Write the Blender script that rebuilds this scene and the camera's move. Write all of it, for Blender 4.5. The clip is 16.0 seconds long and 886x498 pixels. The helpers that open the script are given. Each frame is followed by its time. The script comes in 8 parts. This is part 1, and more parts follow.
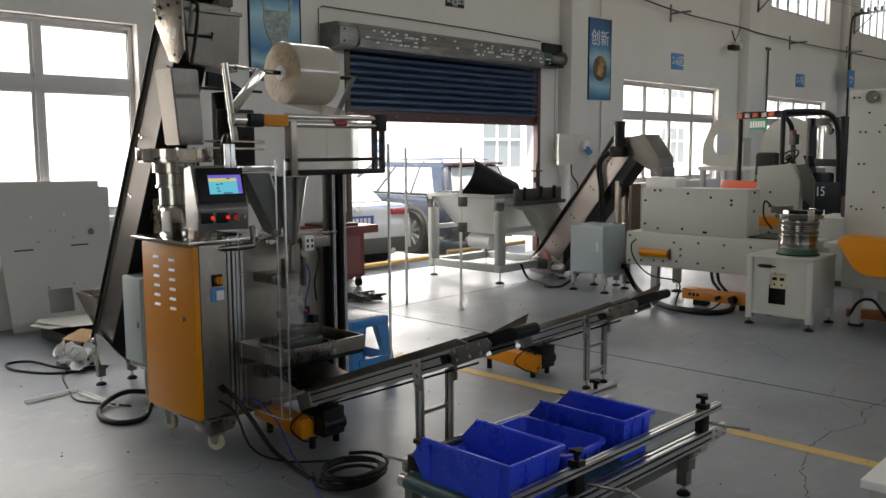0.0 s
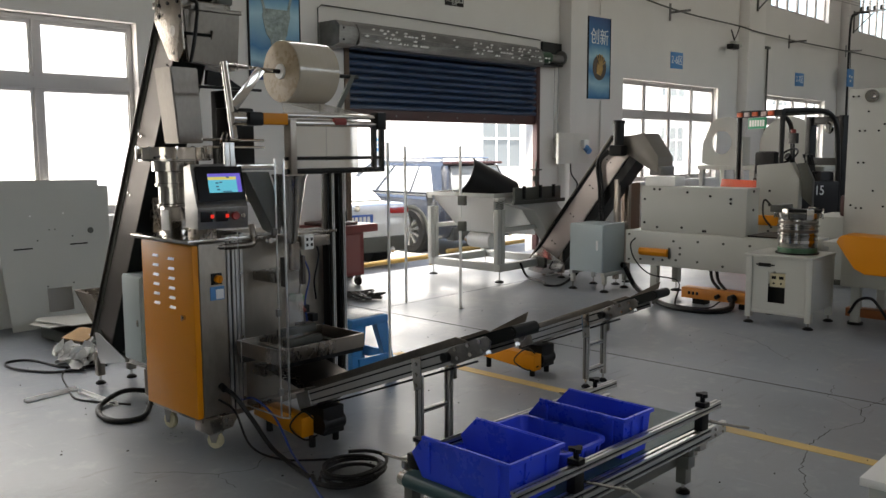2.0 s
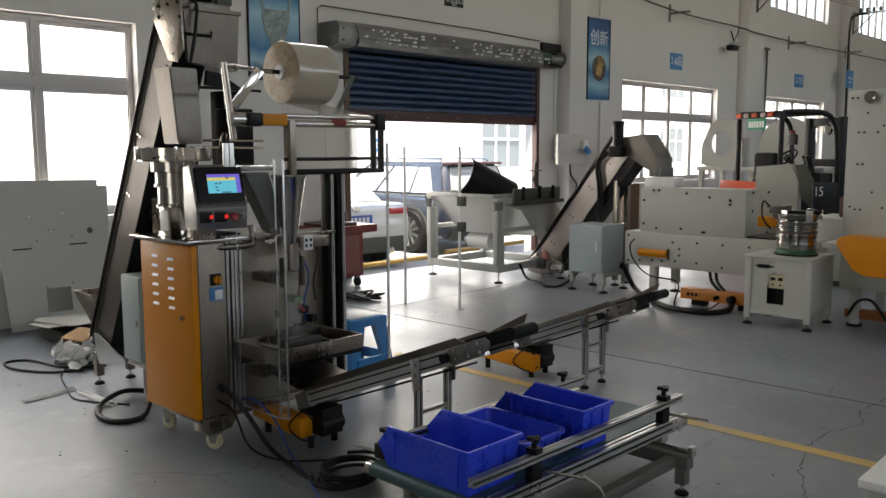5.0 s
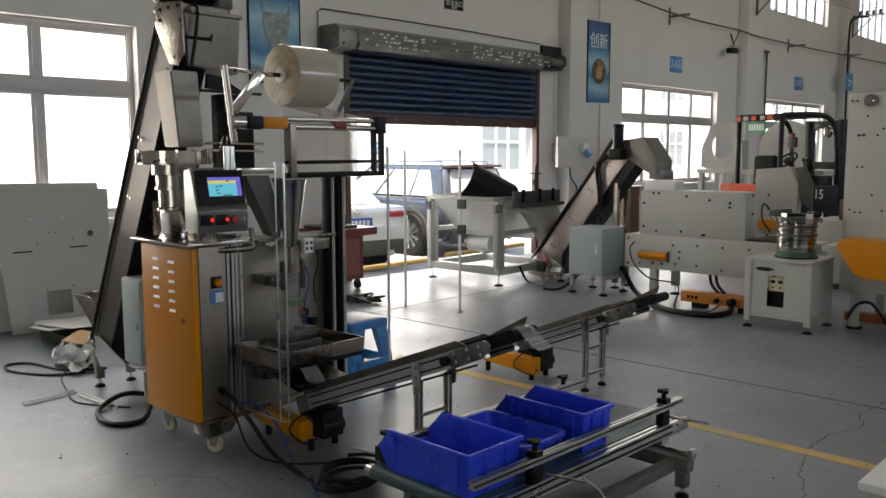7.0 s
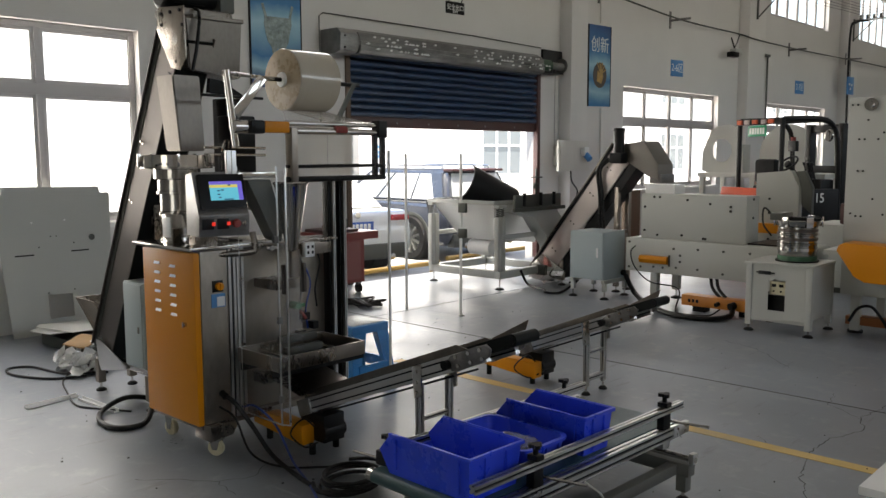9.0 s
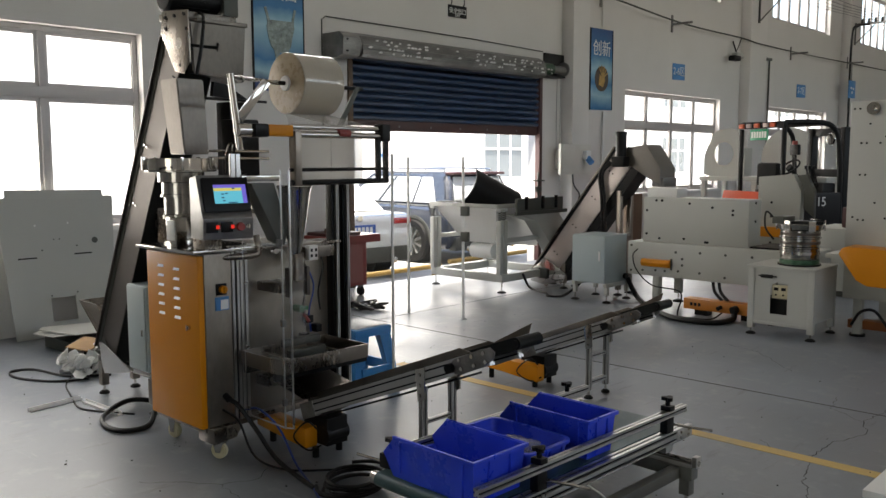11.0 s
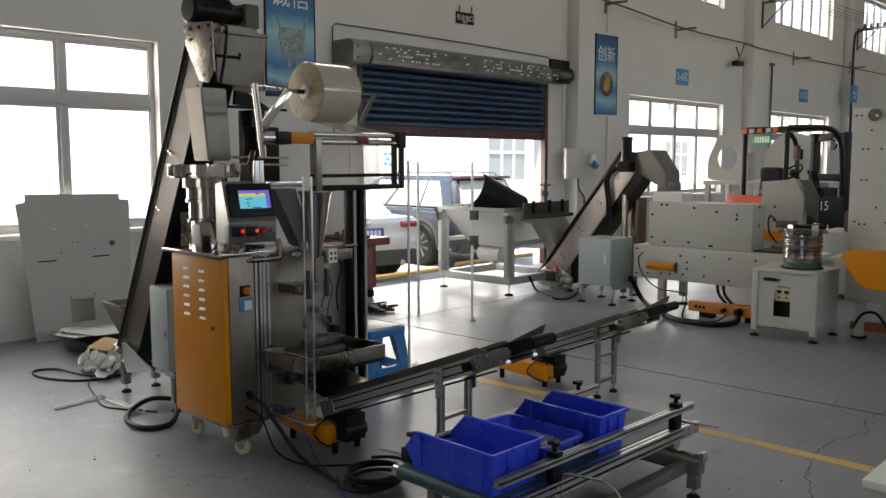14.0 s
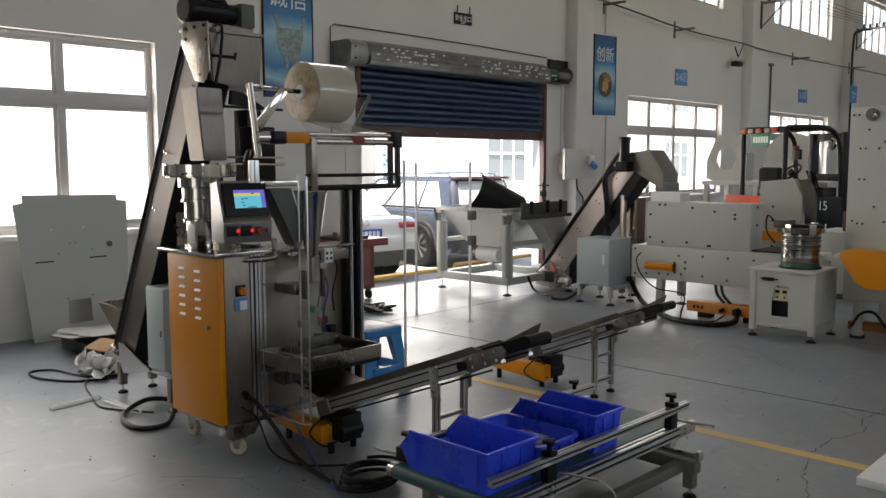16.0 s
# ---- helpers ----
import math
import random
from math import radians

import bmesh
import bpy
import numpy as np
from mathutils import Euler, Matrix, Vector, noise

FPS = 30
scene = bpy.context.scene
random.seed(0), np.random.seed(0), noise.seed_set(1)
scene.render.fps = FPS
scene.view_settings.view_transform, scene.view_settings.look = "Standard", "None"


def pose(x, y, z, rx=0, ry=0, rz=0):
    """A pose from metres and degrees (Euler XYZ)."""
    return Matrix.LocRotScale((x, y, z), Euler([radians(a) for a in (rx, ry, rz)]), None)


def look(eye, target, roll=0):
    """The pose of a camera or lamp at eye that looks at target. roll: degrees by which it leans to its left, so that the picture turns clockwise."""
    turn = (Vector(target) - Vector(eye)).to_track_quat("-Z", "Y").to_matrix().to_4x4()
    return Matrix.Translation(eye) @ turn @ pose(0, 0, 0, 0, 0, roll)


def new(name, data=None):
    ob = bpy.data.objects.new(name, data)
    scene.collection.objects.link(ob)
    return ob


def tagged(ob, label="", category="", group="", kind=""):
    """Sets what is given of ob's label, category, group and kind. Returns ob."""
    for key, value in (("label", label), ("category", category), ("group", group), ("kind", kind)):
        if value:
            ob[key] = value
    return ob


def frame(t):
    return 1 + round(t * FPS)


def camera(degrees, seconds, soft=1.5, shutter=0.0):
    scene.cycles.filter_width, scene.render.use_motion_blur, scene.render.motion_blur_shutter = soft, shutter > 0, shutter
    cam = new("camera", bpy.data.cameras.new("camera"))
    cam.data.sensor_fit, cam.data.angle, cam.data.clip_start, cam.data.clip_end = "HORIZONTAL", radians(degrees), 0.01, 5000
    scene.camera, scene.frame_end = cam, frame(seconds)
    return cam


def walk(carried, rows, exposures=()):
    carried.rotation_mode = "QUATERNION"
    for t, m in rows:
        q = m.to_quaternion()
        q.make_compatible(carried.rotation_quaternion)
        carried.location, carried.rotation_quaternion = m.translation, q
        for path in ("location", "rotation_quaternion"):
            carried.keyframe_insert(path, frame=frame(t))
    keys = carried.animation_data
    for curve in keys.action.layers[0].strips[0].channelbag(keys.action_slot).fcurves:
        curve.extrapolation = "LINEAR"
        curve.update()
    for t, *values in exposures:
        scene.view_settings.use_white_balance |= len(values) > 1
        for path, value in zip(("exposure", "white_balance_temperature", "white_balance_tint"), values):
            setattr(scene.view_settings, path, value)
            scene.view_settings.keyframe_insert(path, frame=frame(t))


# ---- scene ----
cam = camera(55.2, 16.0)

EXPOSURE = 2.12
PATH = [
    (0, (0.277, -0.228, 1.570), (1.678, 1.079, 1.344), -0.26),
    (0.5, (0.280, -0.227, 1.569), (1.682, 1.078, 1.343), -0.26),
    (1, (0.281, -0.229, 1.568), (1.683, 1.077, 1.341), -0.26),
    (1.5, (0.280, -0.230, 1.568), (1.682, 1.076, 1.341), -0.26),
    (2, (0.276, -0.228, 1.567), (1.678, 1.078, 1.339), -0.26),
    (2.5, (0.275, -0.226, 1.569), (1.677, 1.079, 1.340), -0.16),
    (3, (0.276, -0.227, 1.569), (1.678, 1.077, 1.340), -0.16),
    (3.5, (0.275, -0.229, 1.570), (1.677, 1.074, 1.341), -0.16),
    (4, (0.275, -0.230, 1.570), (1.678, 1.074, 1.342), -0.16),
    (6.5, (0.278, -0.229, 1.570), (1.680, 1.076, 1.344), -0.16),
    (7, (0.271, -0.232, 1.572), (1.674, 1.073, 1.351), -0.16),
    (7.5, (0.264, -0.231, 1.573), (1.667, 1.075, 1.356), -0.06),
    (8, (0.260, -0.235, 1.577), (1.663, 1.072, 1.362), -0.06),
    (8.5, (0.265, -0.237, 1.577), (1.667, 1.070, 1.363), -0.16),
    (9, (0.266, -0.236, 1.575), (1.668, 1.071, 1.362), -0.16),
    (11.5, (0.251, -0.234, 1.577), (1.651, 1.078, 1.373), -0.06),
    (12, (0.251, -0.241, 1.573), (1.647, 1.073, 1.369), -0.06),
    (12.5, (0.218, -0.254, 1.586), (1.617, 1.058, 1.385), -0.06),
    (13, (0.140, -0.276, 1.594), (1.539, 1.034, 1.390), -0.06),
    (13.5, (0.091, -0.292, 1.598), (1.492, 1.017, 1.397), -0.06),
    (14, (0.084, -0.294, 1.597), (1.481, 1.019, 1.398), -0.06),
    (14.5, (0.084, -0.296, 1.591), (1.482, 1.018, 1.394), -0.06),
    (15, (0.089, -0.297, 1.586), (1.485, 1.018, 1.389), -0.16),
    (15.5, (0.097, -0.295, 1.585), (1.493, 1.021, 1.387), -0.16),
    (16, (0.105, -0.308, 1.586), (1.502, 1.006, 1.390), -0.16),
]
walk(cam, [(t, look(eye, target, roll)) for t, eye, target, roll in PATH],
     exposures=[(0, EXPOSURE, 7250, 11), (16, EXPOSURE, 7250, 11)])

# ---- world, sun and large lights ----
world = bpy.data.worlds.new("sky")
scene.world = world
world.use_nodes = True
wn = world.node_tree.nodes
sky = wn.new("ShaderNodeTexSky")
sky.sky_type, sky.sun_disc = "NISHITA", False
sky.sun_elevation, sky.sun_rotation = radians(73), radians(233)
sky.air_density, sky.dust_density, sky.ozone_density = 1.0, 1.0, 1.0
wn["Background"].inputs["Strength"].default_value = 0.15
world.node_tree.links.new(sky.outputs[0], wn["Background"].inputs["Color"])

sun = new("sun", bpy.data.lights.new("sun", "SUN"))
sun.data.energy, sun.data.angle, sun.data.color = 5.0, radians(3), (1.0, 0.96, 0.9)
sun.matrix_world = look((-17, -11.5, 107), (9, 8, 0))


def window_light(x, y, z, w, h, aim, energy):
    """Area lamp in an opening, standing in for the skylight that enters there."""
    ob = new("window_light", bpy.data.lights.new("window_light", "AREA"))
    ob.data.shape, ob.data.size, ob.data.size_y, ob.data.energy = "RECTANGLE", w, h, energy
    ob.data.color = (1.0, 0.98, 0.95)
    ob.matrix_world = look((x, y, z), aim)


LIGHT = 0.17
window_light(2.54, 7.95, 1.9, 3.6, 1.8, (2.54, 0, 1.2), 230 * LIGHT)
window_light(15.1, 7.95, 1.85, 3.6, 1.8, (15.1, 0, 0.9), 220 * LIGHT)
window_light(21.2, 7.95, 1.85, 3.6, 1.7, (21.2, 0, 0.8), 170 * LIGHT)
window_light(8.9, 7.98, 1.0, 3.7, 1.75, (8.8, 0, -1.2), 150 * LIGHT)
for wx in (2.53, 8.76, 15.0, 21.2, 27.3):
    window_light(wx, 7.95, 5.4, 3.5, 1.4, (wx, 0, 2.2), 150 * LIGHT)
# added fill lamps in the unseen south openings, behind the camera
for wx in (-1.0, 6.0, 13.0, 20.0, 27.0):
    window_light(wx, -10.2, 4.9, 4.6, 2.0, (wx, 0, 1.5), 62 * LIGHT)


# ---- materials ----
def mat(name, color, rough=0.5, metal=0.0, var=0.12, scale=6.0, fine=60.0, bump=0.02, rough_var=0.12, spec=0.5, coat=0.0,
        stretch=(1, 1, 1), stain=None, stain_amount=0.0, soft=False):
    m = bpy.data.materials.new(name)
    m.use_nodes = True
    n, l = m.node_tree.nodes, m.node_tree.links
    p = n["Principled BSDF"]
    p.inputs["Metallic"].default_value = metal
    p.inputs["Specular IOR Level"].default_value = spec
    p.inputs["Coat Weight"].default_value = coat
    p.inputs["Coat Roughness"].default_value = 0.08
    tc = n.new("ShaderNodeTexCoord")
    mp = n.new("ShaderNodeMapping")
    mp.inputs["Scale"].default_value = stretch
    l.new(tc.outputs["Object"], mp.inputs[0])
    big, small = n.new("ShaderNodeTexNoise"), n.new("ShaderNodeTexNoise")
    big.inputs["Scale"].default_value, big.inputs["Detail"].default_value = scale, 5
    small.inputs["Scale"].default_value, small.inputs["Detail"].default_value = fine, 3
    l.new(mp.outputs[0], big.inputs["Vector"]), l.new(mp.outputs[0], small.inputs["Vector"])
    add = n.new("ShaderNodeMath")
    add.operation = "MULTIPLY_ADD"
    l.new(small.outputs[0], add.inputs[0])
    add.inputs[1].default_value = 0.35
    l.new(big.outputs[0], add.inputs[2])
    ramp = n.new("ShaderNodeMapRange")
    ramp.inputs["From Min"].default_value, ramp.inputs["From Max"].default_value = 0.35, 1.0
    ramp.inputs["To Min"].default_value, ramp.inputs["To Max"].default_value = 1 - var, 1 + var
    l.new(add.outputs[0], ramp.inputs[0])
    mul = n.new("ShaderNodeVectorMath")
    mul.operation = "SCALE"
    mul.inputs[0].default_value = color
    l.new(ramp.outputs[0], mul.inputs["Scale"])
    out = mul.outputs[0]
    if stain:
        st = n.new("ShaderNodeTexNoise")
        st.inputs["Scale"].default_value, st.inputs["Detail"].default_value, st.inputs["Roughness"].default_value = scale * 0.37, 4 if soft else 8, 0.5 if soft else 0.65
        l.new(mp.outputs[0], st.inputs["Vector"])
        sr = n.new("ShaderNodeMapRange")
        sr.inputs["From Min"].default_value, sr.inputs["From Max"].default_value = (0.42, 0.80) if soft else (0.52, 0.72)
        sr.inputs["To Max"].default_value = stain_amount
        l.new(st.outputs[0], sr.inputs[0])
        mx = n.new("ShaderNodeMix")
        mx.data_type = "RGBA"
        l.new(sr.outputs[0], mx.inputs[0]), l.new(out, mx.inputs[6])
        mx.inputs[7].default_value = (*stain, 1)
        out = mx.outputs[2]
    l.new(out, p.inputs["Base Color"])
    rr = n.new("ShaderNodeMapRange")
    rr.inputs["From Min"].default_value, rr.inputs["From Max"].default_value = 0.35, 1.0
    rr.inputs["To Min"].default_value, rr.inputs["To Max"].default_value = max(0.02, rough - rough_var), min(1, rough + rough_var)
    l.new(add.outputs[0], rr.inputs[0]), l.new(rr.outputs[0], p.inputs["Roughness"])
    if bump:
        b = n.new("ShaderNodeBump")
        b.inputs["Strength"].default_value, b.inputs["Distance"].default_value = min(1, bump * 8), bump * 0.1
        l.new(add.outputs[0], b.inputs["Height"]), l.new(b.outputs[0], p.inputs["Normal"])
    return m


def glow(name, color, strength):
    m = bpy.data.materials.new(name)
    m.use_nodes = True
    p = m.node_tree.nodes["Principled BSDF"]
    p.inputs["Base Color"].default_value = (0.01, 0.01, 0.01, 1)
    p.inputs["Emission Color"].default_value, p.inputs["Emission Strength"].default_value = (*color, 1), strength
    p.inputs["Roughness"].default_value = 0.15
    return m


def clear(name, color, rough, alpha):
    """Thin clear sheet: mostly see-through, with a real gloss."""
    m = bpy.data.materials.new(name)
    m.use_nodes = True
    p = m.node_tree.nodes["Principled BSDF"]
    p.inputs["Base Color"].default_value = (*color, 1)
    p.inputs["Roughness"].default_value, p.inputs["Alpha"].default_value = rough, alpha
    return m


WALL = mat("wall_paint", (0.62, 0.60, 0.575), 0.75, var=0.05, scale=0.9, fine=40, bump=0.01, stain=(0.5, 0.48, 0.45), stain_amount=0.25)
CEIL = mat("ceiling_steel", (0.55, 0.55, 0.54), 0.6, var=0.06, scale=1.0)
FLOOR = mat("floor_coating", (0.172, 0.191, 0.210), 0.40, var=0.32, scale=0.9, fine=38, bump=0.006, rough_var=0.15, spec=0.85, stain=(0.085, 0.088, 0.090), stain_amount=0.7)


def wear(m):
    """Pale dust, dark scuffs and fine scratches over the floor coating."""
    n, l = m.node_tree.nodes, m.node_tree.links
    p = n["Principled BSDF"]
    tc = n.new("ShaderNodeTexCoord")
    out = p.inputs["Base Color"].links[0].from_socket
    for scale, stretch, turn, lo, hi, amount, colour in ((5.0, (1, 1, 1), 0, 0.54, 0.74, 0.40, (0.36, 0.36, 0.35)), (2.2, (1, 6, 1), 0.5, 0.60, 0.70, 0.55, (0.07, 0.07, 0.07)),
                                                        (1.6, (9, 1, 1), -0.3, 0.62, 0.70, 0.5, (0.33, 0.34, 0.35)), (0.55, (1, 1, 1), 0, 0.48, 0.66, 0.45, (0.12, 0.15, 0.18))):
        mp, no, mr, mx = n.new("ShaderNodeMapping"), n.new("ShaderNodeTexNoise"), n.new("ShaderNodeMapRange"), n.new("ShaderNodeMix")
        mp.inputs["Scale"].default_value, mp.inputs["Rotation"].default_value = stretch, (0, 0, turn)
        no.inputs["Scale"].default_value, no.inputs["Detail"].default_value, no.inputs["Roughness"].default_value = scale, 7, 0.66
        mr.inputs["From Min"].default_value, mr.inputs["From Max"].default_value, mr.inputs["To Max"].default_value = lo, hi, amount
        l.new(tc.outputs["Object"], mp.inputs[0]), l.new(mp.outputs[0], no.inputs["Vector"]), l.new(no.outputs[0], mr.inputs[0])
        mx.data_type = "RGBA"
        mx.inputs[7].default_value = (*colour, 1)
        l.new(mr.outputs[0], mx.inputs[0]), l.new(out, mx.inputs[6])
        out = mx.outputs[2]
    l.new(out, p.inputs["Base Color"])


wear(FLOOR)
ASPHALT = mat("yard_concrete", (0.30, 0.30, 0.29), 0.9, var=0.2, scale=2, fine=150, bump=0.05)
LINE = mat("line_paint", (0.55, 0.37, 0.12), 0.55, var=0.2, scale=5, fine=50, stain=(0.3, 0.27, 0.2), stain_amount=0.7)
JOINT = mat("joint_filler", (0.06, 0.06, 0.06), 0.9)
FRAME = mat("window_aluminium", (0.42, 0.40, 0.39), 0.45, metal=0.3, var=0.06, scale=4)
REVEAL = mat("window_reveal_plaster", (0.68, 0.67, 0.65), 0.8, var=0.05, scale=2)
YELLOW = mat("orange_paint", (0.57, 0.205, 0.004), 0.42, var=0.05, scale=3, bump=0.004, spec=0.3)
STEEL = mat("brushed_stainless", (0.245, 0.215, 0.185), 0.30, metal=1.0, var=0.25, scale=3, fine=70, bump=0.002, stretch=(1, 1, 0.45), stain=(0.16, 0.14, 0.12), stain_amount=0.6, soft=True)
# elevator stainless with its shade in the colour; pull belts and bowl bands share it
SHADESTEEL = mat("shade_dark_steel", (0.10, 0.088, 0.08), 0.38, metal=0.8, var=0.2, scale=4, fine=50, bump=0.006)
# STEEL darkened to paint the shade on hood and chute; side guards share it
STEELDARK = mat("shade_darkened_stainless", (0.165, 0.148, 0.13), 0.36, metal=0.95, var=0.35, scale=4, fine=60, bump=0.004, stretch=(1, 1, 0.5), stain=(0.07, 0.06, 0.055), stain_amount=0.5, soft=True)
# smeared STEEL, its base lightened to stand in for floor and door light
PANEL = mat("smeared_lit_stainless", (0.33, 0.295, 0.25), 0.40, metal=0.9, var=0.4, scale=2.6, fine=40, bump=0.003, stretch=(1, 1, 0.4), stain=(0.12, 0.10, 0.085), stain_amount=0.85, soft=True)
OLIVE = mat("olive_grey_paint", (0.125, 0.127, 0.115), 0.5, var=0.08, scale=4)
CHROME = mat("polished_stainless", (0.55, 0.525, 0.49), 0.12, metal=1.0, var=0.1, scale=9, rough_var=0.07, bump=0.006)
ALU = mat("anodised_aluminium", (0.58, 0.575, 0.56), 0.30, metal=1.0, var=0.06, scale=7, bump=0.0, rough_var=0.04)
# black for the shade inside slots; wheel wells use it too
SLOT = mat("slot_shade_black", (0.003, 0.003, 0.003), 0.7, spec=0.2)
BLACK = mat("black_paint", (0.005, 0.005, 0.0052), 0.42, var=0.3, scale=8, spec=0.22)
RUBBER = mat("black_rubber", (0.006, 0.006, 0.006), 0.6, var=0.25, scale=12, spec=0.2)
BELT = mat("black_belt", (0.006, 0.0075, 0.007), 0.6, var=0.2, scale=10, spec=0.2)
GREENBELT = mat("green_belt", (0.030, 0.070, 0.075), 0.38, var=0.15, scale=4, fine=90, bump=0.006)
BLUE = mat("blue_plastic", (0.018, 0.058, 0.66), 0.30, var=0.05, scale=5, bump=0.004)
GREY = mat("grey_machine_paint", (0.42, 0.425, 0.39), 0.45, var=0.04, scale=2, fine=120, bump=0.006)
GREYBLUE = mat("blue_grey_paint", (0.36, 0.42, 0.43), 0.45, var=0.04, scale=3, fine=120, bump=0.006)
DARKGREY = mat("dark_grey_steel", (0.075, 0.078, 0.068), 0.5, metal=0.4, var=0.2, scale=4)
SHUTTER = mat("blue_shutter_paint", (0.020, 0.045, 0.10), 0.40, var=0.3, scale=3, stretch=(1, 1, 4), stain=(0.07, 0.08, 0.09), stain_amount=0.5)
MAROON = mat("maroon_paint", (0.06, 0.020, 0.018), 0.5, var=0.2, scale=6)
RED = mat("red_paint", (0.23, 0.03, 0.025), 0.45, var=0.15, scale=6)
GALV = mat("galvanised_steel", (0.20, 0.196, 0.19), 0.40, metal=0.75, var=0.45, scale=9, fine=70, stretch=(0.4, 1, 1), stain=(0.09, 0.085, 0.08), stain_amount=0.7)
CREAM = mat("cream_nylon", (0.55, 0.50, 0.33), 0.45, var=0.1, scale=20)
WHITE = mat("white_plastic", (0.72, 0.72, 0.70), 0.4, var=0.04, scale=9)
GLOSSWHITE = mat("glossy_white_plastic", (0.86, 0.86, 0.85), 0.22, var=0.03, scale=9)
STOOLBLUE = mat("light_blue_plastic", (0.012, 0.19, 0.47), 0.36, var=0.1, scale=6)
CABLE = mat("cable_rubber", (0.005, 0.005, 0.005), 0.45, var=0.2, scale=20, spec=0.3)
BLUECABLE = mat("blue_hose", (0.02, 0.05, 0.25), 0.35)
WOOD = mat("brown_wood", (0.10, 0.06, 0.035), 0.6, var=0.3, scale=3, stretch=(6, 6, 1))
SIGNBLUE = mat("sign_blue", (0.06, 0.22, 0.48), 0.5, var=0.06, scale=3)
PAPER = mat("pale_print", (0.7, 0.72, 0.72), 0.7, var=0.05)
GLASS = clear("window_glass", (0.9, 0.94, 0.93), 0.03, 0.12)
ACRYLIC = clear("clear_acrylic", (0.55, 0.56, 0.56), 0.04, 0.035)
FILMEDGE = mat("film_roll_end", (0.34, 0.26, 0.155), 0.3, var=0.25, scale=10, fine=40, stretch=(1, 1, 1))
FILMSIDE = mat("clear_film_wound", (0.40, 0.355, 0.285), 0.16, var=0.06, scale=30, stretch=(6, 0.2, 0.2), coat=0.6, rough_var=0.05)
FILM = clear("film_web", (0.62, 0.58, 0.52), 0.14, 0.45)
THINFILM = clear("film_tube_clear", (0.6, 0.59, 0.57), 0.1, 0.16)
# the stand's grey made paler, to paint in skylight on the tank
TANK = mat("skylit_tank_paint", (0.78, 0.78, 0.76), 0.5, var=0.06, scale=2, fine=90)
# streaks in the base colour stand in for dark and bright reflected bands
BOWL = mat("streaked_stainless", (0.34, 0.33, 0.31), 0.16, metal=1.0, var=0.55, scale=7, stretch=(3, 3, 0.3), rough_var=0.1, bump=0.006)


# ---- mesh tools ----
OFF = {}


def B():
    return bmesh.new()


def box(bm, x0, x1, y0, y1, z0, z1, bev=0.0, m=None):
    r = bmesh.ops.create_cube(bm, size=1.0)
    vs = r["verts"]
    for v in vs:
        v.co = Vector((x0 + (v.co.x + 0.5) * (x1 - x0), y0 + (v.co.y + 0.5) * (y1 - y0), z0 + (v.co.z + 0.5) * (z1 - z0)))
    if bev:
        es = list({e for v in vs for e in v.link_edges})
        g = bmesh.ops.bevel(bm, geom=es, offset=bev, segments=2, profile=0.6, affect="EDGES")
        vs = list({v for f in g["faces"] for v in f.verts} | {v for v in vs if v.is_valid})
    if m is not None:
        bmesh.ops.transform(bm, matrix=m, verts=vs)
    return vs


def cyl(bm, p0, p1, r, seg=16, r2=None, caps=True):
    p0, p1 = Vector(p0), Vector(p1)
    d = p1 - p0
    m = Matrix.Translation((p0 + p1) / 2) @ d.to_track_quat("Z", "Y").to_matrix().to_4x4()
    return bmesh.ops.create_cone(bm, cap_ends=caps, segments=seg, radius1=r, radius2=r if r2 is None else r2, depth=d.length, matrix=m)["verts"]


def poly(bm, pts, axis, a, b, bev=0.0, m=None):
    """Extrude an outline along an axis: pts are (y,z), (x,z) or (x,y) for axis x, y, z."""
    def put(p, t):
        return {"x": (t, p[0], p[1]), "y": (p[0], t, p[1]), "z": (p[0], p[1], t)}[axis]
    lo = [bm.verts.new(put(p, a)) for p in pts]
    hi = [bm.verts.new(put(p, b)) for p in pts]
    fs = [bm.faces.new(lo), bm.faces.new(hi[::-1])]
    k = len(pts)
    for i in range(k):
        fs.append(bm.faces.new((lo[i], hi[i], hi[(i + 1) % k], lo[(i + 1) % k])))
    vs = lo + hi
    if bev:
        es = list({e for f in fs for e in f.edges})
        g = bmesh.ops.bevel(bm, geom=es, offset=bev, segments=2, profile=0.6, affect="EDGES")
        vs = list({v for f in g["faces"] for v in f.verts} | {v for v in vs if v.is_valid})
    if m is not None:
        bmesh.ops.transform(bm, matrix=m, verts=vs)
    return vs


def smooth_path(pts, n=6):
    pts = [Vector(p) for p in pts]
    q = [2 * pts[0] - pts[1]] + pts + [2 * pts[-1] - pts[-2]]
    out = []
    for i in range(1, len(q) - 2):
        a, b, c, d = q[i - 1], q[i], q[i + 1], q[i + 2]
        for j in range(n):
            t = j / n
            out.append(0.5 * (2 * b + (c - a) * t + (2 * a - 5 * b + 4 * c - d) * t * t + (3 * b - a - 3 * c + d) * t ** 3))
    return out + [pts[-1]]


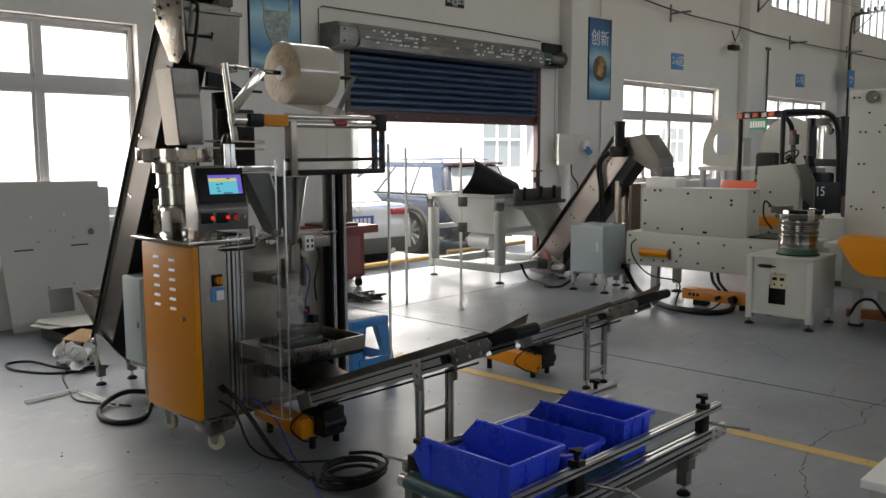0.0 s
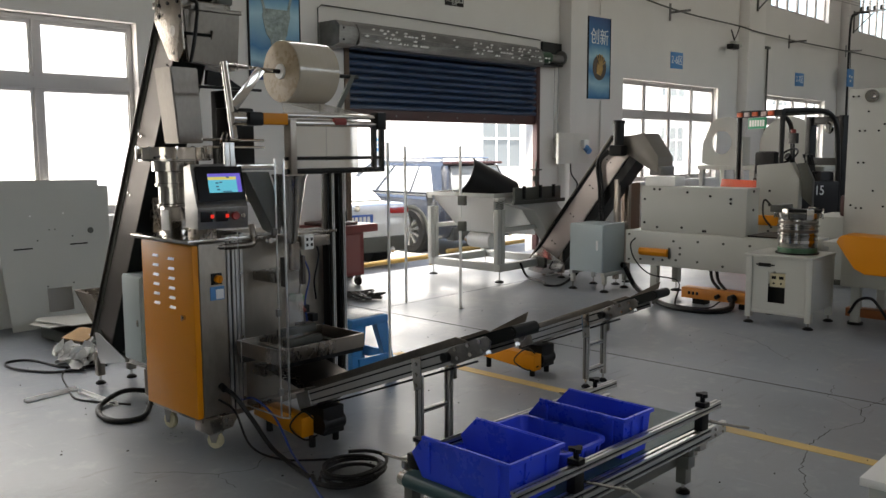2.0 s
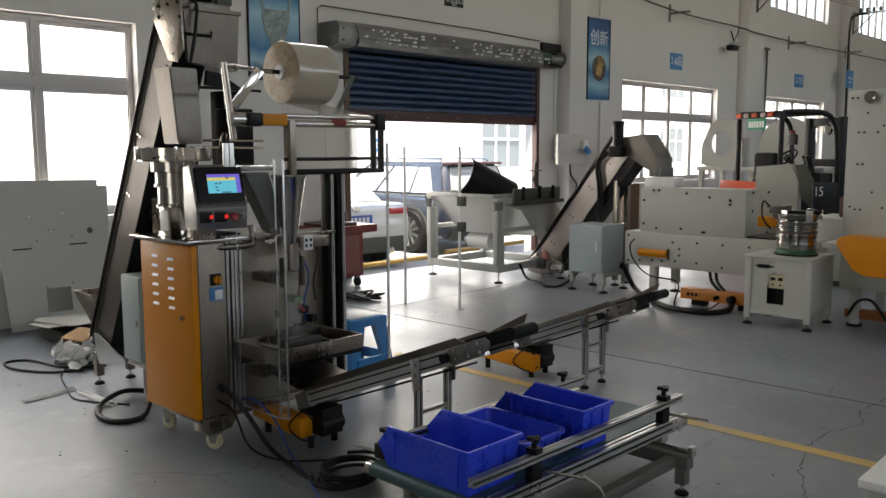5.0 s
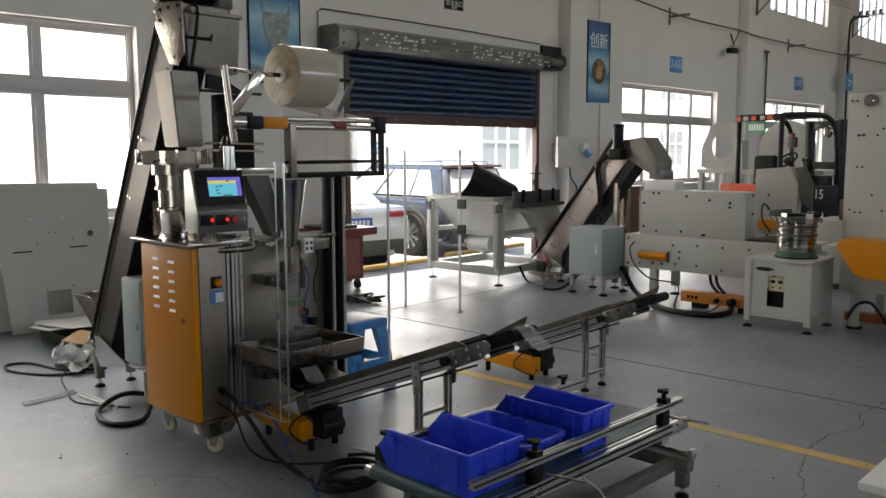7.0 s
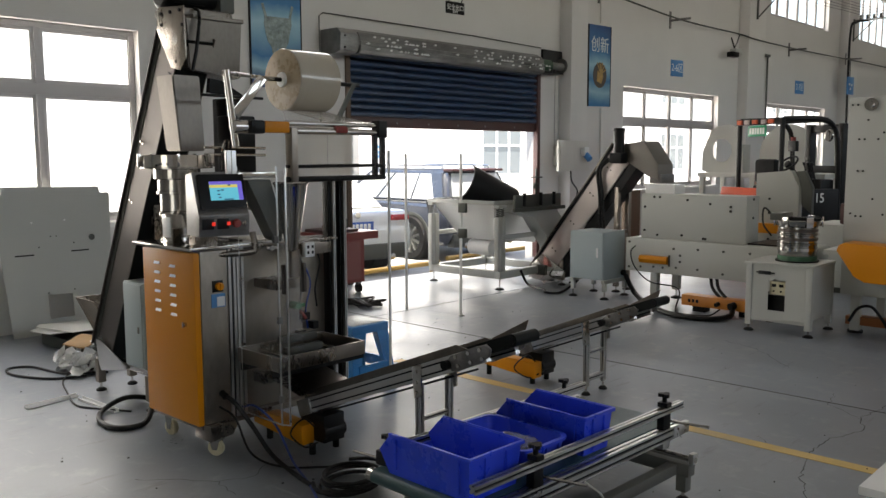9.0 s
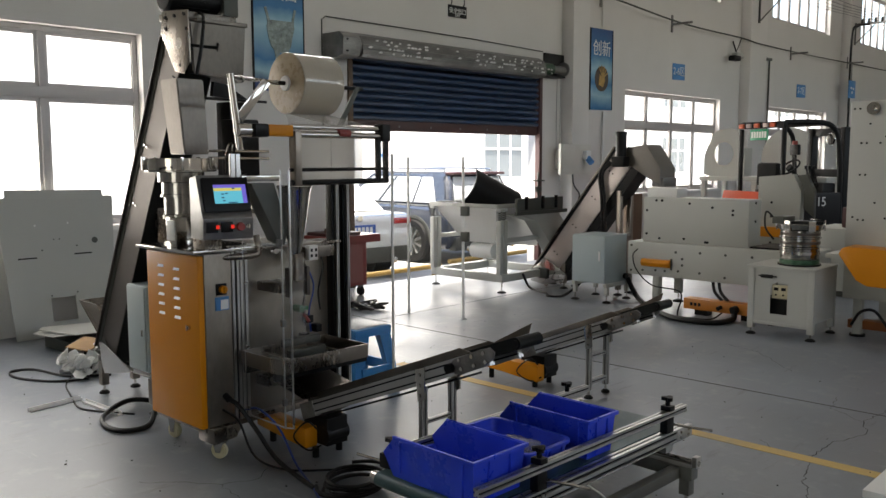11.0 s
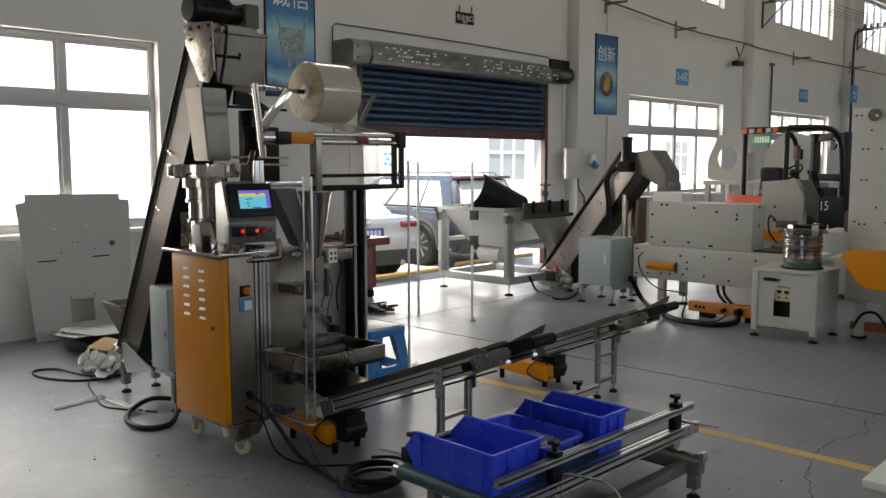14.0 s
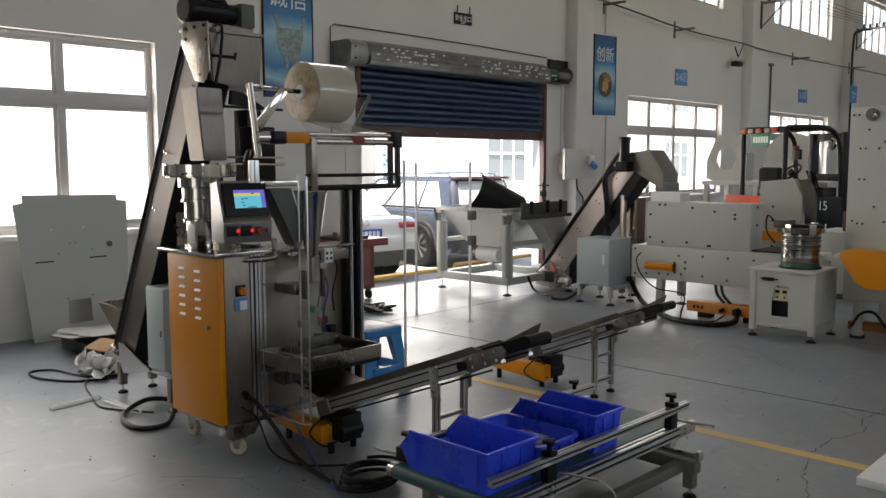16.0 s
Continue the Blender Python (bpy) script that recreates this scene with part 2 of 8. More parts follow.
def tube(bm, pts, r, seg=8, n=6):
    ps = smooth_path(pts, n) if n > 1 else [Vector(p) for p in pts]
    rings, up = [], Vector((0.13, 0.21, 0.97))
    for i, p in enumerate(ps):
        d = (ps[min(i + 1, len(ps) - 1)] - ps[max(i - 1, 0)]).normalized()
        u = up.cross(d)
        if u.length < 0.05:
            u = Vector((1, 0, 0)).cross(d)
        u.normalize()
        w = d.cross(u)
        rings.append([bm.verts.new(p + r * (math.cos(a) * u + math.sin(a) * w)) for a in [k * 2 * math.pi / seg for k in range(seg)]])
    for a, b in zip(rings, rings[1:]):
        for k in range(seg):
            bm.faces.new((a[k], a[(k + 1) % seg], b[(k + 1) % seg], b[k]))
    bm.faces.new(rings[0][::-1]), bm.faces.new(rings[-1])


def lathe(bm, prof, c=(0, 0, 0), seg=32, m=None):
    """prof: (radius, height) from the bottom; closed where the radius is 0."""
    rings, vs = [], []
    for r, z in prof:
        k = 1 if r < 1e-6 else seg
        ring = [bm.verts.new((c[0] + r * math.cos(i * 2 * math.pi / seg), c[1] + r * math.sin(i * 2 * math.pi / seg), c[2] + z)) for i in range(k)]
        rings.append(ring)
        vs += ring
    for a, b in zip(rings, rings[1:]):
        for i in range(seg):
            j = (i + 1) % seg
            f = [a[i % len(a)], a[j % len(a)], b[j % len(b)], b[i % len(b)]]
            f = [v for n_, v in enumerate(f) if v not in f[:n_]]
            if len(f) > 2:
                bm.faces.new(f)
    if m is not None:
        bmesh.ops.transform(bm, matrix=m, verts=vs)
    return vs


def mesh_of(name, bm, material, off=None, hung=False):
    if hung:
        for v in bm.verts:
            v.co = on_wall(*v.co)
    if off is not None:
        bmesh.ops.translate(bm, vec=-off, verts=bm.verts)
    bmesh.ops.recalc_face_normals(bm, faces=bm.faces)
    me = bpy.data.meshes.new(name)
    bm.to_mesh(me)
    bm.free()
    me.materials.append(material)
    me.polygons.foreach_set("use_smooth", [True] * len(me.polygons))
    me.set_sharp_from_angle(angle=radians(32))
    return me


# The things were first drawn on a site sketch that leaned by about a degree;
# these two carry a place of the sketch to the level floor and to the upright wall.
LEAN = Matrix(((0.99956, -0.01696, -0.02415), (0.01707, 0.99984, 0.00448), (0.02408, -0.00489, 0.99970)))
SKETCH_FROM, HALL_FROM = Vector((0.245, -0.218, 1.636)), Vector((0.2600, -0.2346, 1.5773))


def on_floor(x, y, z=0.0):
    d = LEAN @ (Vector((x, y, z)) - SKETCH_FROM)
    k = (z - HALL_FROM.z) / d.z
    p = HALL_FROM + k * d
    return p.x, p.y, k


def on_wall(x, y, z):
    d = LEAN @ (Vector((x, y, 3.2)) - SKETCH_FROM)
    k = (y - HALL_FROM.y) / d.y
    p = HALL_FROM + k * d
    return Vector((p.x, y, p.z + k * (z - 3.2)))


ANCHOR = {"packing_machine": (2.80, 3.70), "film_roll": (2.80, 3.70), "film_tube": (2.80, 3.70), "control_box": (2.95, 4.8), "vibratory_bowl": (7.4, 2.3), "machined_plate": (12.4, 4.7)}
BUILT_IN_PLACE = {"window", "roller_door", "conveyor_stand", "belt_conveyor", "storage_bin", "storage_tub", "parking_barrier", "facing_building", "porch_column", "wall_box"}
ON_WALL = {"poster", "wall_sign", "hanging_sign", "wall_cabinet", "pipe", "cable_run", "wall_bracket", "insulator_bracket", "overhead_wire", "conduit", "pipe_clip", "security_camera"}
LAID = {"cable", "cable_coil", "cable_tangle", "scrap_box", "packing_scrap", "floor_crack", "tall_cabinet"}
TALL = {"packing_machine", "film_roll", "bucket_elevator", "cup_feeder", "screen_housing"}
HUNG = set()


def thing(name, at, label, category, group=""):
    ob = new(name)
    ob.location = at
    OFF[ob.name] = Vector(at)
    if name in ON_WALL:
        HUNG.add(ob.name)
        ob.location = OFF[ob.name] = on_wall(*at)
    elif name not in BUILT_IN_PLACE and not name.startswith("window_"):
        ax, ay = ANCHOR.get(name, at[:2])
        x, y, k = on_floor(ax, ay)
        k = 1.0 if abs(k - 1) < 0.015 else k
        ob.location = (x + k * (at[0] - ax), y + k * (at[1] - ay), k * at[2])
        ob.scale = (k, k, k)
    return tagged(ob, label, category, group)


def part(name, bm, material, parent, label=""):
    off = OFF.get(parent.name)
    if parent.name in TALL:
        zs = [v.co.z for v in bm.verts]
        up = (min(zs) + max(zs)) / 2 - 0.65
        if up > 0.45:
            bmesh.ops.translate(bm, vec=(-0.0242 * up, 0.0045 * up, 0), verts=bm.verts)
    ob = new(name, mesh_of(name, bm, material, off, parent.name in HUNG))
    ob.parent = parent
    if parent.name in HUNG:
        HUNG.add(ob.name)
    if off is not None:
        OFF[ob.name] = off
    return tagged(ob, label)


def single(name, bm, material, label, category, group="", kind="", at=(0, 0, 0)):
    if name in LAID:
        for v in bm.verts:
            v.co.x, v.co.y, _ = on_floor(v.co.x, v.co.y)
    ob = new(name, mesh_of(name, bm, material, Vector(at), name in ON_WALL))
    ob.location = at
    OFF[ob.name] = Vector(at)
    return tagged(ob, label, category, group, kind)


def letters(name, text, size, m, material, parent, label=""):
    """Raised lettering as a mesh, upright in m's x-y plane."""
    cu = bpy.data.curves.new(name, "FONT")
    cu.body, cu.size, cu.extrude, cu.align_x, cu.align_y = text, size, 0.0015, "CENTER", "CENTER"
    tmp = new("lettering_tmp", cu)
    me = bpy.data.meshes.new_from_object(tmp.evaluated_get(bpy.context.evaluated_depsgraph_get()))
    bpy.data.objects.remove(tmp)
    bpy.data.curves.remove(cu)
    off = OFF.get(parent.name, Vector())
    if parent.name in HUNG:
        m = Matrix.Translation(on_wall(*m.translation) - m.translation) @ m
    me.transform(Matrix.Translation(-off) @ m)
    me.materials.clear()
    me.materials.append(material)
    ob = new(name, me)
    ob.parent = parent
    return tagged(ob, label)


# ---- structure ----
def slab(name, axis, a, b, u0, u1, z0, z1, holes, material, label, category):
    """A wall in the plane axis = a..b with openings cut through; holes are (u0, u1, z0, z1)."""
    us = sorted({u0, u1, *[h[0] for h in holes], *[h[1] for h in holes]})
    zs = sorted({z0, z1, *[h[2] for h in holes], *[h[3] for h in holes]})
    def solid(i, j):
        if not (0 <= i < len(us) - 1 and 0 <= j < len(zs) - 1):
            return False
        u, z = (us[i] + us[i + 1]) / 2, (zs[j] + zs[j + 1]) / 2
        return not any(h[0] < u < h[1] and h[2] < z < h[3] for h in holes)
    bm = B()
    def q(*c):
        bm.faces.new([bm.verts.new((p[0], p[1], p[2]) if axis == "y" else (p[1], p[0], p[2])) for p in c])
    for i in range(len(us) - 1):
        for j in range(len(zs) - 1):
            if not solid(i, j):
                continue
            ua, ub, za, zb = us[i], us[i + 1], zs[j], zs[j + 1]
            for t in (a, b):
                q((ua, t, za), (ub, t, za), (ub, t, zb), (ua, t, zb))
            if not solid(i - 1, j): q((ua, a, za), (ua, b, za), (ua, b, zb), (ua, a, zb))
            if not solid(i + 1, j): q((ub, a, za), (ub, b, za), (ub, b, zb), (ub, a, zb))
            if not solid(i, j - 1): q((ua, a, za), (ub, a, za), (ub, b, za), (ua, b, za))
            if not solid(i, j + 1): q((ua, a, zb), (ub, a, zb), (ub, b, zb), (ua, b, zb))
    bmesh.ops.remove_doubles(bm, verts=bm.verts, dist=1e-4)
    return single(name, bm, material, label, category, kind="structure")


WIN1 = (0.71, 4.37, 0.95, 2.77)
WIN2 = (13.25, 16.92, 0.95, 2.75)
WIN3 = (19.38, 23.05, 0.95, 2.72)
DOOR = (7.02, 10.82, -0.15, 2.86)
CLER = [(x, x + 3.63, 4.66, 6.1) for x in (0.72, 6.95, 13.2, 19.43, 25.45)]
slab("wall_north", "y", 7.6, 7.84, -8, 40, -0.3, 7.2, [WIN1, WIN2, WIN3, DOOR] + CLER, WALL, "off-white painted workshop wall with windows and a roller door", "wall")
# unseen wall; its openings are added only to admit fill light
slab("wall_south", "y", -10.24, -10.0, -8, 40, -0.3, 7.2, [(x - 2.4, x + 2.4, 3.8, 6.0) for x in (-1, 6, 13, 20, 27)], WALL, "plain off-white workshop wall, unseen, with high openings added for fill light", "wall")
# the west opening is added, out of view, to let fill light in
slab("wall_west", "x", -8.24, -8.0, -10, 7.6, -0.3, 7.2, [(-3.1, 1.1, 0.0, 2.2)], WALL, "plain off-white workshop end wall, unseen, with an added opening for fill light", "wall")
slab("wall_east", "x", 40.0, 40.24, -10, 7.6, -0.3, 7.2, [], WALL, "plain off-white workshop end wall", "wall")
bm = B(); box(bm, -8.2, 40.2, -10.2, 7.84, 7.2, 7.4)
single("ceiling", bm, CEIL, "pale grey steel workshop roof", "ceiling", kind="structure")
bm = B(); box(bm, -8, 40, -10, 7.62, -0.3, 0.0)
single("floor", bm, FLOOR, "grey-blue coated concrete floor, worn and reflective", "floor", kind="structure")
bm = B(); box(bm, -300, 340, -300, 340, -0.35, -0.15)
single("ground", bm, ASPHALT, "pale concrete yard outside the roller door", "ground", kind="structure")


def window(name, hole, cols, transom, label, mid=None):
    x0, x1, z0, z1 = hole
    root = thing(name, ((x0 + x1) / 2, 7.72, z0), label, "window")
    root["kind"] = "structure"
    y0, y1, w = 7.70, 7.76, 0.05
    bm = B()
    box(bm, x0, x1, y0, y1, z1 - w, z1, 0.004), box(bm, x0, x1, y0, y1, z0, z0 + w, 0.004)
    box(bm, x0, x0 + w, y0, y1, z0 + w, z1 - w), box(bm, x1 - w, x1, y0, y1, z0 + w, z1 - w)
    part("window_frame", bm, FRAME, root)
    if transom:
        bm = B(); box(bm, x0 + w, x1 - w, y0 - 0.012, y1, transom - 0.05, transom + 0.05, 0.004)
        part("transom", bm, FRAME, root)
    step = (x1 - x0) / cols
    for i in range(1, cols):
        x = x0 + i * step
        wide = 0.045 if i == cols // 2 else 0.028
        for za, zb in (((z0 + w, transom - 0.05), (transom + 0.05, z1 - w)) if transom else ((z0 + w, z1 - w),)):
            bm = B(); box(bm, x - wide, x + wide, y0 - 0.006, y1 - 0.006, za, zb, 0.003)
            part("mullion", bm, FRAME, root)
    for i in range(cols):
        xa, xb = x0 + i * step + 0.03, x0 + (i + 1) * step - 0.03
        for k, (za, zb) in enumerate(((z0 + w, transom - 0.05), (transom + 0.05, z1 - w)) if transom else ((z0 + w, z1 - w),)):
            bm = B(); box(bm, xa, xb, 7.733, 7.738, za, zb)
            part("pane", bm, GLASS, root).visible_shadow = False
            bm = B()
            box(bm, xa, xa + 0.03, 7.715, 7.745, za, zb), box(bm, xb - 0.03, xb, 7.715, 7.745, za, zb)
            box(bm, xa + 0.03, xb - 0.03, 7.715, 7.745, za, za + 0.035), box(bm, xa + 0.03, xb - 0.03, 7.715, 7.745, zb - 0.035, zb)
            part("sash", bm, FRAME, root)
    if z0 < 2:
        bm = B(); box(bm, x0 - 0.02, x1 + 0.02, 7.545, 7.72, z0 - 0.05, z0 - 0.002, 0.006)
        part("window_sill", bm, REVEAL, root)
    return root


window("window_1", WIN1, 4, 2.175, "grey aluminium window, four bays with a transom, bright daylight behind")
window("window_2", WIN2, 4, 2.155, "grey aluminium window, four bays with a transom, bright daylight behind")
window("window_3", WIN3, 4, 2.15, "grey aluminium window behind the forklift truck, bright daylight behind")
for i, h in enumerate(CLER):
    window("window_%d" % (i + 4), h, 6, None, "high clerestory window with narrow bright panes")

# outline strips at each window reveal, pilasters and joints in the floor
for x0, x1, lab in ((11.35, 11.80, "off-white wall pilaster beside the roller door"), (17.81, 18.64, "off-white wall pilaster"), (23.93, 24.74, "off-white wall pilaster")):
    bm = B(); box(bm, x0, x1, 7.38, 7.6, 0, 7.2, 0.008)
    single("pilaster", bm, WALL, lab, "pilaster", kind="structure")
for x in (5.785, 13.9, 21.0):
    bm = B(); box(bm, x - 0.006, x + 0.006, -9.9, 7.5, -0.01, 0.0015)
    single("trim", bm, JOINT, "dark filled expansion joint in the floor", "floor joint", kind="structure")
for x, y in ((3.6, 5.84), (-7.9, -1.2)):
    bm = B(); box(bm, x, 39, y - 0.005, y + 0.005, -0.01, 0.0012)
    single("trim", bm, JOINT, "dark filled expansion joint in the floor", "floor joint", kind="structure")
bm = B(); box(bm, 4.665, 4.755, -9.9, 4.4, -0.01, 0.002)
single("floor_marking", bm, LINE, "worn yellow aisle line painted on the floor", "floor marking", kind="structure")


# ---- shared fittings ----
def profile_bar(parent, p0, p1, w, h, name="profile", up=(0, 0, 1)):
    """A slotted aluminium profile from p0 to p1, with black strips in its grooves for their shade."""
    p0, p1 = Vector(p0), Vector(p1)
    d = (p1 - p0); L = d.length; d.normalize()
    u = Vector(up).cross(d)
    if u.length < 0.01:
        u = Vector((0, 1, 0)).cross(d)
    u.normalize(); v = d.cross(u)
    m = Matrix((( *u, 0), (*v, 0), (*d, 0), (0, 0, 0, 1))).transposed(); m.translation = p0
    g = min(w, h) * 0.14
    bm = B()
    pts = []
    # outline with one groove (or more on a tall face) per side
    kx = 1 if w < 0.06 else 2
    ky = 1 if h < 0.06 else 2
    def run(n, length):
        out = []
        for i in range(n):
            c = -length / 2 + (i + 0.5) * length / n
            out += [(c - g, 0), (c - g, 1), (c + g, 1), (c + g, 0)]
        return out
    for s, k in run(kx, w): pts.append((s, -h / 2 + k * g * 1.3))
    pts = [(-w / 2, -h / 2)] + pts + [(w / 2, -h / 2)]
    for s, k in run(ky, h): pts.append((w / 2 - k * g * 1.3, s))
    pts.append((w / 2, h / 2))
    for s, k in run(kx, w): pts.append((-s, h / 2 - k * g * 1.3))
    pts.append((-w / 2, h / 2))
    for s, k in run(ky, h): pts.append((-w / 2 + k * g * 1.3, -s))
    poly(bm, pts, "z", 0, L, m=m)
    ob = part(name, bm, ALU, parent)
    # black strips on the groove beds paint the shade in them
    bm = B()
    e = g * 0.9
    for i in range(kx):
        c = -w / 2 + (i + 0.5) * w / kx
        for sg in (-1, 1):
            y = sg * (h / 2 - g * 1.15)
            box(bm, c - e, c + e, y - 0.001, y + 0.001, 0.001, L - 0.001, m=m)
    for i in range(ky):
        c = -h / 2 + (i + 0.5) * h / ky
        for sg in (-1, 1):
            x = sg * (w / 2 - g * 1.15)
            box(bm, x - 0.001, x + 0.001, c - e, c + e, 0.001, L - 0.001, m=m)
    part("groove", bm, SLOT, ob)
    return ob


def levelling_foot(parent, x, y, h=0.08, r=0.03):
    bm = B()
    cyl(bm, (x, y, 0.012), (x, y, h), 0.008, 10)
    part("foot_stem", bm, CHROME, parent)
    bm = B()
    lathe(bm, [(0, 0), (r, 0), (r, 0.008), (r * 0.55, 0.02), (0, 0.022)], (x, y, 0.001), 20)
    part("foot_pad", bm, RUBBER, parent)


def bolts(parent, pts, axis, r=0.009, depth=0.008, material=None, name="bolt"):
    d = {"x": Vector((1, 0, 0)), "y": Vector((0, 1, 0)), "z": Vector((0, 0, 1))}[axis]
    for p in pts:
        bm = B(); cyl(bm, Vector(p) - d * depth * 0.4, Vector(p) + d * depth * 0.6, r, 8)
        part(name, bm, material or CHROME, parent)


def black_knob(parent, x, y, z):
    bm = B()
    cyl(bm, (x, y, z), (x, y, z + 0.035), 0.011, 10)
    for k in range(3):
        a = k * 2.09
        cyl(bm, (x + 0.018 * math.cos(a), y + 0.018 * math.sin(a), z + 0.03), (x + 0.018 * math.cos(a), y + 0.018 * math.sin(a), z + 0.045), 0.012, 10)
    cyl(bm, (x, y, z + 0.03), (x, y, z + 0.045), 0.018, 12)
    part("knob", bm, BLACK, parent, "black plastic clamping knob")


# ---- sliding belt conveyor with its bins ----
def belt_conveyor():
    """The stand stays; the deck slides across it."""
    stand = thing("conveyor_stand", (3.2, 1.85, 0), "grey painted welded steel conveyor stand on levelling feet", "conveyor stand")
    for x in (2.75, 3.74):
        bm = B(); box(bm, x - 0.03, x + 0.03, 1.50, 2.32, 0.125, 0.185, 0.005)
        part("cross_beam", bm, OLIVE, stand)
    for y in (1.58, 2.25):
        bm = B(); box(bm, 2.785, 3.705, y - 0.025, y + 0.025, 0.128, 0.178, 0.004)
        part("long_beam", bm, OLIVE, stand)
    for x in (2.75, 3.74):
        for y in (1.54, 2.29):
            bm = B(); box(bm, x - 0.025, x + 0.025, y - 0.025, y + 0.025, 0.05, 0.1245, 0.003)
            part("leg", bm, OLIVE, stand)
            levelling_foot(stand, x, y, 0.06, 0.032)
        bm = B(); cyl(bm, (x, 1.48, 0.205), (x, 2.34, 0.205), 0.013, 12)
        part("guide_rod", bm, CHROME, stand)
        for y in (1.495, 2.325):
            bm = B(); box(bm, x - 0.02, x + 0.02, y - 0.012, y + 0.012, 0.186, 0.235, 0.003)
            part("rod_block", bm, ALU, stand)
    deck = thing("belt_conveyor", (3.15, 1.85, 0.22), "low belt conveyor deck with green belt and aluminium side rails", "conveyor")
    z = 0.33
    bm = B()
    poly(bm, [(2.46 + 0.03 * math.cos(a), z - 0.03 + 0.03 * math.sin(a)) for a in [math.pi / 2 + k * math.pi / 8 for k in range(9)]]
         + [(3.84 + 0.03 * math.cos(a), z - 0.03 + 0.03 * math.sin(a)) for a in [-math.pi / 2 + k * math.pi / 8 for k in range(9)]], "y", 1.655, 2.195)
    part("belt", bm, GREENBELT, deck)
    for y, lab in ((1.625, ""), (2.225, "")):
        profile_bar(deck, (2.52, y, 0.30), (3.84, y, 0.30), 0.04, 0.06, "side_rail")
    for x in (2.46, 3.86):
        for y in (1.645, 2.205):
            bm = B(); cyl(bm, (x, y - 0.022, 0.30), (x, y + 0.022, 0.30), 0.027, 20)
            part("end_roller", bm, CHROME, deck)
    for y in (1.615, 2.235):
        bm = B(); box(bm, 3.76, 3.90, y - 0.012, y + 0.012, 0.272, 0.328, 0.006)
        part("bearing_plate", bm, ALU, deck)
        bolts(deck, [(x, y - 0.014 if y < 2 else y + 0.014, zz) for x in (3.79, 3.86) for zz in (0.287, 0.313)], "y", 0.007)
    # guide rails on clamp brackets
    profile_bar(deck, (2.41, 1.622, 0.415), (3.85, 1.622, 0.415), 0.03, 0.032, "guide_rail")
    profile_bar(deck, (2.55, 2.185, 0.395), (3.87, 2.185, 0.395), 0.03, 0.032, "guide_rail")
    for x in (2.76, 3.70):
        bm = B(); box(bm, x - 0.03, x + 0.03, 1.605, 1.643, 0.325, 0.40, 0.005), box(bm, x - 0.022, x + 0.022, 1.597, 1.647, 0.432, 0.455, 0.004)
        part("clamp_bracket", bm, BLACK, deck)
        black_knob(deck, x, 1.622, 0.45)
        bm = B(); cyl(bm, (x + 0.03, 1.62, 0.36), (x + 0.075, 1.44, 0.36), 0.006, 10)
        part("clamp_rod", bm, CHROME, deck)
    for x in (2.52, 3.70):
        bm = B(); box(bm, x - 0.02, x + 0.02, 2.18, 2.24, 0.325, 0.385, 0.004)
        part("clamp_bracket", bm, BLACK, deck)
        black_knob(deck, x, 2.185, 0.41)
        bm = B(); cyl(bm, (x, 2.20, 0.345), (x - 0.02, 2.38, 0.345), 0.006, 10)
        part("clamp_rod", bm, CHROME, deck)
    for x in (2.75, 3.74):
        for y in (1.66, 2.19):
            bm = B(); box(bm, x - 0.03, x + 0.03, y - 0.03, y + 0.03, 0.222, 0.268, 0.004)
            part("slide_block", bm, ALU, deck)
    bm = B(); box(bm, 2.60, 3.80, 1.70, 2.15, 0.262, 0.298)
    part("bed_plate", bm, STEEL, deck)
    bm = B(); tube(bm, [(3.05, 1.60, 0.27), (3.11, 1.55, 0.20), (3.12, 1.52, 0.08), (3.08, 1.45, 0.012), (2.98, 1.3, 0.008)], 0.004)
    cab = part("cable", bm, GREY, deck)
    return stand, deck


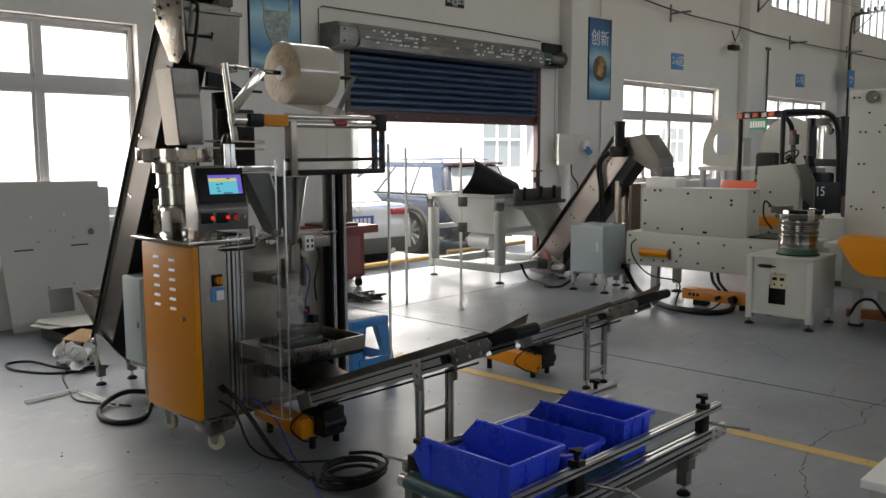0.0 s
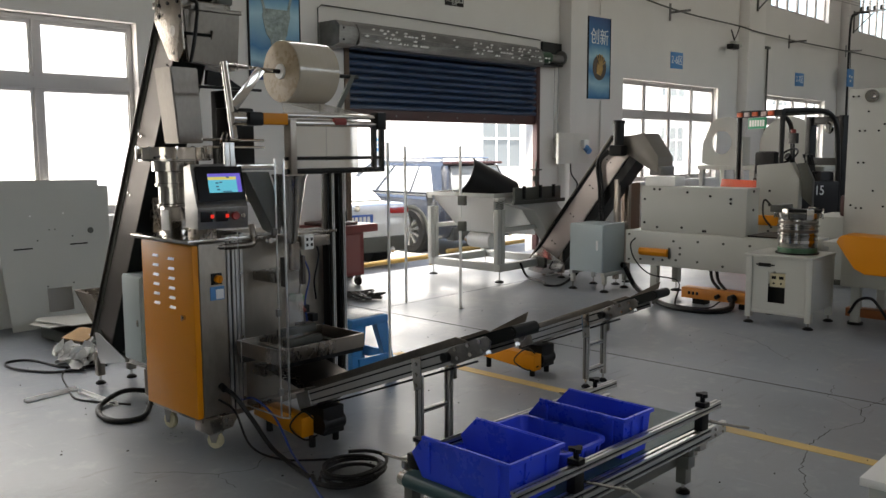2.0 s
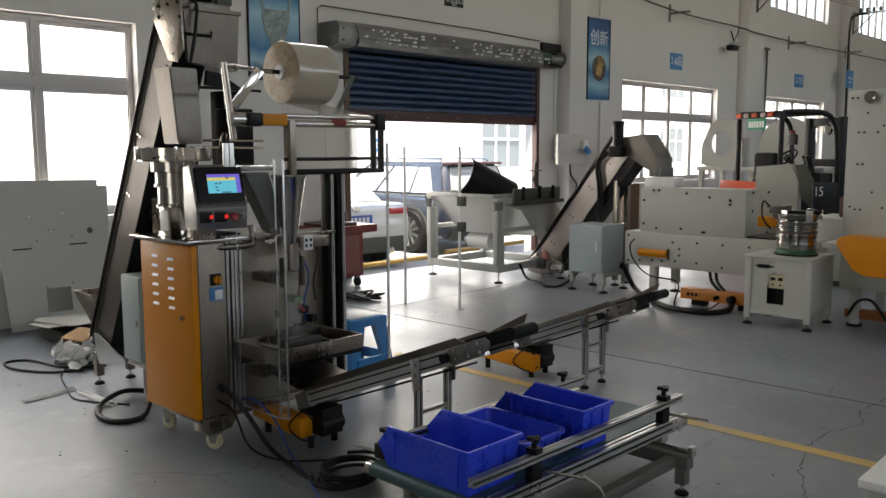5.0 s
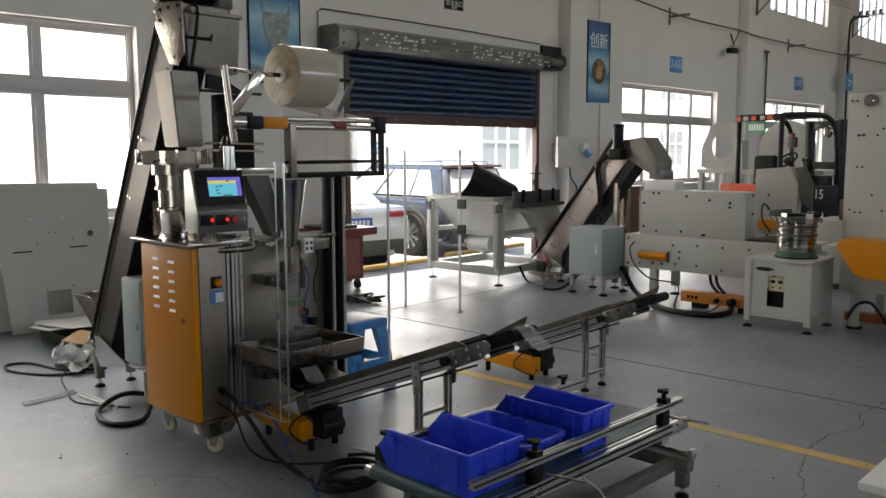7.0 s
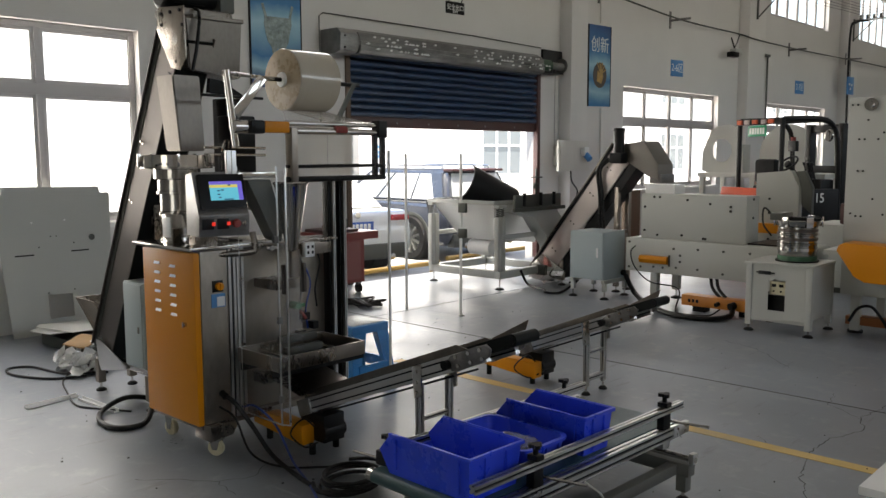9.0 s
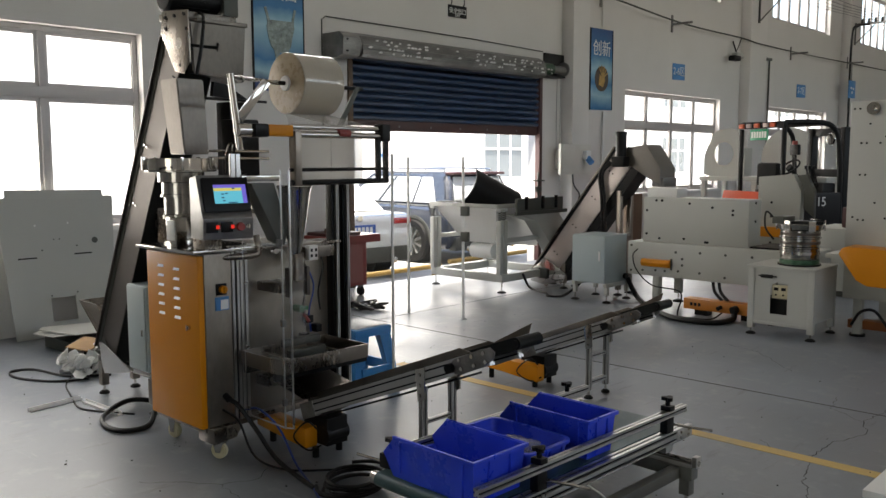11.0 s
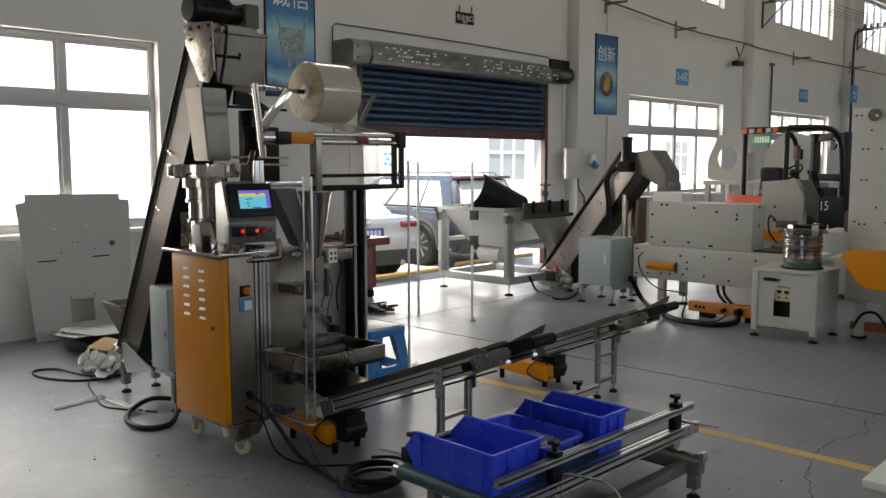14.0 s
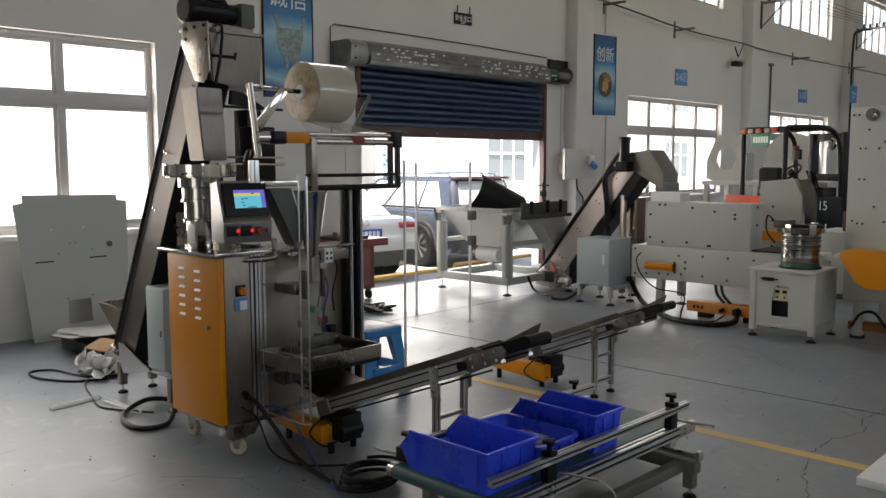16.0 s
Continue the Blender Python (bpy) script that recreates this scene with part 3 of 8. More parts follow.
def parts_bin(x0, x1, y0, y1, z, h, label):
    """An open-fronted storage bin, its cut-away front towards +y."""
    cx = (x0 + x1) / 2
    root = thing("storage_bin", (cx, (y0 + y1) / 2, z), label, "bin", "blue bins on the conveyor")
    w, d, t = x1 - x0, y1 - y0, 0.006
    s = 0.014                                   # draft of the walls
    yf = y1 - 0.075                             # where the side walls start to slope
    for sx, xa in ((-1, x0), (1, x1)):
        bm = B()
        xb = xa - sx * t
        low = -sx * s
        def P(x, y, zz):
            return bm.verts.new((x + low * (1 - (zz - z) / h), y, zz))
        out_ = [(y0 + s, z), (y1 - 0.05, z), (y1, z + h * 0.52), (yf, z + h), (y0, z + h)]
        a = [P(xa, *q) for q in out_]; b = [P(xb, *q) for q in out_]
        bm.faces.new(a), bm.faces.new(b[::-1])
        for i in range(5):
            bm.faces.new((a[i], b[i], b[(i + 1) % 5], a[(i + 1) % 5]))
        part("side_wall", bm, BLUE, root)
        bm = B()
        box(bm, min(xa, xa + sx * 0.010), max(xa, xa + sx * 0.010), y0 - 0.008, yf + 0.004, z + h - 0.012, z + h + 0.003, 0.002)
        part("rim", bm, BLUE, root)
        for yy in (y0 + 0.05, yf - 0.03):
            bm = B(); box(bm, min(xa, xa + sx * 0.009) - (s * 0.45 if sx > 0 else -s * 0.45) * 0, max(xa, xa + sx * 0.009), yy - 0.005, yy + 0.005, z + 0.03, z + h - 0.012)
            part("rib", bm, BLUE, root)
    bm = B()
    vs = box(bm, x0 + t, x1 - t, y0, y0 + t, z, z + h)
    for v in vs:
        if v.co.z < z + 0.01:
            v.co.y += s
            v.co.x += s if v.co.x < cx else -s
    part("back_wall", bm, BLUE, root)
    bm = B(); box(bm, x0 - 0.008, x1 + 0.008, y0 - 0.012, y0, z + h - 0.012, z + h + 0.003, 0.002)
    part("rim", bm, BLUE, root)
    bm = B(); box(bm, x0 + s + t, x1 - s - t, y0 + s + t, y1 - 0.05, z, z + t)
    part("base", bm, BLUE, root)
    bm = B()
    poly(bm, [(y1 - 0.056, z), (y1 - 0.05, z), (y1 - 0.02, z + h * 0.33), (y1 - 0.008, z + h * 0.33), (y1 - 0.008, z + h * 0.36), (y1 - 0.026, z + h * 0.36)], "x", x0 + s + t, x1 - s - t)
    part("front_lip", bm, BLUE, root)
    for xx in (x0 + w * 0.3, x1 - w * 0.3):
        bm = B(); box(bm, xx - 0.004, xx + 0.004, y0 - 0.006, y0 + 0.012, z + 0.03, z + h - 0.014)
        part("rib", bm, BLUE, root)
    return root


def round_tub(x0, x1, y0, y1, z, h):
    root = thing("storage_tub", ((x0 + x1) / 2, (y0 + y1) / 2, z), "shallow blue plastic tub with rounded corners and clear bags inside", "tub", "blue bins on the conveyor")
    def ring(inset, n=6, r=0.045):
        out = []
        for cx, cy, a0 in ((x1 - r, y1 - r, 0), (x0 + r, y1 - r, 90), (x0 + r, y0 + r, 180), (x1 - r, y0 + r, 270)):
            for k in range(n):
                a = radians(a0 + 90 * k / (n - 1))
                out.append((cx + (r - inset) * math.cos(a), cy + (r - inset) * math.sin(a)))
        return out
    bm = B()
    levels = [(0.022, 0), (0.0, h - 0.012), (-0.012, h - 0.012), (-0.012, h), (0.006, h), (0.010, h - 0.02), (0.030, 0.007)]
    rings = [[bm.verts.new((p[0], p[1], z + zz)) for p in ring(i_)] for i_, zz in levels]
    for a, b in zip(rings, rings[1:]):
        for k in range(len(a)):
            bm.faces.new((a[k], a[(k + 1) % len(a)], b[(k + 1) % len(a)], b[k]))
    bm.faces.new(rings[0][::-1]), bm.faces.new(rings[-1])
    part("shell", bm, BLUE, root)
    for k in range(5):
        y = y0 + 0.06 + k * (y1 - y0 - 0.12) / 4
        for x in (x0 + 0.001, x1 - 0.001):
            bm = B(); box(bm, x - 0.006, x + 0.006, y - 0.004, y + 0.004, z + 0.03, z + h - 0.014)
            part("rib", bm, BLUE, root)
    for k in range(3):
        x = x0 + 0.06 + k * (x1 - x0 - 0.12) / 2
        bm = B(); box(bm, x - 0.004, x + 0.004, y0 - 0.004, y0 + 0.008, z + 0.03, z + h - 0.014)
        part("rib", bm, BLUE, root)
    return root


STAND, DECK = belt_conveyor()
BIN_Z = 0.331
BINS = [parts_bin(2.45, 2.74, 1.675, 2.165, BIN_Z, 0.17, "bright blue plastic parts bin with cut-away front on the belt"),
        round_tub(2.79, 3.07, 1.70, 2.12, BIN_Z, 0.105),
        parts_bin(3.13, 3.33, 1.66, 2.145, BIN_Z, 0.17, "narrow bright blue plastic parts bin with cut-away front")]


# ---- vertical packing machine ----
def castor(parent, x, y, z_top, turn=0):
    m = Matrix.Translation((x, y, 0)) @ Matrix.Rotation(turn, 4, "Z")
    bm = B()
    vs = cyl(bm, (-0.016, 0, 0.045), (0.016, 0, 0.045), 0.044, 28)
    bmesh.ops.bevel(bm, geom=[e for e in bm.edges if len(e.link_faces) == 2 and e.calc_face_angle(0) > 1], offset=0.006, segments=2, affect="EDGES")
    bmesh.ops.transform(bm, matrix=m, verts=bm.verts)
    wheel = part("castor_wheel", bm, CREAM, parent, "cream nylon castor wheel")
    bm = B(); cyl(bm, m @ Vector((-0.024, 0, 0.045)), m @ Vector((0.024, 0, 0.045)), 0.009, 10)
    part("axle", bm, CHROME, wheel)
    bm = B()
    for sx in (-1, 1):
        poly(bm, [(-0.014, 0.036), (0.014, 0.036), (0.03, z_top - 0.012), (-0.03, z_top - 0.012)], "x", sx * 0.021 - 0.002, sx * 0.021 + 0.002, m=m)
    box(bm, -0.03, 0.03, -0.035, 0.035, z_top - 0.014, z_top, 0.003, m=m)
    part("castor_fork", bm, CHROME, parent)


def packing_machine():
    r = thing("packing_machine", (3.05, 3.9, 0), "stainless vertical bag packing machine with orange cabinet door, on castors", "packing machine")
    # base and body
    bm = B(); box(bm, 2.58, 3.5, 3.62, 4.13, 0.15, 0.185, 0.004)
    part("base_plate", bm, STEEL, r)
    bm = B(); box(bm, 2.585, 3.44, 3.665, 4.10, 0.186, 1.095, 0.006)
    part("body", bm, PANEL, r, "stained brushed stainless body panels, lightened for light off the floor")
    bm = B(); box(bm, 2.577, 2.735, 3.585, 3.664, 0.186, 1.09, 0.006)
    part("side_panel", bm, PANEL, r)
    bm = B(); poly(bm, [(2.585, 0.10), (2.72, 0.115), (2.75, 0.16), (2.75, 0.184), (2.585, 0.184)], "y", 3.55, 3.70, 0.004)
    part("corner_bracket", bm, STEEL, r)
    bm = B(); poly(bm, [(3.38, 0.12), (3.52, 0.12), (3.52, 0.149), (3.38, 0.149)], "y", 3.56, 3.70, 0.004)
    part("corner_bracket", bm, STEEL, r)
    for x, y, a in ((2.655, 3.615, 0.5), (2.67, 4.10, 0.2), (3.45, 3.61, 0.9), (3.45, 4.18, 0.3)):
        castor(r, x, y, 0.10 if x < 2.67 else (0.12 if y < 4 else 0.149), a)
    # orange door on the end
    bm = B(); box(bm, 2.540, 2.575, 3.585, 4.105, 0.185, 1.085, 0.008)
    door = part("cabinet_door", bm, YELLOW, r, "orange painted steel cabinet door with louvres")
    for i in range(6):
        for y in (3.79, 3.95):
            z = 1.004 - i * 0.051 + (0.006 if y > 3.9 else 0)
            bm = B()
            poly(bm, [(2.5395, z - 0.005), (2.532, z - 0.005), (2.5395, z + 0.008)], "y", y - 0.027, y + 0.027)
            part("louvre", bm, WHITE, door, "pale louvre slot")
    bm = B(); cyl(bm, (2.527, 3.68, 0.71), (2.542, 3.68, 0.71), 0.012, 16); box(bm, 2.520, 2.528, 3.676, 3.684, 0.695, 0.725)
    part("door_lock", bm, CHROME, door)
    bm = B(); box(bm, 2.51, 2.95, 3.55, 4.14, 1.097, 1.115, 0.003)
    part("top_plate", bm, CHROME, r)
    # main switch and rating plate
    bm = B(); box(bm, 2.642, 2.702, 3.577, 3.586, 0.875, 0.935, 0.002)
    sw = part("switch_plate", bm, BLACK, r)
    bm = B(); cyl(bm, (2.675, 3.578, 0.905), (2.675, 3.556, 0.905), 0.02, 20); box(bm, 2.669, 2.681, 3.546, 3.558, 0.888, 0.922, 0.002)
    part("main_switch", bm, YELLOW, sw, "orange rotary main switch")
    bm = B(); box(bm, 2.635, 2.715, 3.580, 3.586, 0.795, 0.865)
    pl = part("rating_plate", bm, SIGNBLUE, r, "blue rating plate with a pale panel")
    bm = B(); box(bm, 2.665, 2.710, 3.577, 3.5805, 0.800, 0.850)
    part("plate_panel", bm, PAPER, pl)
    # profile columns
    for x in (2.765, 2.815):
        profile_bar(r, (x, 3.61, 0.19), (x, 3.61, 1.12), 0.045, 0.045, "column")
    for x, y in ((3.455, 3.63), (3.51, 3.60)):
        bm = B(); box(bm, x - 0.024, x + 0.024, y - 0.028, y + 0.028, 0.15, 1.43, 0.003)
        part("column", bm, BLACK, r, "black machine column")
        profile_bar(r, (x, y - 0.04, 0.15), (x, y - 0.04, 1.43), 0.018, 0.02, "column_trim")
    bm = B(); cyl(bm, (2.70, 3.60, 1.065), (2.86, 3.57, 1.065), 0.018, 14); tube(bm, [(2.85, 3.57, 1.065), (2.90, 3.56, 1.075), (2.905, 3.565, 1.12), (2.905, 3.58, 1.17)], 0.018, 12)
    part("handrail", bm, STEEL, r)
    # touch screen housing
    m = Matrix.Translation((2.60, 3.47, 1.18)) @ Matrix.Rotation(radians(-12), 4, "Z") @ Matrix.Translation((0.034, 0, 0)) @ Matrix.Diagonal((0.8, 1, 1, 1))
    bm = B()
    poly(bm, [(-0.06, 0), (0.12, 0), (0.12, 0.30), (0.02, 0.315), (-0.045, 0.13), (-0.07, 0.105)], "x", -0.15, 0.17, 0.005, m=m)
    hous = part("screen_housing", bm, GALV, r, "polished stainless control box")
    ms = m @ Matrix.Translation((0.02, -0.012, 0.215)) @ Matrix.Rotation(radians(-18), 4, "X")
    bm = B(); box(bm, -0.148, 0.148, -0.022, 0.012, -0.088, 0.088, 0.008, m=ms)
    bez = part("touch_panel", bm, BLACK, hous, "black framed touch panel")
    W_, H_ = 0.104, 0.048
    S1, S2, S3, S4 = glow("screen_cyan", (0.10, 0.52, 0.72), 0.22), glow("screen_yellow", (0.68, 0.62, 0.16), 0.2), glow("screen_violet", (0.16, 0.13, 0.72), 0.2), glow("screen_dark", (0.02, 0.05, 0.15), 0.15)
    bm = B(); box(bm, -W_, W_, -0.0236, -0.0225, -H_, H_, m=ms); part("display", bm, S1, bez, "lit cyan display")
    bm = B(); box(bm, -W_, W_, -0.0243, -0.0237, H_ - 0.016, H_, m=ms); box(bm, W_ - 0.028, W_, -0.0243, -0.0237, -H_, H_ - 0.0165, m=ms); part("display_band", bm, S3, bez)
    bm = B(); box(bm, -W_, W_ - 0.029, -0.0243, -0.0237, H_ - 0.032, H_ - 0.017, m=ms); part("display_band", bm, S2, bez)
    for u, v in ((-0.05, 0.0), (-0.05, -0.018), (-0.025, 0.003), (0.01, -0.044), (0.03, -0.044), (-0.01, -0.044), (0.022, 0.028), (-0.045, -0.034)):
        bm = B(); box(bm, u - 0.009, u + 0.009, -0.0249, -0.0244, v - 0.003, v + 0.003, m=ms)
        part("display_readout", bm, S4, bez)
    REDGLOW = glow("red_digits", (0.75, 0.03, 0.02), 0.22)
    for u in (-0.10, -0.005):
        mm = m @ Matrix.Translation((u, -0.062, 0.062))
        bm = B(); box(bm, -0.036, 0.036, -0.014, 0.01, -0.026, 0.026, 0.003, m=mm); meter = part("temperature_meter", bm, BLACK, hous, "black temperature controller with red digits")
        bm = B(); box(bm, 0.004, 0.026, -0.0155, -0.0142, -0.008, 0.010, m=mm); part("digits", bm, REDGLOW, meter)
    mm = m @ Matrix.Translation((0.075, -0.068, 0.062))
    bm = B(); cyl(bm, mm @ Vector((0, 0, 0)), mm @ Vector((0, -0.018, 0)), 0.012, 16); cyl(bm, mm @ Vector((0, -0.018, 0)), mm @ Vector((0, -0.032, 0)), 0.022, 20, 0.018)
    part("stop_button", bm, RED, hous, "dull red emergency stop button")
    mm = m @ Matrix.Translation((0.128, -0.066, 0.062))
    bm = B(); cyl(bm, mm @ Vector((0, 0, 0)), mm @ Vector((0, -0.014, 0)), 0.011, 16); box(bm, -0.003, 0.003, -0.026, -0.013, -0.014, 0.014, 0.001, m=mm)
    part("selector_knob", bm, CHROME, hous)
    bm = B(); box(bm, 2.60, 2.70, 3.585, 3.70, 1.116, 1.185, 0.004)
    part("housing_pedestal", bm, STEEL, r)
    # white sensor box on the top plate
    bm = B(); box(bm, 2.565, 2.665, 3.80, 3.90, 1.116, 1.27, 0.004); part("controller_frame", bm, CHROME, r)
    bm = B(); box(bm, 2.561, 2.5655, 3.812, 3.888, 1.15, 1.255, 0.002); part("controller_face", bm, WHITE, r)
    # volumetric cup feeder
    c = (2.74, 4.03)
    bm = B()
    lathe(bm, [(0, 0), (0.10, 0), (0.10, 0.015), (0.085, 0.02), (0.085, 0.13), (0.105, 0.135), (0.105, 0.155), (0.095, 0.16), (0.095, 0.25), (0.112, 0.252), (0.112, 0.268), (0.105, 0.27), (0.105, 0.33), (0.125, 0.335), (0.125, 0.385), (0.19, 0.39), (0.19, 0.398), (0, 0.398)], (*c, 1.116), 40)
    drum = part("cup_feeder", bm, BOWL, r, "polished round cup feeder")
    bm = B()
    lathe(bm, [(0.165, 0.40), (0.19, 0.40), (0.19, 0.462), (0.183, 0.462), (0.183, 0.405), (0.165, 0.405)], (*c, 1.116), 40)
    part("feeder_rim", bm, CHROME, drum)
    for k in range(5):
        a = k * 2 * math.pi / 5 + 0.5
        bm = B(); box(bm, -0.012, 0.012, -0.006, 0.006, 0, 0.07, 0.002, m=Matrix.Translation((c[0] + 0.198 * math.cos(a), c[1] + 0.198 * math.sin(a), 1.515)) @ Matrix.Rotation(a, 4, "Z"))
        part("feeder_lug", bm, CHROME, drum)
    bm = B(); cyl(bm, (2.56, 3.86, 1.53), (2.50, 3.80, 1.525), 0.007, 10); part("feeder_lever", bm, BLACK, drum)
    # square feed chute above the feeder
    bm = B()
    lo = [(2.81, 4.08), (2.965, 4.08), (2.965, 4.24), (2.81, 4.24)]
    hi = [(2.785, 4.10), (2.955, 4.10), (2.955, 4.28), (2.785, 4.28)]
    a = [bm.verts.new((*p, 1.60)) for p in lo]; b = [bm.verts.new((*p, 2.02)) for p in hi]
    bm.faces.new(a[::-1]), bm.faces.new(b)
    for i in range(4):
        bm.faces.new((a[i], a[(i + 1) % 4], b[(i + 1) % 4], b[i]))
    bmesh.ops.bevel(bm, geom=list(bm.edges), offset=0.006, segments=2, affect="EDGES")
    part("feed_chute", bm, STEELDARK, r, "square stainless feed chute")
    # support post and dark gear housing behind
    bm = B(); box(bm, 3.06, 3.16, 4.02, 4.16, 1.116, 1.90, 0.006); part("rear_post", bm, BLACK, r)
    bm = B(); box(bm, 3.05, 3.22, 3.96, 4.10, 1.45, 1.80, 0.012); part("gear_housing", bm, BLACK, r)
    bm = B(); poly(bm, [(2.99, 1.93), (3.24, 1.90), (3.24, 1.912), (3.08, 2.0), (3.0, 2.01)], "y", 4.06, 4.09); part("hopper_gusset", bm, BLACK, r)
    for z in (1.58, 1.62, 1.905):
        bm = B(); cyl(bm, (2.86, 3.93, z), (3.26, 3.93, z - 0.004), 0.008, 10); part("link_rod", bm, CHROME if z < 1.9 else BLACK, r)
    for k in range(4):
        bm = B(); tube(bm, [(2.92 + 0.012 * k, 3.86, 1.50), (2.90 + 0.02 * k, 3.82, 1.60 + 0.01 * k), (2.95 + 0.012 * k, 3.86, 1.66), (2.97 + 0.012 * k, 3.92, 1.56)], 0.004, 6)
        part("control_hose", bm, BLACK if k % 2 else CHROME, r)
    # film shaft bracket
    for z0, x0, z1, x1, w, mt in ((1.62, 2.785, 2.0, 2.74, 0.018, CHROME),):
        bm = B(); cyl(bm, (x0, 3.5, z0), (x1, 3.5, z1), w, 14); part("bracket_arm", bm, CHROME, r)
    bm = B(); poly(bm, [(2.775, 1.80), (2.81, 1.76), (2.985, 1.965), (2.94, 1.99)], "y", 3.50, 3.506, 0.002); part("bracket_plate", bm, CHROME, r)
    bm = B(); cyl(bm, (2.73, 3.50, 1.985), (3.02, 3.66, 1.995), 0.011, 12); cyl(bm, (2.97, 3.62, 1.995), (3.36, 3.945, 2.02), 0.008, 12); part("bracket_bar", bm, CHROME, r)
    bm = B(); cyl(bm, (2.84, 3.565, 1.985), (2.86, 3.576, 1.985), 0.02, 14); part("collar", bm, CHROME, r)
    bm = B(); cyl(bm, (3.30, 3.95, 2.02), (4.02, 3.95, 2.02), 0.013, 14); part("film_shaft", bm, BLACK, r)
    bm = B(); poly(bm, [(3.95, 2.03), (3.985, 2.03), (3.80, 1.72), (3.76, 1.72)], "y", 3.93, 3.94); part("bracket_plate", bm, DARKGREY, r)
    # film unwinding frame
    bm = B(); box(bm, 2.84, 2.925, 3.44, 3.54, 1.685, 1.755, 0.012); part("drive_motor", bm, BLACK, r)
    bm = B(); cyl(bm, (2.76, 3.49, 1.72), (2.84, 3.49, 1.72), 0.034, 20); part("motor_end", bm, CHROME, r)
    bm = B(); box(bm, 2.93, 3.085, 3.45, 3.53, 1.692, 1.752, 0.008); part("tension_box", bm, YELLOW, r, "small orange film tension unit")
    for z, rr, mt in ((1.745, 0.014, CHROME), (1.705, 0.018, CHROME)):
        bm = B(); cyl(bm, (3.085, 3.49, z), (3.75, 3.49, z), rr, 16); part("roller", bm, mt, r)
    bm = B(); cyl(bm, (3.42, 3.49, 1.715), (3.50, 3.49, 1.715), 0.024, 14); part("collar", bm, RED, r)
    bm = B(); box(bm, 3.735, 3.80, 3.46, 3.53, 1.675, 1.775, 0.006); part("frame_end", bm, BLACK, r)
    for x in (3.72, 3.78):
        bm = B(); box(bm, x - 0.013, x + 0.013, 3.475, 3.505, 1.435, 1.70, 0.003); part("frame_upright", bm, BLACK, r)
    bm = B(); box(bm, 3.10, 3.14, 3.46, 3.52, 1.42, 1.72, 0.004); part("frame_upright", bm, STEEL, r)
    for z, rr in ((1.445, 0.016), (1.515, 0.010)):
        bm = B(); cyl(bm, (3.08, 3.49, z), (3.79, 3.49, z), rr, 12); part("lower_roller", bm, BLACK, r)
    bm = B(); box(bm, 3.14, 3.60, 3.492, 3.4945, 1.45, 1.74); part("film_web", bm, FILM, r, "hanging web of clear packaging film").visible_shadow = False
    bm = B()
    for k in range(18):
        box(bm, 3.365, 3.369, 3.4895, 3.4915, 1.50 + k * 0.012, 1.505 + k * 0.012)
    part("film_mark", bm, DARKGREY, r)
    # web drawn from the roll over the rollers, and the curtain behind the lower frame
    bm = B(); poly(bm, [(3.93, 1.842), (3.52, 1.760), (3.49, 1.762), (3.49, 1.764), (3.52, 1.763), (3.93, 1.845)], "x", 3.40, 3.70); part("film_web", bm, FILM, r).visible_shadow = False
    bm = B(); poly(bm, [(3.945, 1.838), (3.80, 1.55), (3.60, 1.46), (3.60, 1.463), (3.80, 1.554), (3.942, 1.838)], "x", 3.40, 3.70); part("film_web", bm, THINFILM, r).visible_shadow = False
    # forming collar and tube
    cx, cy = 3.045, 3.42
    bm = B(); lathe(bm, [(0.025, 0), (0.035, 0.02), (0.085, 0.34), (0.095, 0.36), (0.09, 0.365), (0.08, 0.34), (0.02, 0.0)], (cx, cy, 1.07), 28)
    part("forming_funnel", bm, CHROME, r, "polished steel forming funnel")
    bm = B(); cyl(bm, (cx, cy, 0.93), (cx, cy, 1.075), 0.030, 20); part("filling_tube", bm, STEEL, r)
    bm = B(); poly(bm, [(2.80, 1.45), (2.94, 1.45), (3.02, 1.20), (3.00, 1.12), (2.96, 1.14)], "y", 3.45, 3.55, 0.004); part("feed_slide", bm, DARKGREY, r)
    bm = B(); box(bm, 2.96, 3.13, 3.54, 3.70, 1.28, 1.34, 0.006); part("funnel_arm", bm, STEEL, r)
    bm = B(); box(bm, 2.90, 3.44, 3.52, 3.70, 1.096, 1.112, 0.003); part("shelf_plate", bm, STEEL, r)
    bm = B(); box(bm, 3.105, 3.165, 3.40, 3.44, 1.03, 1.11, 0.004); sk = part("socket_block", bm, WHITE, r, "white twin socket outlet")
    bm = B()
    for u in (3.12, 3.15):
        for v in (1.055, 1.085):
            box(bm, u - 0.006, u + 0.006, 3.397, 3.4005, v - 0.008, v + 0.008)
    part("socket_holes", bm, BLACK, sk)
    bm = B(); box(bm, 3.105, 3.30, 3.425, 3.52, 1.04, 1.10, 0.004); part("socket_bracket", bm, STEEL, r)
    # pulling belts and jaws
    for x in (2.985, 3.105):
        bm = B(); box(bm, x - 0.011, x + 0.011, 3.41, 3.45, 0.84, 1.0, 0.008); part("pull_belt", bm, SHADESTEEL, r)
    bm = B(); box(bm, 2.95, 3.14, 3.47, 3.70, 0.86, 0.91, 0.004); part("belt_carrier", bm, STEEL, r)
    for z in (0.55, 0.60):
        bm = B(); box(bm, 2.93, 3.17, 3.40 - (0.6 - z), 3.435 - (0.6 - z), z - 0.02, z + 0.02, 0.004); part("seal_jaw", bm, DARKGREY, r)
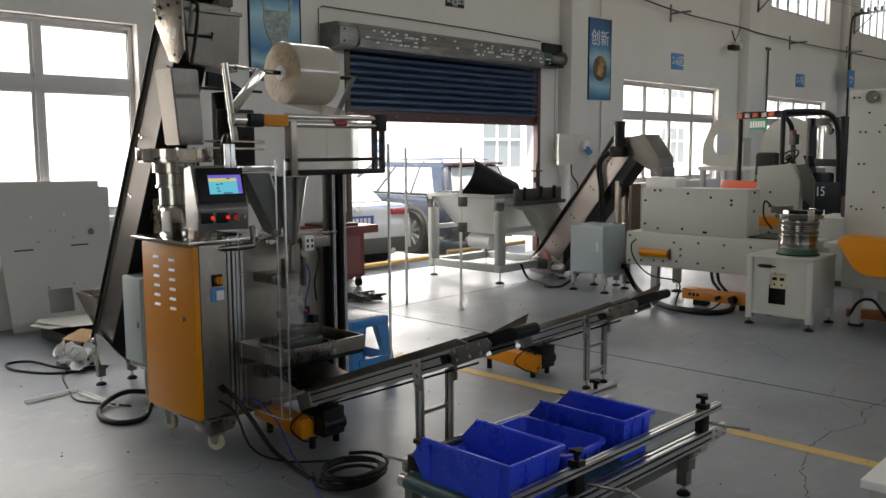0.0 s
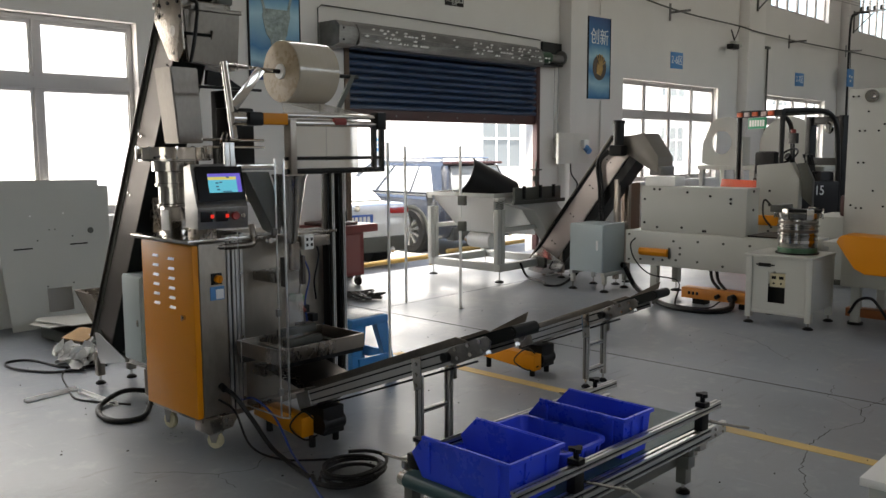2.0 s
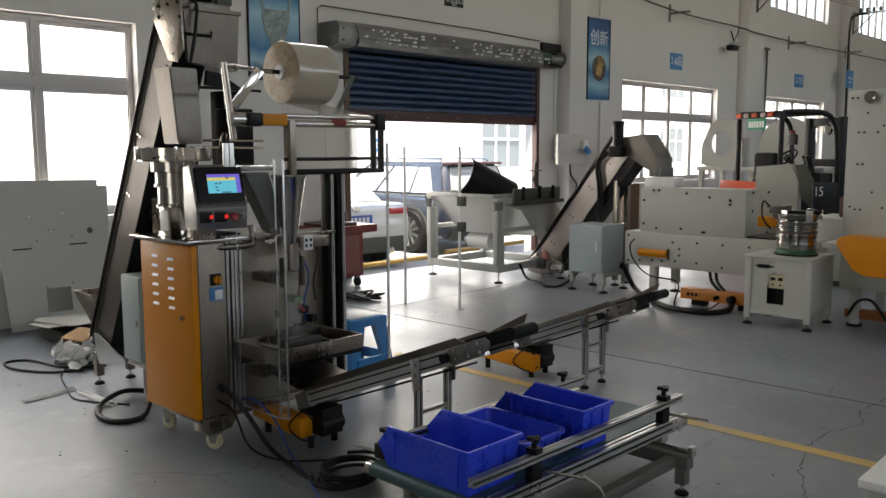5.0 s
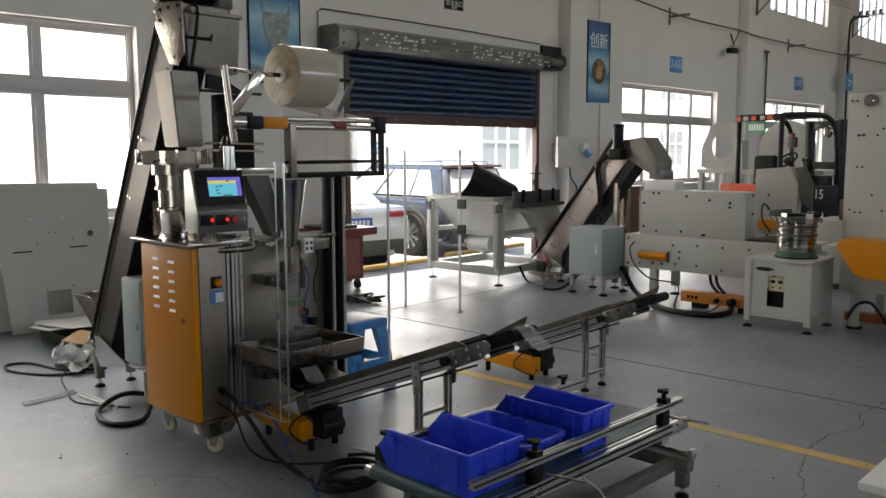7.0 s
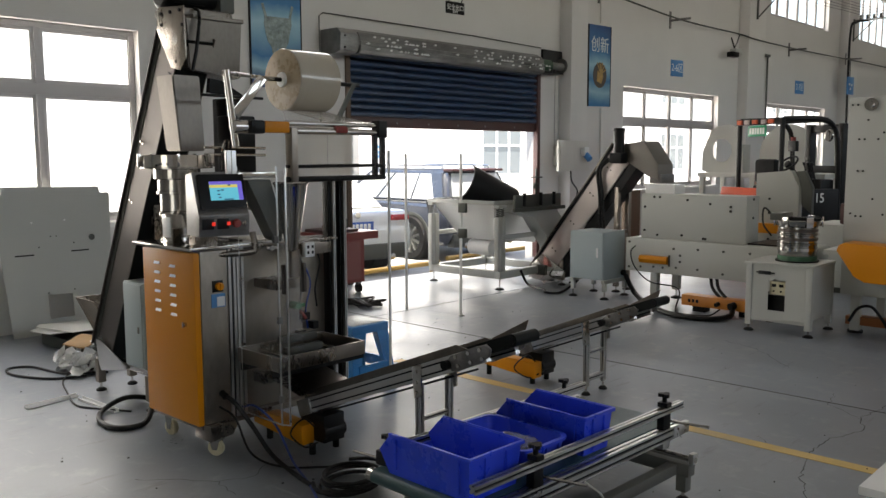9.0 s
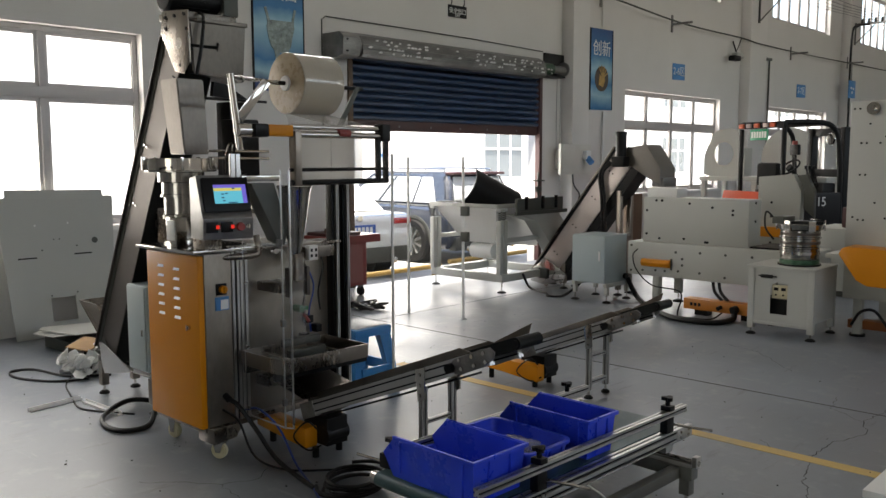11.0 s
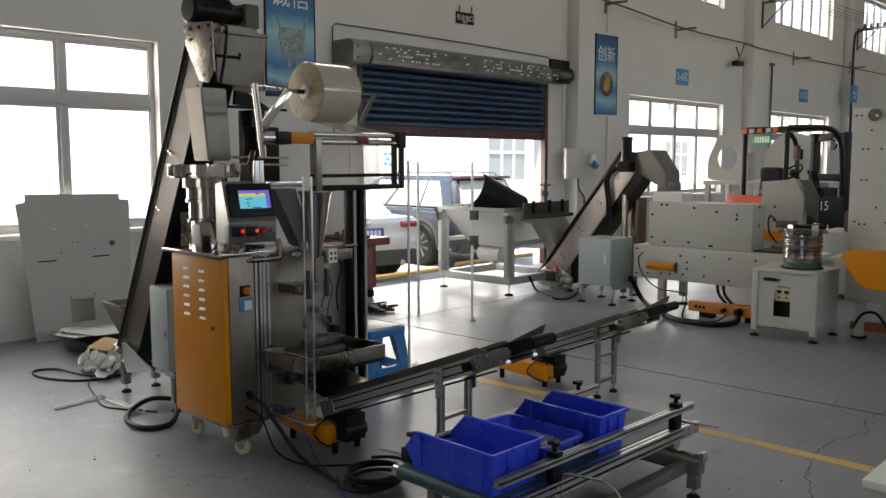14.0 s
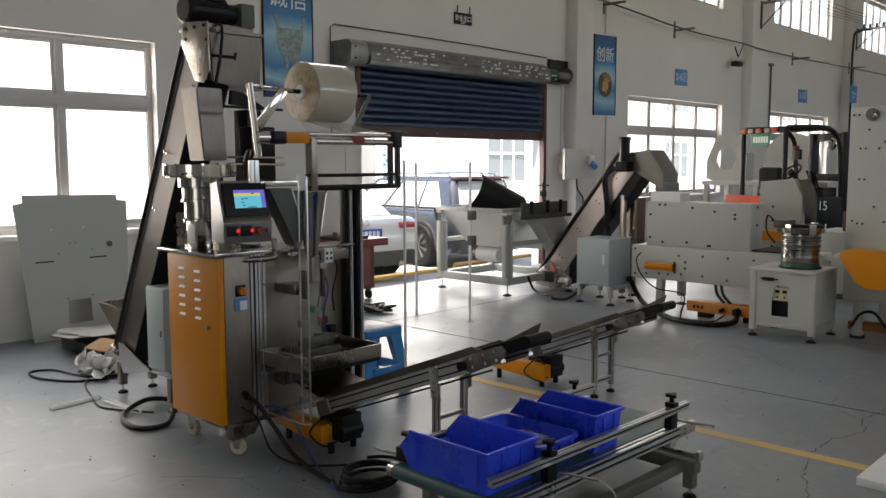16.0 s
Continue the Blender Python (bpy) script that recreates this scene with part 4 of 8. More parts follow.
    for x in (2.90, 3.20):
        bm = B(); cyl(bm, (x, 3.26, 0.535), (x, 3.70, 0.535), 0.011, 12); part("jaw_rod", bm, CHROME, r)
    # jaw tray: frame of folded channel
    for q in ((2.765, 3.335, 3.195, 3.205), (2.765, 3.335, 3.55, 3.56)):
        bm = B(); box(bm, *q, 0.495, 0.57, 0.002); part("tray_rail", bm, STEEL, r)
    for q in ((2.765, 2.775, 3.206, 3.549), (3.325, 3.335, 3.206, 3.549)):
        bm = B(); box(bm, *q, 0.495, 0.57, 0.002); part("tray_rail", bm, STEEL, r)
    bm = B(); box(bm, 2.776, 3.324, 3.206, 3.549, 0.497, 0.505)
    part("tray_floor", bm, DARKGREY, r)
    for y in (3.30, 3.56):
        bm = B(); box(bm, 2.80, 3.42, y, y + 0.03, 0.44, 0.494, 0.003); part("tray_support", bm, BLACK, r)
    bm = B(); box(bm, 2.84, 3.42, 3.585, 3.70, 0.43, 0.49, 0.004); part("tray_bracket", bm, STEEL, r)
    bm = B(); poly(bm, [(3.24, 0.33), (3.55, 0.39), (3.55, 0.394), (3.24, 0.334)], "x", 2.93, 3.30); part("drop_chute", bm, STEEL, r)
    bm = B(); box(bm, 2.93, 3.30, 3.55, 3.70, 0.34, 0.394); part("chute_bracket", bm, STEEL, r)
    bm = B(); cyl(bm, (3.20, 3.60, 0.73), (3.20, 3.66, 0.73), 0.022, 10); box(bm, 3.17, 3.23, 3.58, 3.60, 0.725, 0.745); part("valve", bm, mat("green_handle", (0.03, 0.16, 0.06), 0.4), r, "small green air valve")
    bm = B(); cyl(bm, (3.21, 3.60, 0.70), (3.235, 3.58, 0.655), 0.010, 10); part("valve_tip", bm, RED, r)
    bm = B(); box(bm, 3.17, 3.20, 3.66, 3.70, 0.83, 0.90, 0.003); part("sensor_bracket", bm, BLACK, r)
    # clear guards
    corners = [(2.764, 3.517), (2.760, 3.174), (2.783, 3.136)]
    for (xa, ya), (xb, yb) in zip(corners, corners[1:]):
        run = math.hypot(xb - xa, yb - ya)
        gm = Matrix.Translation((xa, ya, 0)) @ Matrix.Rotation(math.atan2(yb - ya, xb - xa), 4, "Z")
        bm = B(); box(bm, 0.003, run - 0.003, -0.0025, 0.0025, 0.24, 1.50, m=gm); part("guard_panel", bm, ACRYLIC, r, "clear acrylic guard panel").visible_shadow = False
        bm = B(); box(bm, 0.003, run - 0.003, -0.003, 0.003, 0.234, 0.2395, m=gm); part("guard_edge", bm, ALU, r)
    for (x, y), w in zip(corners, (0.002, 0.0035, 0.004)):
        bm = B(); box(bm, x - w, x + w, y - w, y + w, 0.234, 1.52, 0.001); part("guard_edge", bm, ALU, r, "bright cut edge of the clear guard")
    for k in (0.35, 0.75, 1.15):
        bm = B(); box(bm, corners[1][0] - 0.012, corners[1][0] + 0.012, corners[1][1] - 0.010, corners[1][1] + 0.010, k, k + 0.035, 0.002); part("guard_clip", bm, GALV, r)
    for x in (2.70, 2.73):
        bm = B(); box(bm, x - 0.012, x + 0.012, 3.45, 3.47, 1.31, 1.60, 0.003); part("guard_stanchion", bm, ALU, r)
    for z in (1.46,):
        bm = B(); box(bm, 2.74, 2.98, 3.432, 3.455, z, z + 0.03, 0.003); part("guard_rail", bm, CHROME, r)
    bm = B(); cyl(bm, (2.89, 3.415, 1.10), (2.89, 3.385, 1.10), 0.014, 12); box(bm, 2.86, 2.92, 3.388, 3.396, 1.092, 1.108, 0.002); part("guard_latch", bm, CHROME, r)
    bm = B(); box(bm, 3.58, 3.585, 3.26, 3.66, 0.33, 1.60, 0.001); part("guard_panel", bm, ACRYLIC, r).visible_shadow = False
    bm = B(); box(bm, 3.576, 3.589, 3.248, 3.26, 0.33, 1.60, 0.002); part("guard_edge", bm, WHITE, r)
    bm = B(); box(bm, 3.535, 3.58, 3.60, 3.64, 0.40, 0.44); part("guard_hinge", bm, BLACK, r)
    bm = B(); box(bm, 3.535, 3.58, 3.60, 3.64, 1.30, 1.34); part("guard_hinge", bm, BLACK, r)
    # screws of the clear door
    for z in (0.30, 0.62, 0.95, 1.25):
        bm = B(); cyl(bm, (2.715, 3.416, z), (2.715, 3.43, z), 0.007, 10); part("guard_screw", bm, CHROME, r)
    # wire bundles and air lines on the back plate
    for k, (x, z0, z1) in enumerate(((3.25, 0.62, 1.02), (3.29, 0.58, 0.95), (3.36, 0.70, 1.06))):
        bm = B(); tube(bm, [(x, 3.655, z1), (x + 0.02, 3.63, (z0 + z1) / 2 + 0.08), (x - 0.02, 3.625, (z0 + z1) / 2 - 0.06), (x + 0.01, 3.65, z0)], 0.005, 6); part("air_line", bm, (CABLE, BLUECABLE, CABLE)[k], r)
    for x, z in ((3.24, 0.56), (3.33, 0.60), (3.27, 0.66)):
        bm = B(); box(bm, x - 0.02, x + 0.02, 3.61, 3.664, z - 0.022, z + 0.022, 0.004); part("solenoid_valve", bm, BLACK, r)
    # hoses at the foot of the cabinet
    for p, w, mt in (([(2.68, 3.58, 0.33), (2.70, 3.50, 0.30), (2.75, 3.42, 0.18), (2.78, 3.3, 0.05), (2.76, 3.1, 0.012), (2.72, 2.9, 0.010)], 0.012, CABLE), ([(2.66, 3.58, 0.27), (2.69, 3.48, 0.22), (2.70, 3.36, 0.06), (2.78, 3.2, 0.008), (2.95, 3.02, 0.008)], 0.006, CABLE), ([(2.80, 3.58, 0.24), (2.83, 3.50, 0.25), (2.87, 3.38, 0.16), (2.84, 3.2, 0.02), (2.74, 2.95, 0.009), (2.62, 2.7, 0.008), (2.55, 2.45, 0.008)], 0.006, BLUECABLE)):
        bm = B(); tube(bm, p, w, 10); part("hose", bm, mt, r)
    bm = B(); cyl(bm, (2.68, 3.585, 0.34), (2.68, 3.55, 0.325), 0.018, 12); part("hose_fitting", bm, BLACK, r)
    return r


def film_roll():
    r = thing("film_roll", (3.42, 3.95, 1.82), "large roll of clear packaging film on its shaft", "film roll")
    m = Matrix.Translation((3.42, 3.95, 2.02)) @ Matrix.Rotation(radians(90), 4, "Y")
    bm = B(); lathe(bm, [(0.045, 0.002), (0.178, 0.002), (0.182, 0.006), (0.182, 0.298), (0.178, 0.302), (0.045, 0.302), (0.045, 0.002)], seg=56, m=m)
    part("wound_film", bm, FILMSIDE, r, "glossy wound clear film")
    bm = B(); lathe(bm, [(0.046, 0), (0.176, 0.0), (0.176, 0.0015), (0.046, 0.0015), (0.046, 0)], seg=56, m=m)
    part("end_face", bm, FILMEDGE, r, "amber end face of the film roll")
    bm = B(); lathe(bm, [(0.014, -0.012), (0.042, -0.012), (0.044, -0.008), (0.044, 0.31), (0.014, 0.31), (0.014, -0.012)], seg=32, m=m)
    core = part("core", bm, WHITE, r)
    bm = B(); lathe(bm, [(0.014, -0.024), (0.026, -0.024), (0.026, -0.013), (0.014, -0.013), (0.014, -0.024)], seg=24, m=m)
    part("core_chuck", bm, BLACK, core)
    return r


def hanging_film():
    bm = B()
    lathe(bm, [(0.036 + 0.004 * math.sin(3 * k), 0.59 + 0.05 * k) for k in range(10)], (3.045, 3.42, 0), 20)
    bmesh.ops.translate(bm, vec=(-0.038, -0.02, 0), verts=bm.verts)
    return single("film_tube", bm, THINFILM, "clear film tube hanging round the filling pipe", "film tube", at=(3.045, 3.42, 0.59))


def bag(name, x, y, z, w, h, label):
    """A filled clear bag, lying in its own x-y plane."""
    bm = B()
    n = 8
    def P(i, j, s):
        u, v = i / n * 2 - 1, j / n * 2 - 1
        t = max(0, (1 - u * u)) * max(0, (1 - v ** 4)) * 0.020 + 0.0015
        return (u * w / 2 + 0.006 * math.sin(5 * v), v * h / 2, s * t + 0.004 * math.sin(9 * u + 6 * v))
    for s in (-1, 1):
        g = [[bm.verts.new(P(i, j, s)) for j in range(n + 1)] for i in range(n + 1)]
        for i in range(n):
            for j in range(n):
                bm.faces.new((g[i][j], g[i + 1][j], g[i + 1][j + 1], g[i][j + 1]))
    bmesh.ops.remove_doubles(bm, verts=bm.verts, dist=0.0005)
    ob = single(name, bm, BAGFILM, label, "bag", "filled bags")
    ob.location = (x, y, z)
    return ob


BAGFILM = mat("clear_bag", (0.5, 0.5, 0.49), 0.15, var=0.35, scale=40, fine=120, bump=0.12, coat=0.8)
BAGFILM.node_tree.nodes["Principled BSDF"].inputs["Alpha"].default_value = 0.38
MACHINE = packing_machine()
ROLL = film_roll()
hanging_film()


# ---- bucket elevator that feeds the machine ----
def elevator():
    r = thing("bucket_elevator", (2.95, 4.8, 0), "tall steep stainless feed elevator with black motor on top", "elevator")
    lo, hi = Vector((0, 5.33, 0.30)), Vector((0, 4.27, 2.32))
    d = (hi - lo).normalized(); L = (hi - lo).length
    nrm = Vector((0, d.z, -d.y))                      # across the casing
    def at(x, s, t):
        p = lo + d * s + nrm * t
        return (x, p.y, p.z)
    def strip(bm, x0, x1, s0, s1, t0, t1):
        vs = [bm.verts.new(at(x, s, t)) for x in (x0, x1) for s in (s0, s1) for t in (t0, t1)]
        for f in ((0, 1, 3, 2), (4, 6, 7, 5), (0, 4, 5, 1), (2, 3, 7, 6), (0, 2, 6, 4), (1, 5, 7, 3)):
            bm.faces.new([vs[i] for i in f])
    for x in (2.85, 3.055):
        bm = B(); strip(bm, x, x + 0.006, 0, L, -0.20, 0.035); part("side_plate", bm, SHADESTEEL, r, "stainless side plate, darkened for the shade on it")
        bm = B(); strip(bm, x - 0.02, x + 0.006, 0, L, 0.035, 0.041); part("flange", bm, SHADESTEEL, r)
        bm = B(); strip(bm, x - 0.004, x, 0, L, 0.0, 0.034); part("edge_strip", bm, DARKGREY, r)
        for s in (0.35, 0.75, 1.15, 1.55, 1.95):
            for t in (-0.03, -0.06):
                p = at(x - 0.001, s, t)
                bm = B(); cyl(bm, (p[0] - 0.004, p[1], p[2]), (p[0] + 0.004, p[1], p[2]), 0.007, 8); part("bolt", bm, CHROME, r)
    bm = B(); strip(bm, 2.857, 3.054, 0.02, L - 0.02, -0.01, 0.0); part("belt_run", bm, BELT, r, "black cleated belt")
    bm = B(); strip(bm, 2.857, 3.054, 0.02, L - 0.02, -0.195, -0.18); part("belt_run", bm, BELT, r)
    for k in range(16):
        s = 0.1 + k * (L - 0.2) / 15
        bm = B(); strip(bm, 2.865, 3.046, s, s + 0.008, -0.18, -0.15); part("cleat", bm, BELT, r)
    # head: bearing plate, hood, motor
    bm = B(); poly(bm, [(4.40, 2.40), (4.13, 2.38), (4.12, 2.10), (4.18, 2.04), (4.28, 2.06), (4.42, 2.28)], "x", 2.838, 2.848, 0.002); hp = part("head_plate", bm, STEEL, r, "worn steel bearing plate")
    bm = B(); box(bm, 2.812, 2.838, 4.18, 4.29, 2.16, 2.26, 0.006); part("bearing_block", bm, BLACK, hp)
    bm = B(); cyl(bm, (2.80, 4.235, 2.21), (2.838, 4.235, 2.21), 0.03, 18); part("bearing_cap", bm, CHROME, hp)
    bolts(r, [(2.836, y, z) for y in (4.16, 4.26, 4.36) for z in (2.36,)] + [(2.836, 4.14, 2.28), (2.836, 4.36, 2.30), (2.836, 4.22, 2.09)], "x", 0.010, material=BLACK)
    bm = B()
    a = [bm.verts.new(p) for p in ((2.93, 4.12, 2.06), (3.26, 4.12, 2.02), (3.26, 4.34, 2.02), (2.93, 4.34, 2.06))]
    b = [bm.verts.new(p) for p in ((2.90, 4.10, 2.335), (3.27, 4.10, 2.345), (3.27, 4.36, 2.345), (2.90, 4.36, 2.335))]
    bm.faces.new(a[::-1]), bm.faces.new(b)
    for i in range(4):
        bm.faces.new((a[i], a[(i + 1) % 4], b[(i + 1) % 4], b[i]))
    bmesh.ops.bevel(bm, geom=list(bm.edges), offset=0.008, segments=2, affect="EDGES")
    part("discharge_hood", bm, STEELDARK, r, "dented stainless discharge hood")
    bm = B(); box(bm, 2.92, 3.25, 4.09, 4.37, 2.336, 2.36, 0.004); part("hood_lid", bm, STEELDARK, r)
    bm = B(); box(bm, 2.86, 3.22, 4.16, 4.40, 2.361, 2.40, 0.004); part("motor_base", bm, STEELDARK, r)
    bm = B(); lathe(bm, [(0, 0), (0.07, 0), (0.088, 0.012), (0.092, 0.03), (0.085, 0.05), (0.085, 0.26), (0.06, 0.27), (0.06, 0.36), (0, 0.36)], seg=36, m=Matrix.Translation((2.84, 4.29, 2.485)) @ Matrix.Rotation(radians(90), 4, "Y")); part("motor", bm, BLACK, r, "black electric gear motor")
    for k in range(14):
        a = math.pi * 2 * k / 14
        bm = B(); box(bm, 2.90, 3.09, -0.002, 0.002, 0.083, 0.093, m=Matrix.Translation((0, 4.29, 2.485)) @ Matrix.Rotation(a, 4, "X")); part("cooling_fin", bm, BLACK, r)
    bm = B(); box(bm, 2.98, 3.10, 4.24, 4.34, 2.555, 2.605, 0.008); part("terminal_box", bm, BLACK, r)
    bm = B(); box(bm, 3.20, 3.30, 4.20, 4.38, 2.405, 2.55, 0.015); part("gearbox", bm, DARKGREY, r)
    bm = B(); tube(bm, [(2.96, 4.16, 2.40), (2.94, 4.08, 2.36), (2.91, 4.06, 2.2), (2.88, 4.07, 2.04)], 0.010, 8); part("motor_cable", bm, CABLE, r)
    # boot: intake tray, legs and feet
    bm = B(); poly(bm, [(5.20, 0.30), (5.62, 0.60), (5.635, 0.60), (5.23, 0.29)], "x", 2.84, 3.08); part("intake_tray", bm, STEEL, r)
    bm = B(); poly(bm, [(5.28, 0.42), (5.60, 0.60), (5.36, 0.60), (5.25, 0.52)], "x", 2.835, 2.84); part("tray_cheek", bm, STEEL, r)
    bm = B(); poly(bm, [(5.27, 0.36), (5.22, 0.36), (4.86, 0.245), (4.86, 0.225), (5.21, 0.16), (5.24, 0.20)], "x", 2.804, 2.812); part("boot_gusset", bm, ALU, r)
    for x in (2.84, 3.06):
        for y in (5.30, 4.62):
            bm = B(); box(bm, x - 0.025, x + 0.025, y - 0.025, y + 0.025, 0.06, 0.222, 0.003); part("leg", bm, STEEL, r)
            levelling_foot(r, x, y, 0.09, 0.034)
    for x in (2.84, 3.06):
        bm = B(); box(bm, x - 0.02, x + 0.02, 4.60, 5.33, 0.223, 0.262, 0.003); part("base_rail", bm, CHROME, r)
    bm = B(); box(bm, 2.861, 3.039, 5.28, 5.32, 0.225, 0.26, 0.003); part("base_cross", bm, STEEL, r)
    bm = B(); cyl(bm, (2.83, 5.26, 0.33), (3.09, 5.26, 0.33), 0.05, 20); part("tail_drum", bm, DARKGREY, r)
    bm = B(); box(bm, 2.90, 3.02, 4.60, 4.64, 0.263, 1.7, 0.003); part("support_post", bm, STEEL, r)
    return r


HEAD = {"hood_lid": 0.03, "motor_base": 0.03, "motor": 0.02, "cooling_fin": 0.02, "terminal_box": 0.02, "motor_cable": 0.04}
for ob in elevator().children:
    ob.location.x += HEAD.get(ob.name.split(".")[0], 0.0)
    if ob.name.startswith("bolt") and max(v.co.z for v in ob.data.vertices) > 1.9 or ob.name.startswith("head_plate"):
        ob.location.y -= 0.12


def control_box():
    r = thing("control_box", (3.0, 4.9, 0.26), "pale blue-grey electrical control box at the elevator's foot", "control box")
    bm = B(); box(bm, 2.80, 2.99, 4.60, 4.84, 0.265, 0.80, 0.006); part("body", bm, GREYBLUE, r)
    bm = B(); box(bm, 2.792, 2.80, 4.61, 4.83, 0.275, 0.79, 0.003); d = part("door", bm, GREYBLUE, r)
    bm = B(); box(bm, 2.785, 2.793, 4.64, 4.655, 0.49, 0.53, 0.002); part("handle", bm, CHROME, d)
    return r


control_box()


# ---- inclined take-off conveyors ----
def take_off(x0, y0, z0, y1, z1, leg_y, label, motor_side):
    r = thing("takeoff_conveyor", (x0 + 0.1, (y0 + y1) / 2, 0), label, "conveyor", "inclined take-off conveyors")
    W, NOSE = 0.2, 0.075
    ext = 0.02 if motor_side else 0.10
    lo, hi = Vector((0, y0, z0)), Vector((0, y1, z1))
    d = (hi - lo).normalized(); L = (hi - lo).length
    up = Vector((0, -d.z, d.y)) if d.y > 0 else Vector((0, d.z, -d.y))
    m = Matrix(((1, 0, 0, 0), (0, d.y, up.y, lo.y), (0, d.z, up.z, lo.z), (0, 0, 0, 1)))
    def at(x, s, t):
        return m @ Vector((x, s, t))
    for x in (x0, x0 + W):
        ob = profile_bar(r, at(x, 0.02, 0), at(x, L - 0.06, 0), 0.03, 0.075, "side_beam")
        bm = B(); poly(bm, [(0.0, 0.040), (L - 0.16, 0.040), (L - 0.22, 0.074), (0.0, 0.074)], "x", x - 0.003, x + 0.003, 0.001, m=m); part("side_guard", bm, STEELDARK, r, "dull dark steel side guard")
        bm = B(); box(bm, x - 0.022, x + 0.022, -0.06, 0.05, -0.045, 0.04, 0.006, m=m); part("tail_bearing", bm, GALV, r)
        sgn = -1 if x == x0 else 1
        bm = B(); poly(bm, [(L - 0.27, -0.030), (L - 0.24, -0.042), (L - 0.09, -0.034), (L - 0.03, -0.018), (L - 0.01, 0.010), (L - 0.03, 0.036), (L - 0.09, 0.040), (L - 0.25, 0.034), (L - 0.27, 0.022)], "x", x + sgn * 0.017, x + sgn * 0.025, 0.002, m=m); hp = part("head_plate", bm, GALV, r)
        for s in (L - 0.22, L - 0.14, L - 0.07):
            for t in (-0.018, 0.022):
                p = at(x + sgn * 0.027, s, t)
                bm = B(); cyl(bm, p - Vector((0.005, 0, 0)), p + Vector((0.005, 0, 0)), 0.009, 8); part("bolt", bm, CHROME, r)
        p = at(x + sgn * 0.03, L - 0.28, 0.0)
        bm = B(); cyl(bm, p - Vector((0.02, 0, 0)), p + Vector((0.014, 0, 0)), 0.022, 14); part("tension_knob", bm, BLACK, r)
        p = at(x + sgn * 0.024, L - 0.03, 0.010)
        bm = B(); cyl(bm, p - Vector((0.010, 0, 0)), p + Vector((sgn * 0.012, 0, 0)), 0.020, 18); part("pivot_cap", bm, GALV, r)
    bm = B()
    pts = [(0.0 + 0.028 * math.cos(a), 0.03 + 0.028 * math.sin(a)) for a in [math.pi / 2 + k * math.pi / 8 for k in range(9)]]
    pts += [(L + NOSE + 0.027 * math.cos(a), 0.022 + 0.027 * math.sin(a)) for a in [-math.pi / 2 + k * math.pi / 8 for k in range(9)]]
    poly(bm, pts, "x", x0 + 0.02, x0 + W - 0.02, m=m); part("belt", bm, BELT, r, "black rubber conveyor belt")
    bm = B(); cyl(bm, at(x0 + 0.017, L + NOSE, 0.022), at(x0 + W - 0.017, L + NOSE, 0.022), 0.016, 20); part("head_roller", bm, BLACK, r)
    bm = B(); box(bm, x0 + 0.016, x0 + W - 0.016, 0.1, L - 0.3, -0.06, -0.05, m=m); part("pan", bm, BLACK, r)
    bm = B(); poly(bm, [(L - 0.20, 0.052), (L + 0.02, 0.054), (L + 0.05, 0.092), (L - 0.18, 0.062)], "x", x0 + W - 0.004, x0 + W, m=m); part("deflector", bm, STEEL, r)
    # leg frame
    s_leg = (leg_y - y0) / d.y
    zt = z0 + s_leg * d.z
    for x in (x0, x0 + W):
        sgn = -1 if x == x0 else 1
        profile_bar(r, (x, leg_y, 0.055), (x, leg_y, zt - 0.05), 0.03, 0.03, "leg")
        levelling_foot(r, x, leg_y, 0.06, 0.028)
        bm = B(); poly(bm, [(-0.035, -0.10), (0.012, -0.12), (0.03, 0.03), (-0.03, 0.05)], "x", x + sgn * 0.017, x + sgn * 0.024, 0.002, m=Matrix.Translation((0, leg_y, zt))); part("hinge_plate", bm, CHROME, r)
        bolts(r, [(x + sgn * 0.026, leg_y, zt + q) for q in (-0.09, -0.04, 0.01)], "x", 0.008)
    profile_bar(r, (x0 + 0.016, leg_y, zt * 0.62), (x0 + W - 0.016, leg_y, zt * 0.62), 0.02, 0.02, "cross_bar")
    profile_bar(r, (x0 + 0.016, leg_y, zt * 0.24), (x0 + W - 0.016, leg_y, zt * 0.24), 0.03, 0.03, "cross_bar")
    # tail stand with its geared motor
    bm = B(); box(bm, x0 + 0.03, x0 + W - 0.03, y0 - 0.10, y0 + 0.10, 0.055, z0 - 0.046, 0.006); part("tail_stand", bm, BLACK, r)
    bm = B(); poly(bm, [(y0 - ext, 0.045), (y0 - ext, 0.155), (y0 + 0.30, 0.165), (y0 + 0.42, 0.13), (y0 + 0.42, 0.085)], "x", x0 - 0.055, x0 + 0.028, 0.010); part("motor_cover", bm, YELLOW, r, "orange folded steel motor cover")
    bm = B(); cyl(bm, (x0 + 0.03, y0 - 0.06, 0.11), (x0 + W - 0.02, y0 - 0.06, 0.11), 0.046, 24); mt = part("motor", bm, BLACK, r, "black drive motor")
    bm = B(); cyl(bm, (x0 + 0.029, y0 - 0.06, 0.11), (x0 + 0.05, y0 - 0.06, 0.11), 0.052, 24); part("motor_flange", bm, BLACK, mt)
    bm = B(); tube(bm, [(x0 - 0.02, y0 - 0.08, 0.16), (x0 - 0.06, y0 - 0.04, 0.20), (x0 - 0.07, y0 + 0.06, 0.10), (x0 - 0.06, y0 - 0.05, 0.05), (x0 - 0.02, y0 - 0.11, 0.08)], 0.005, 8); part("motor_cable", bm, CABLE, r)
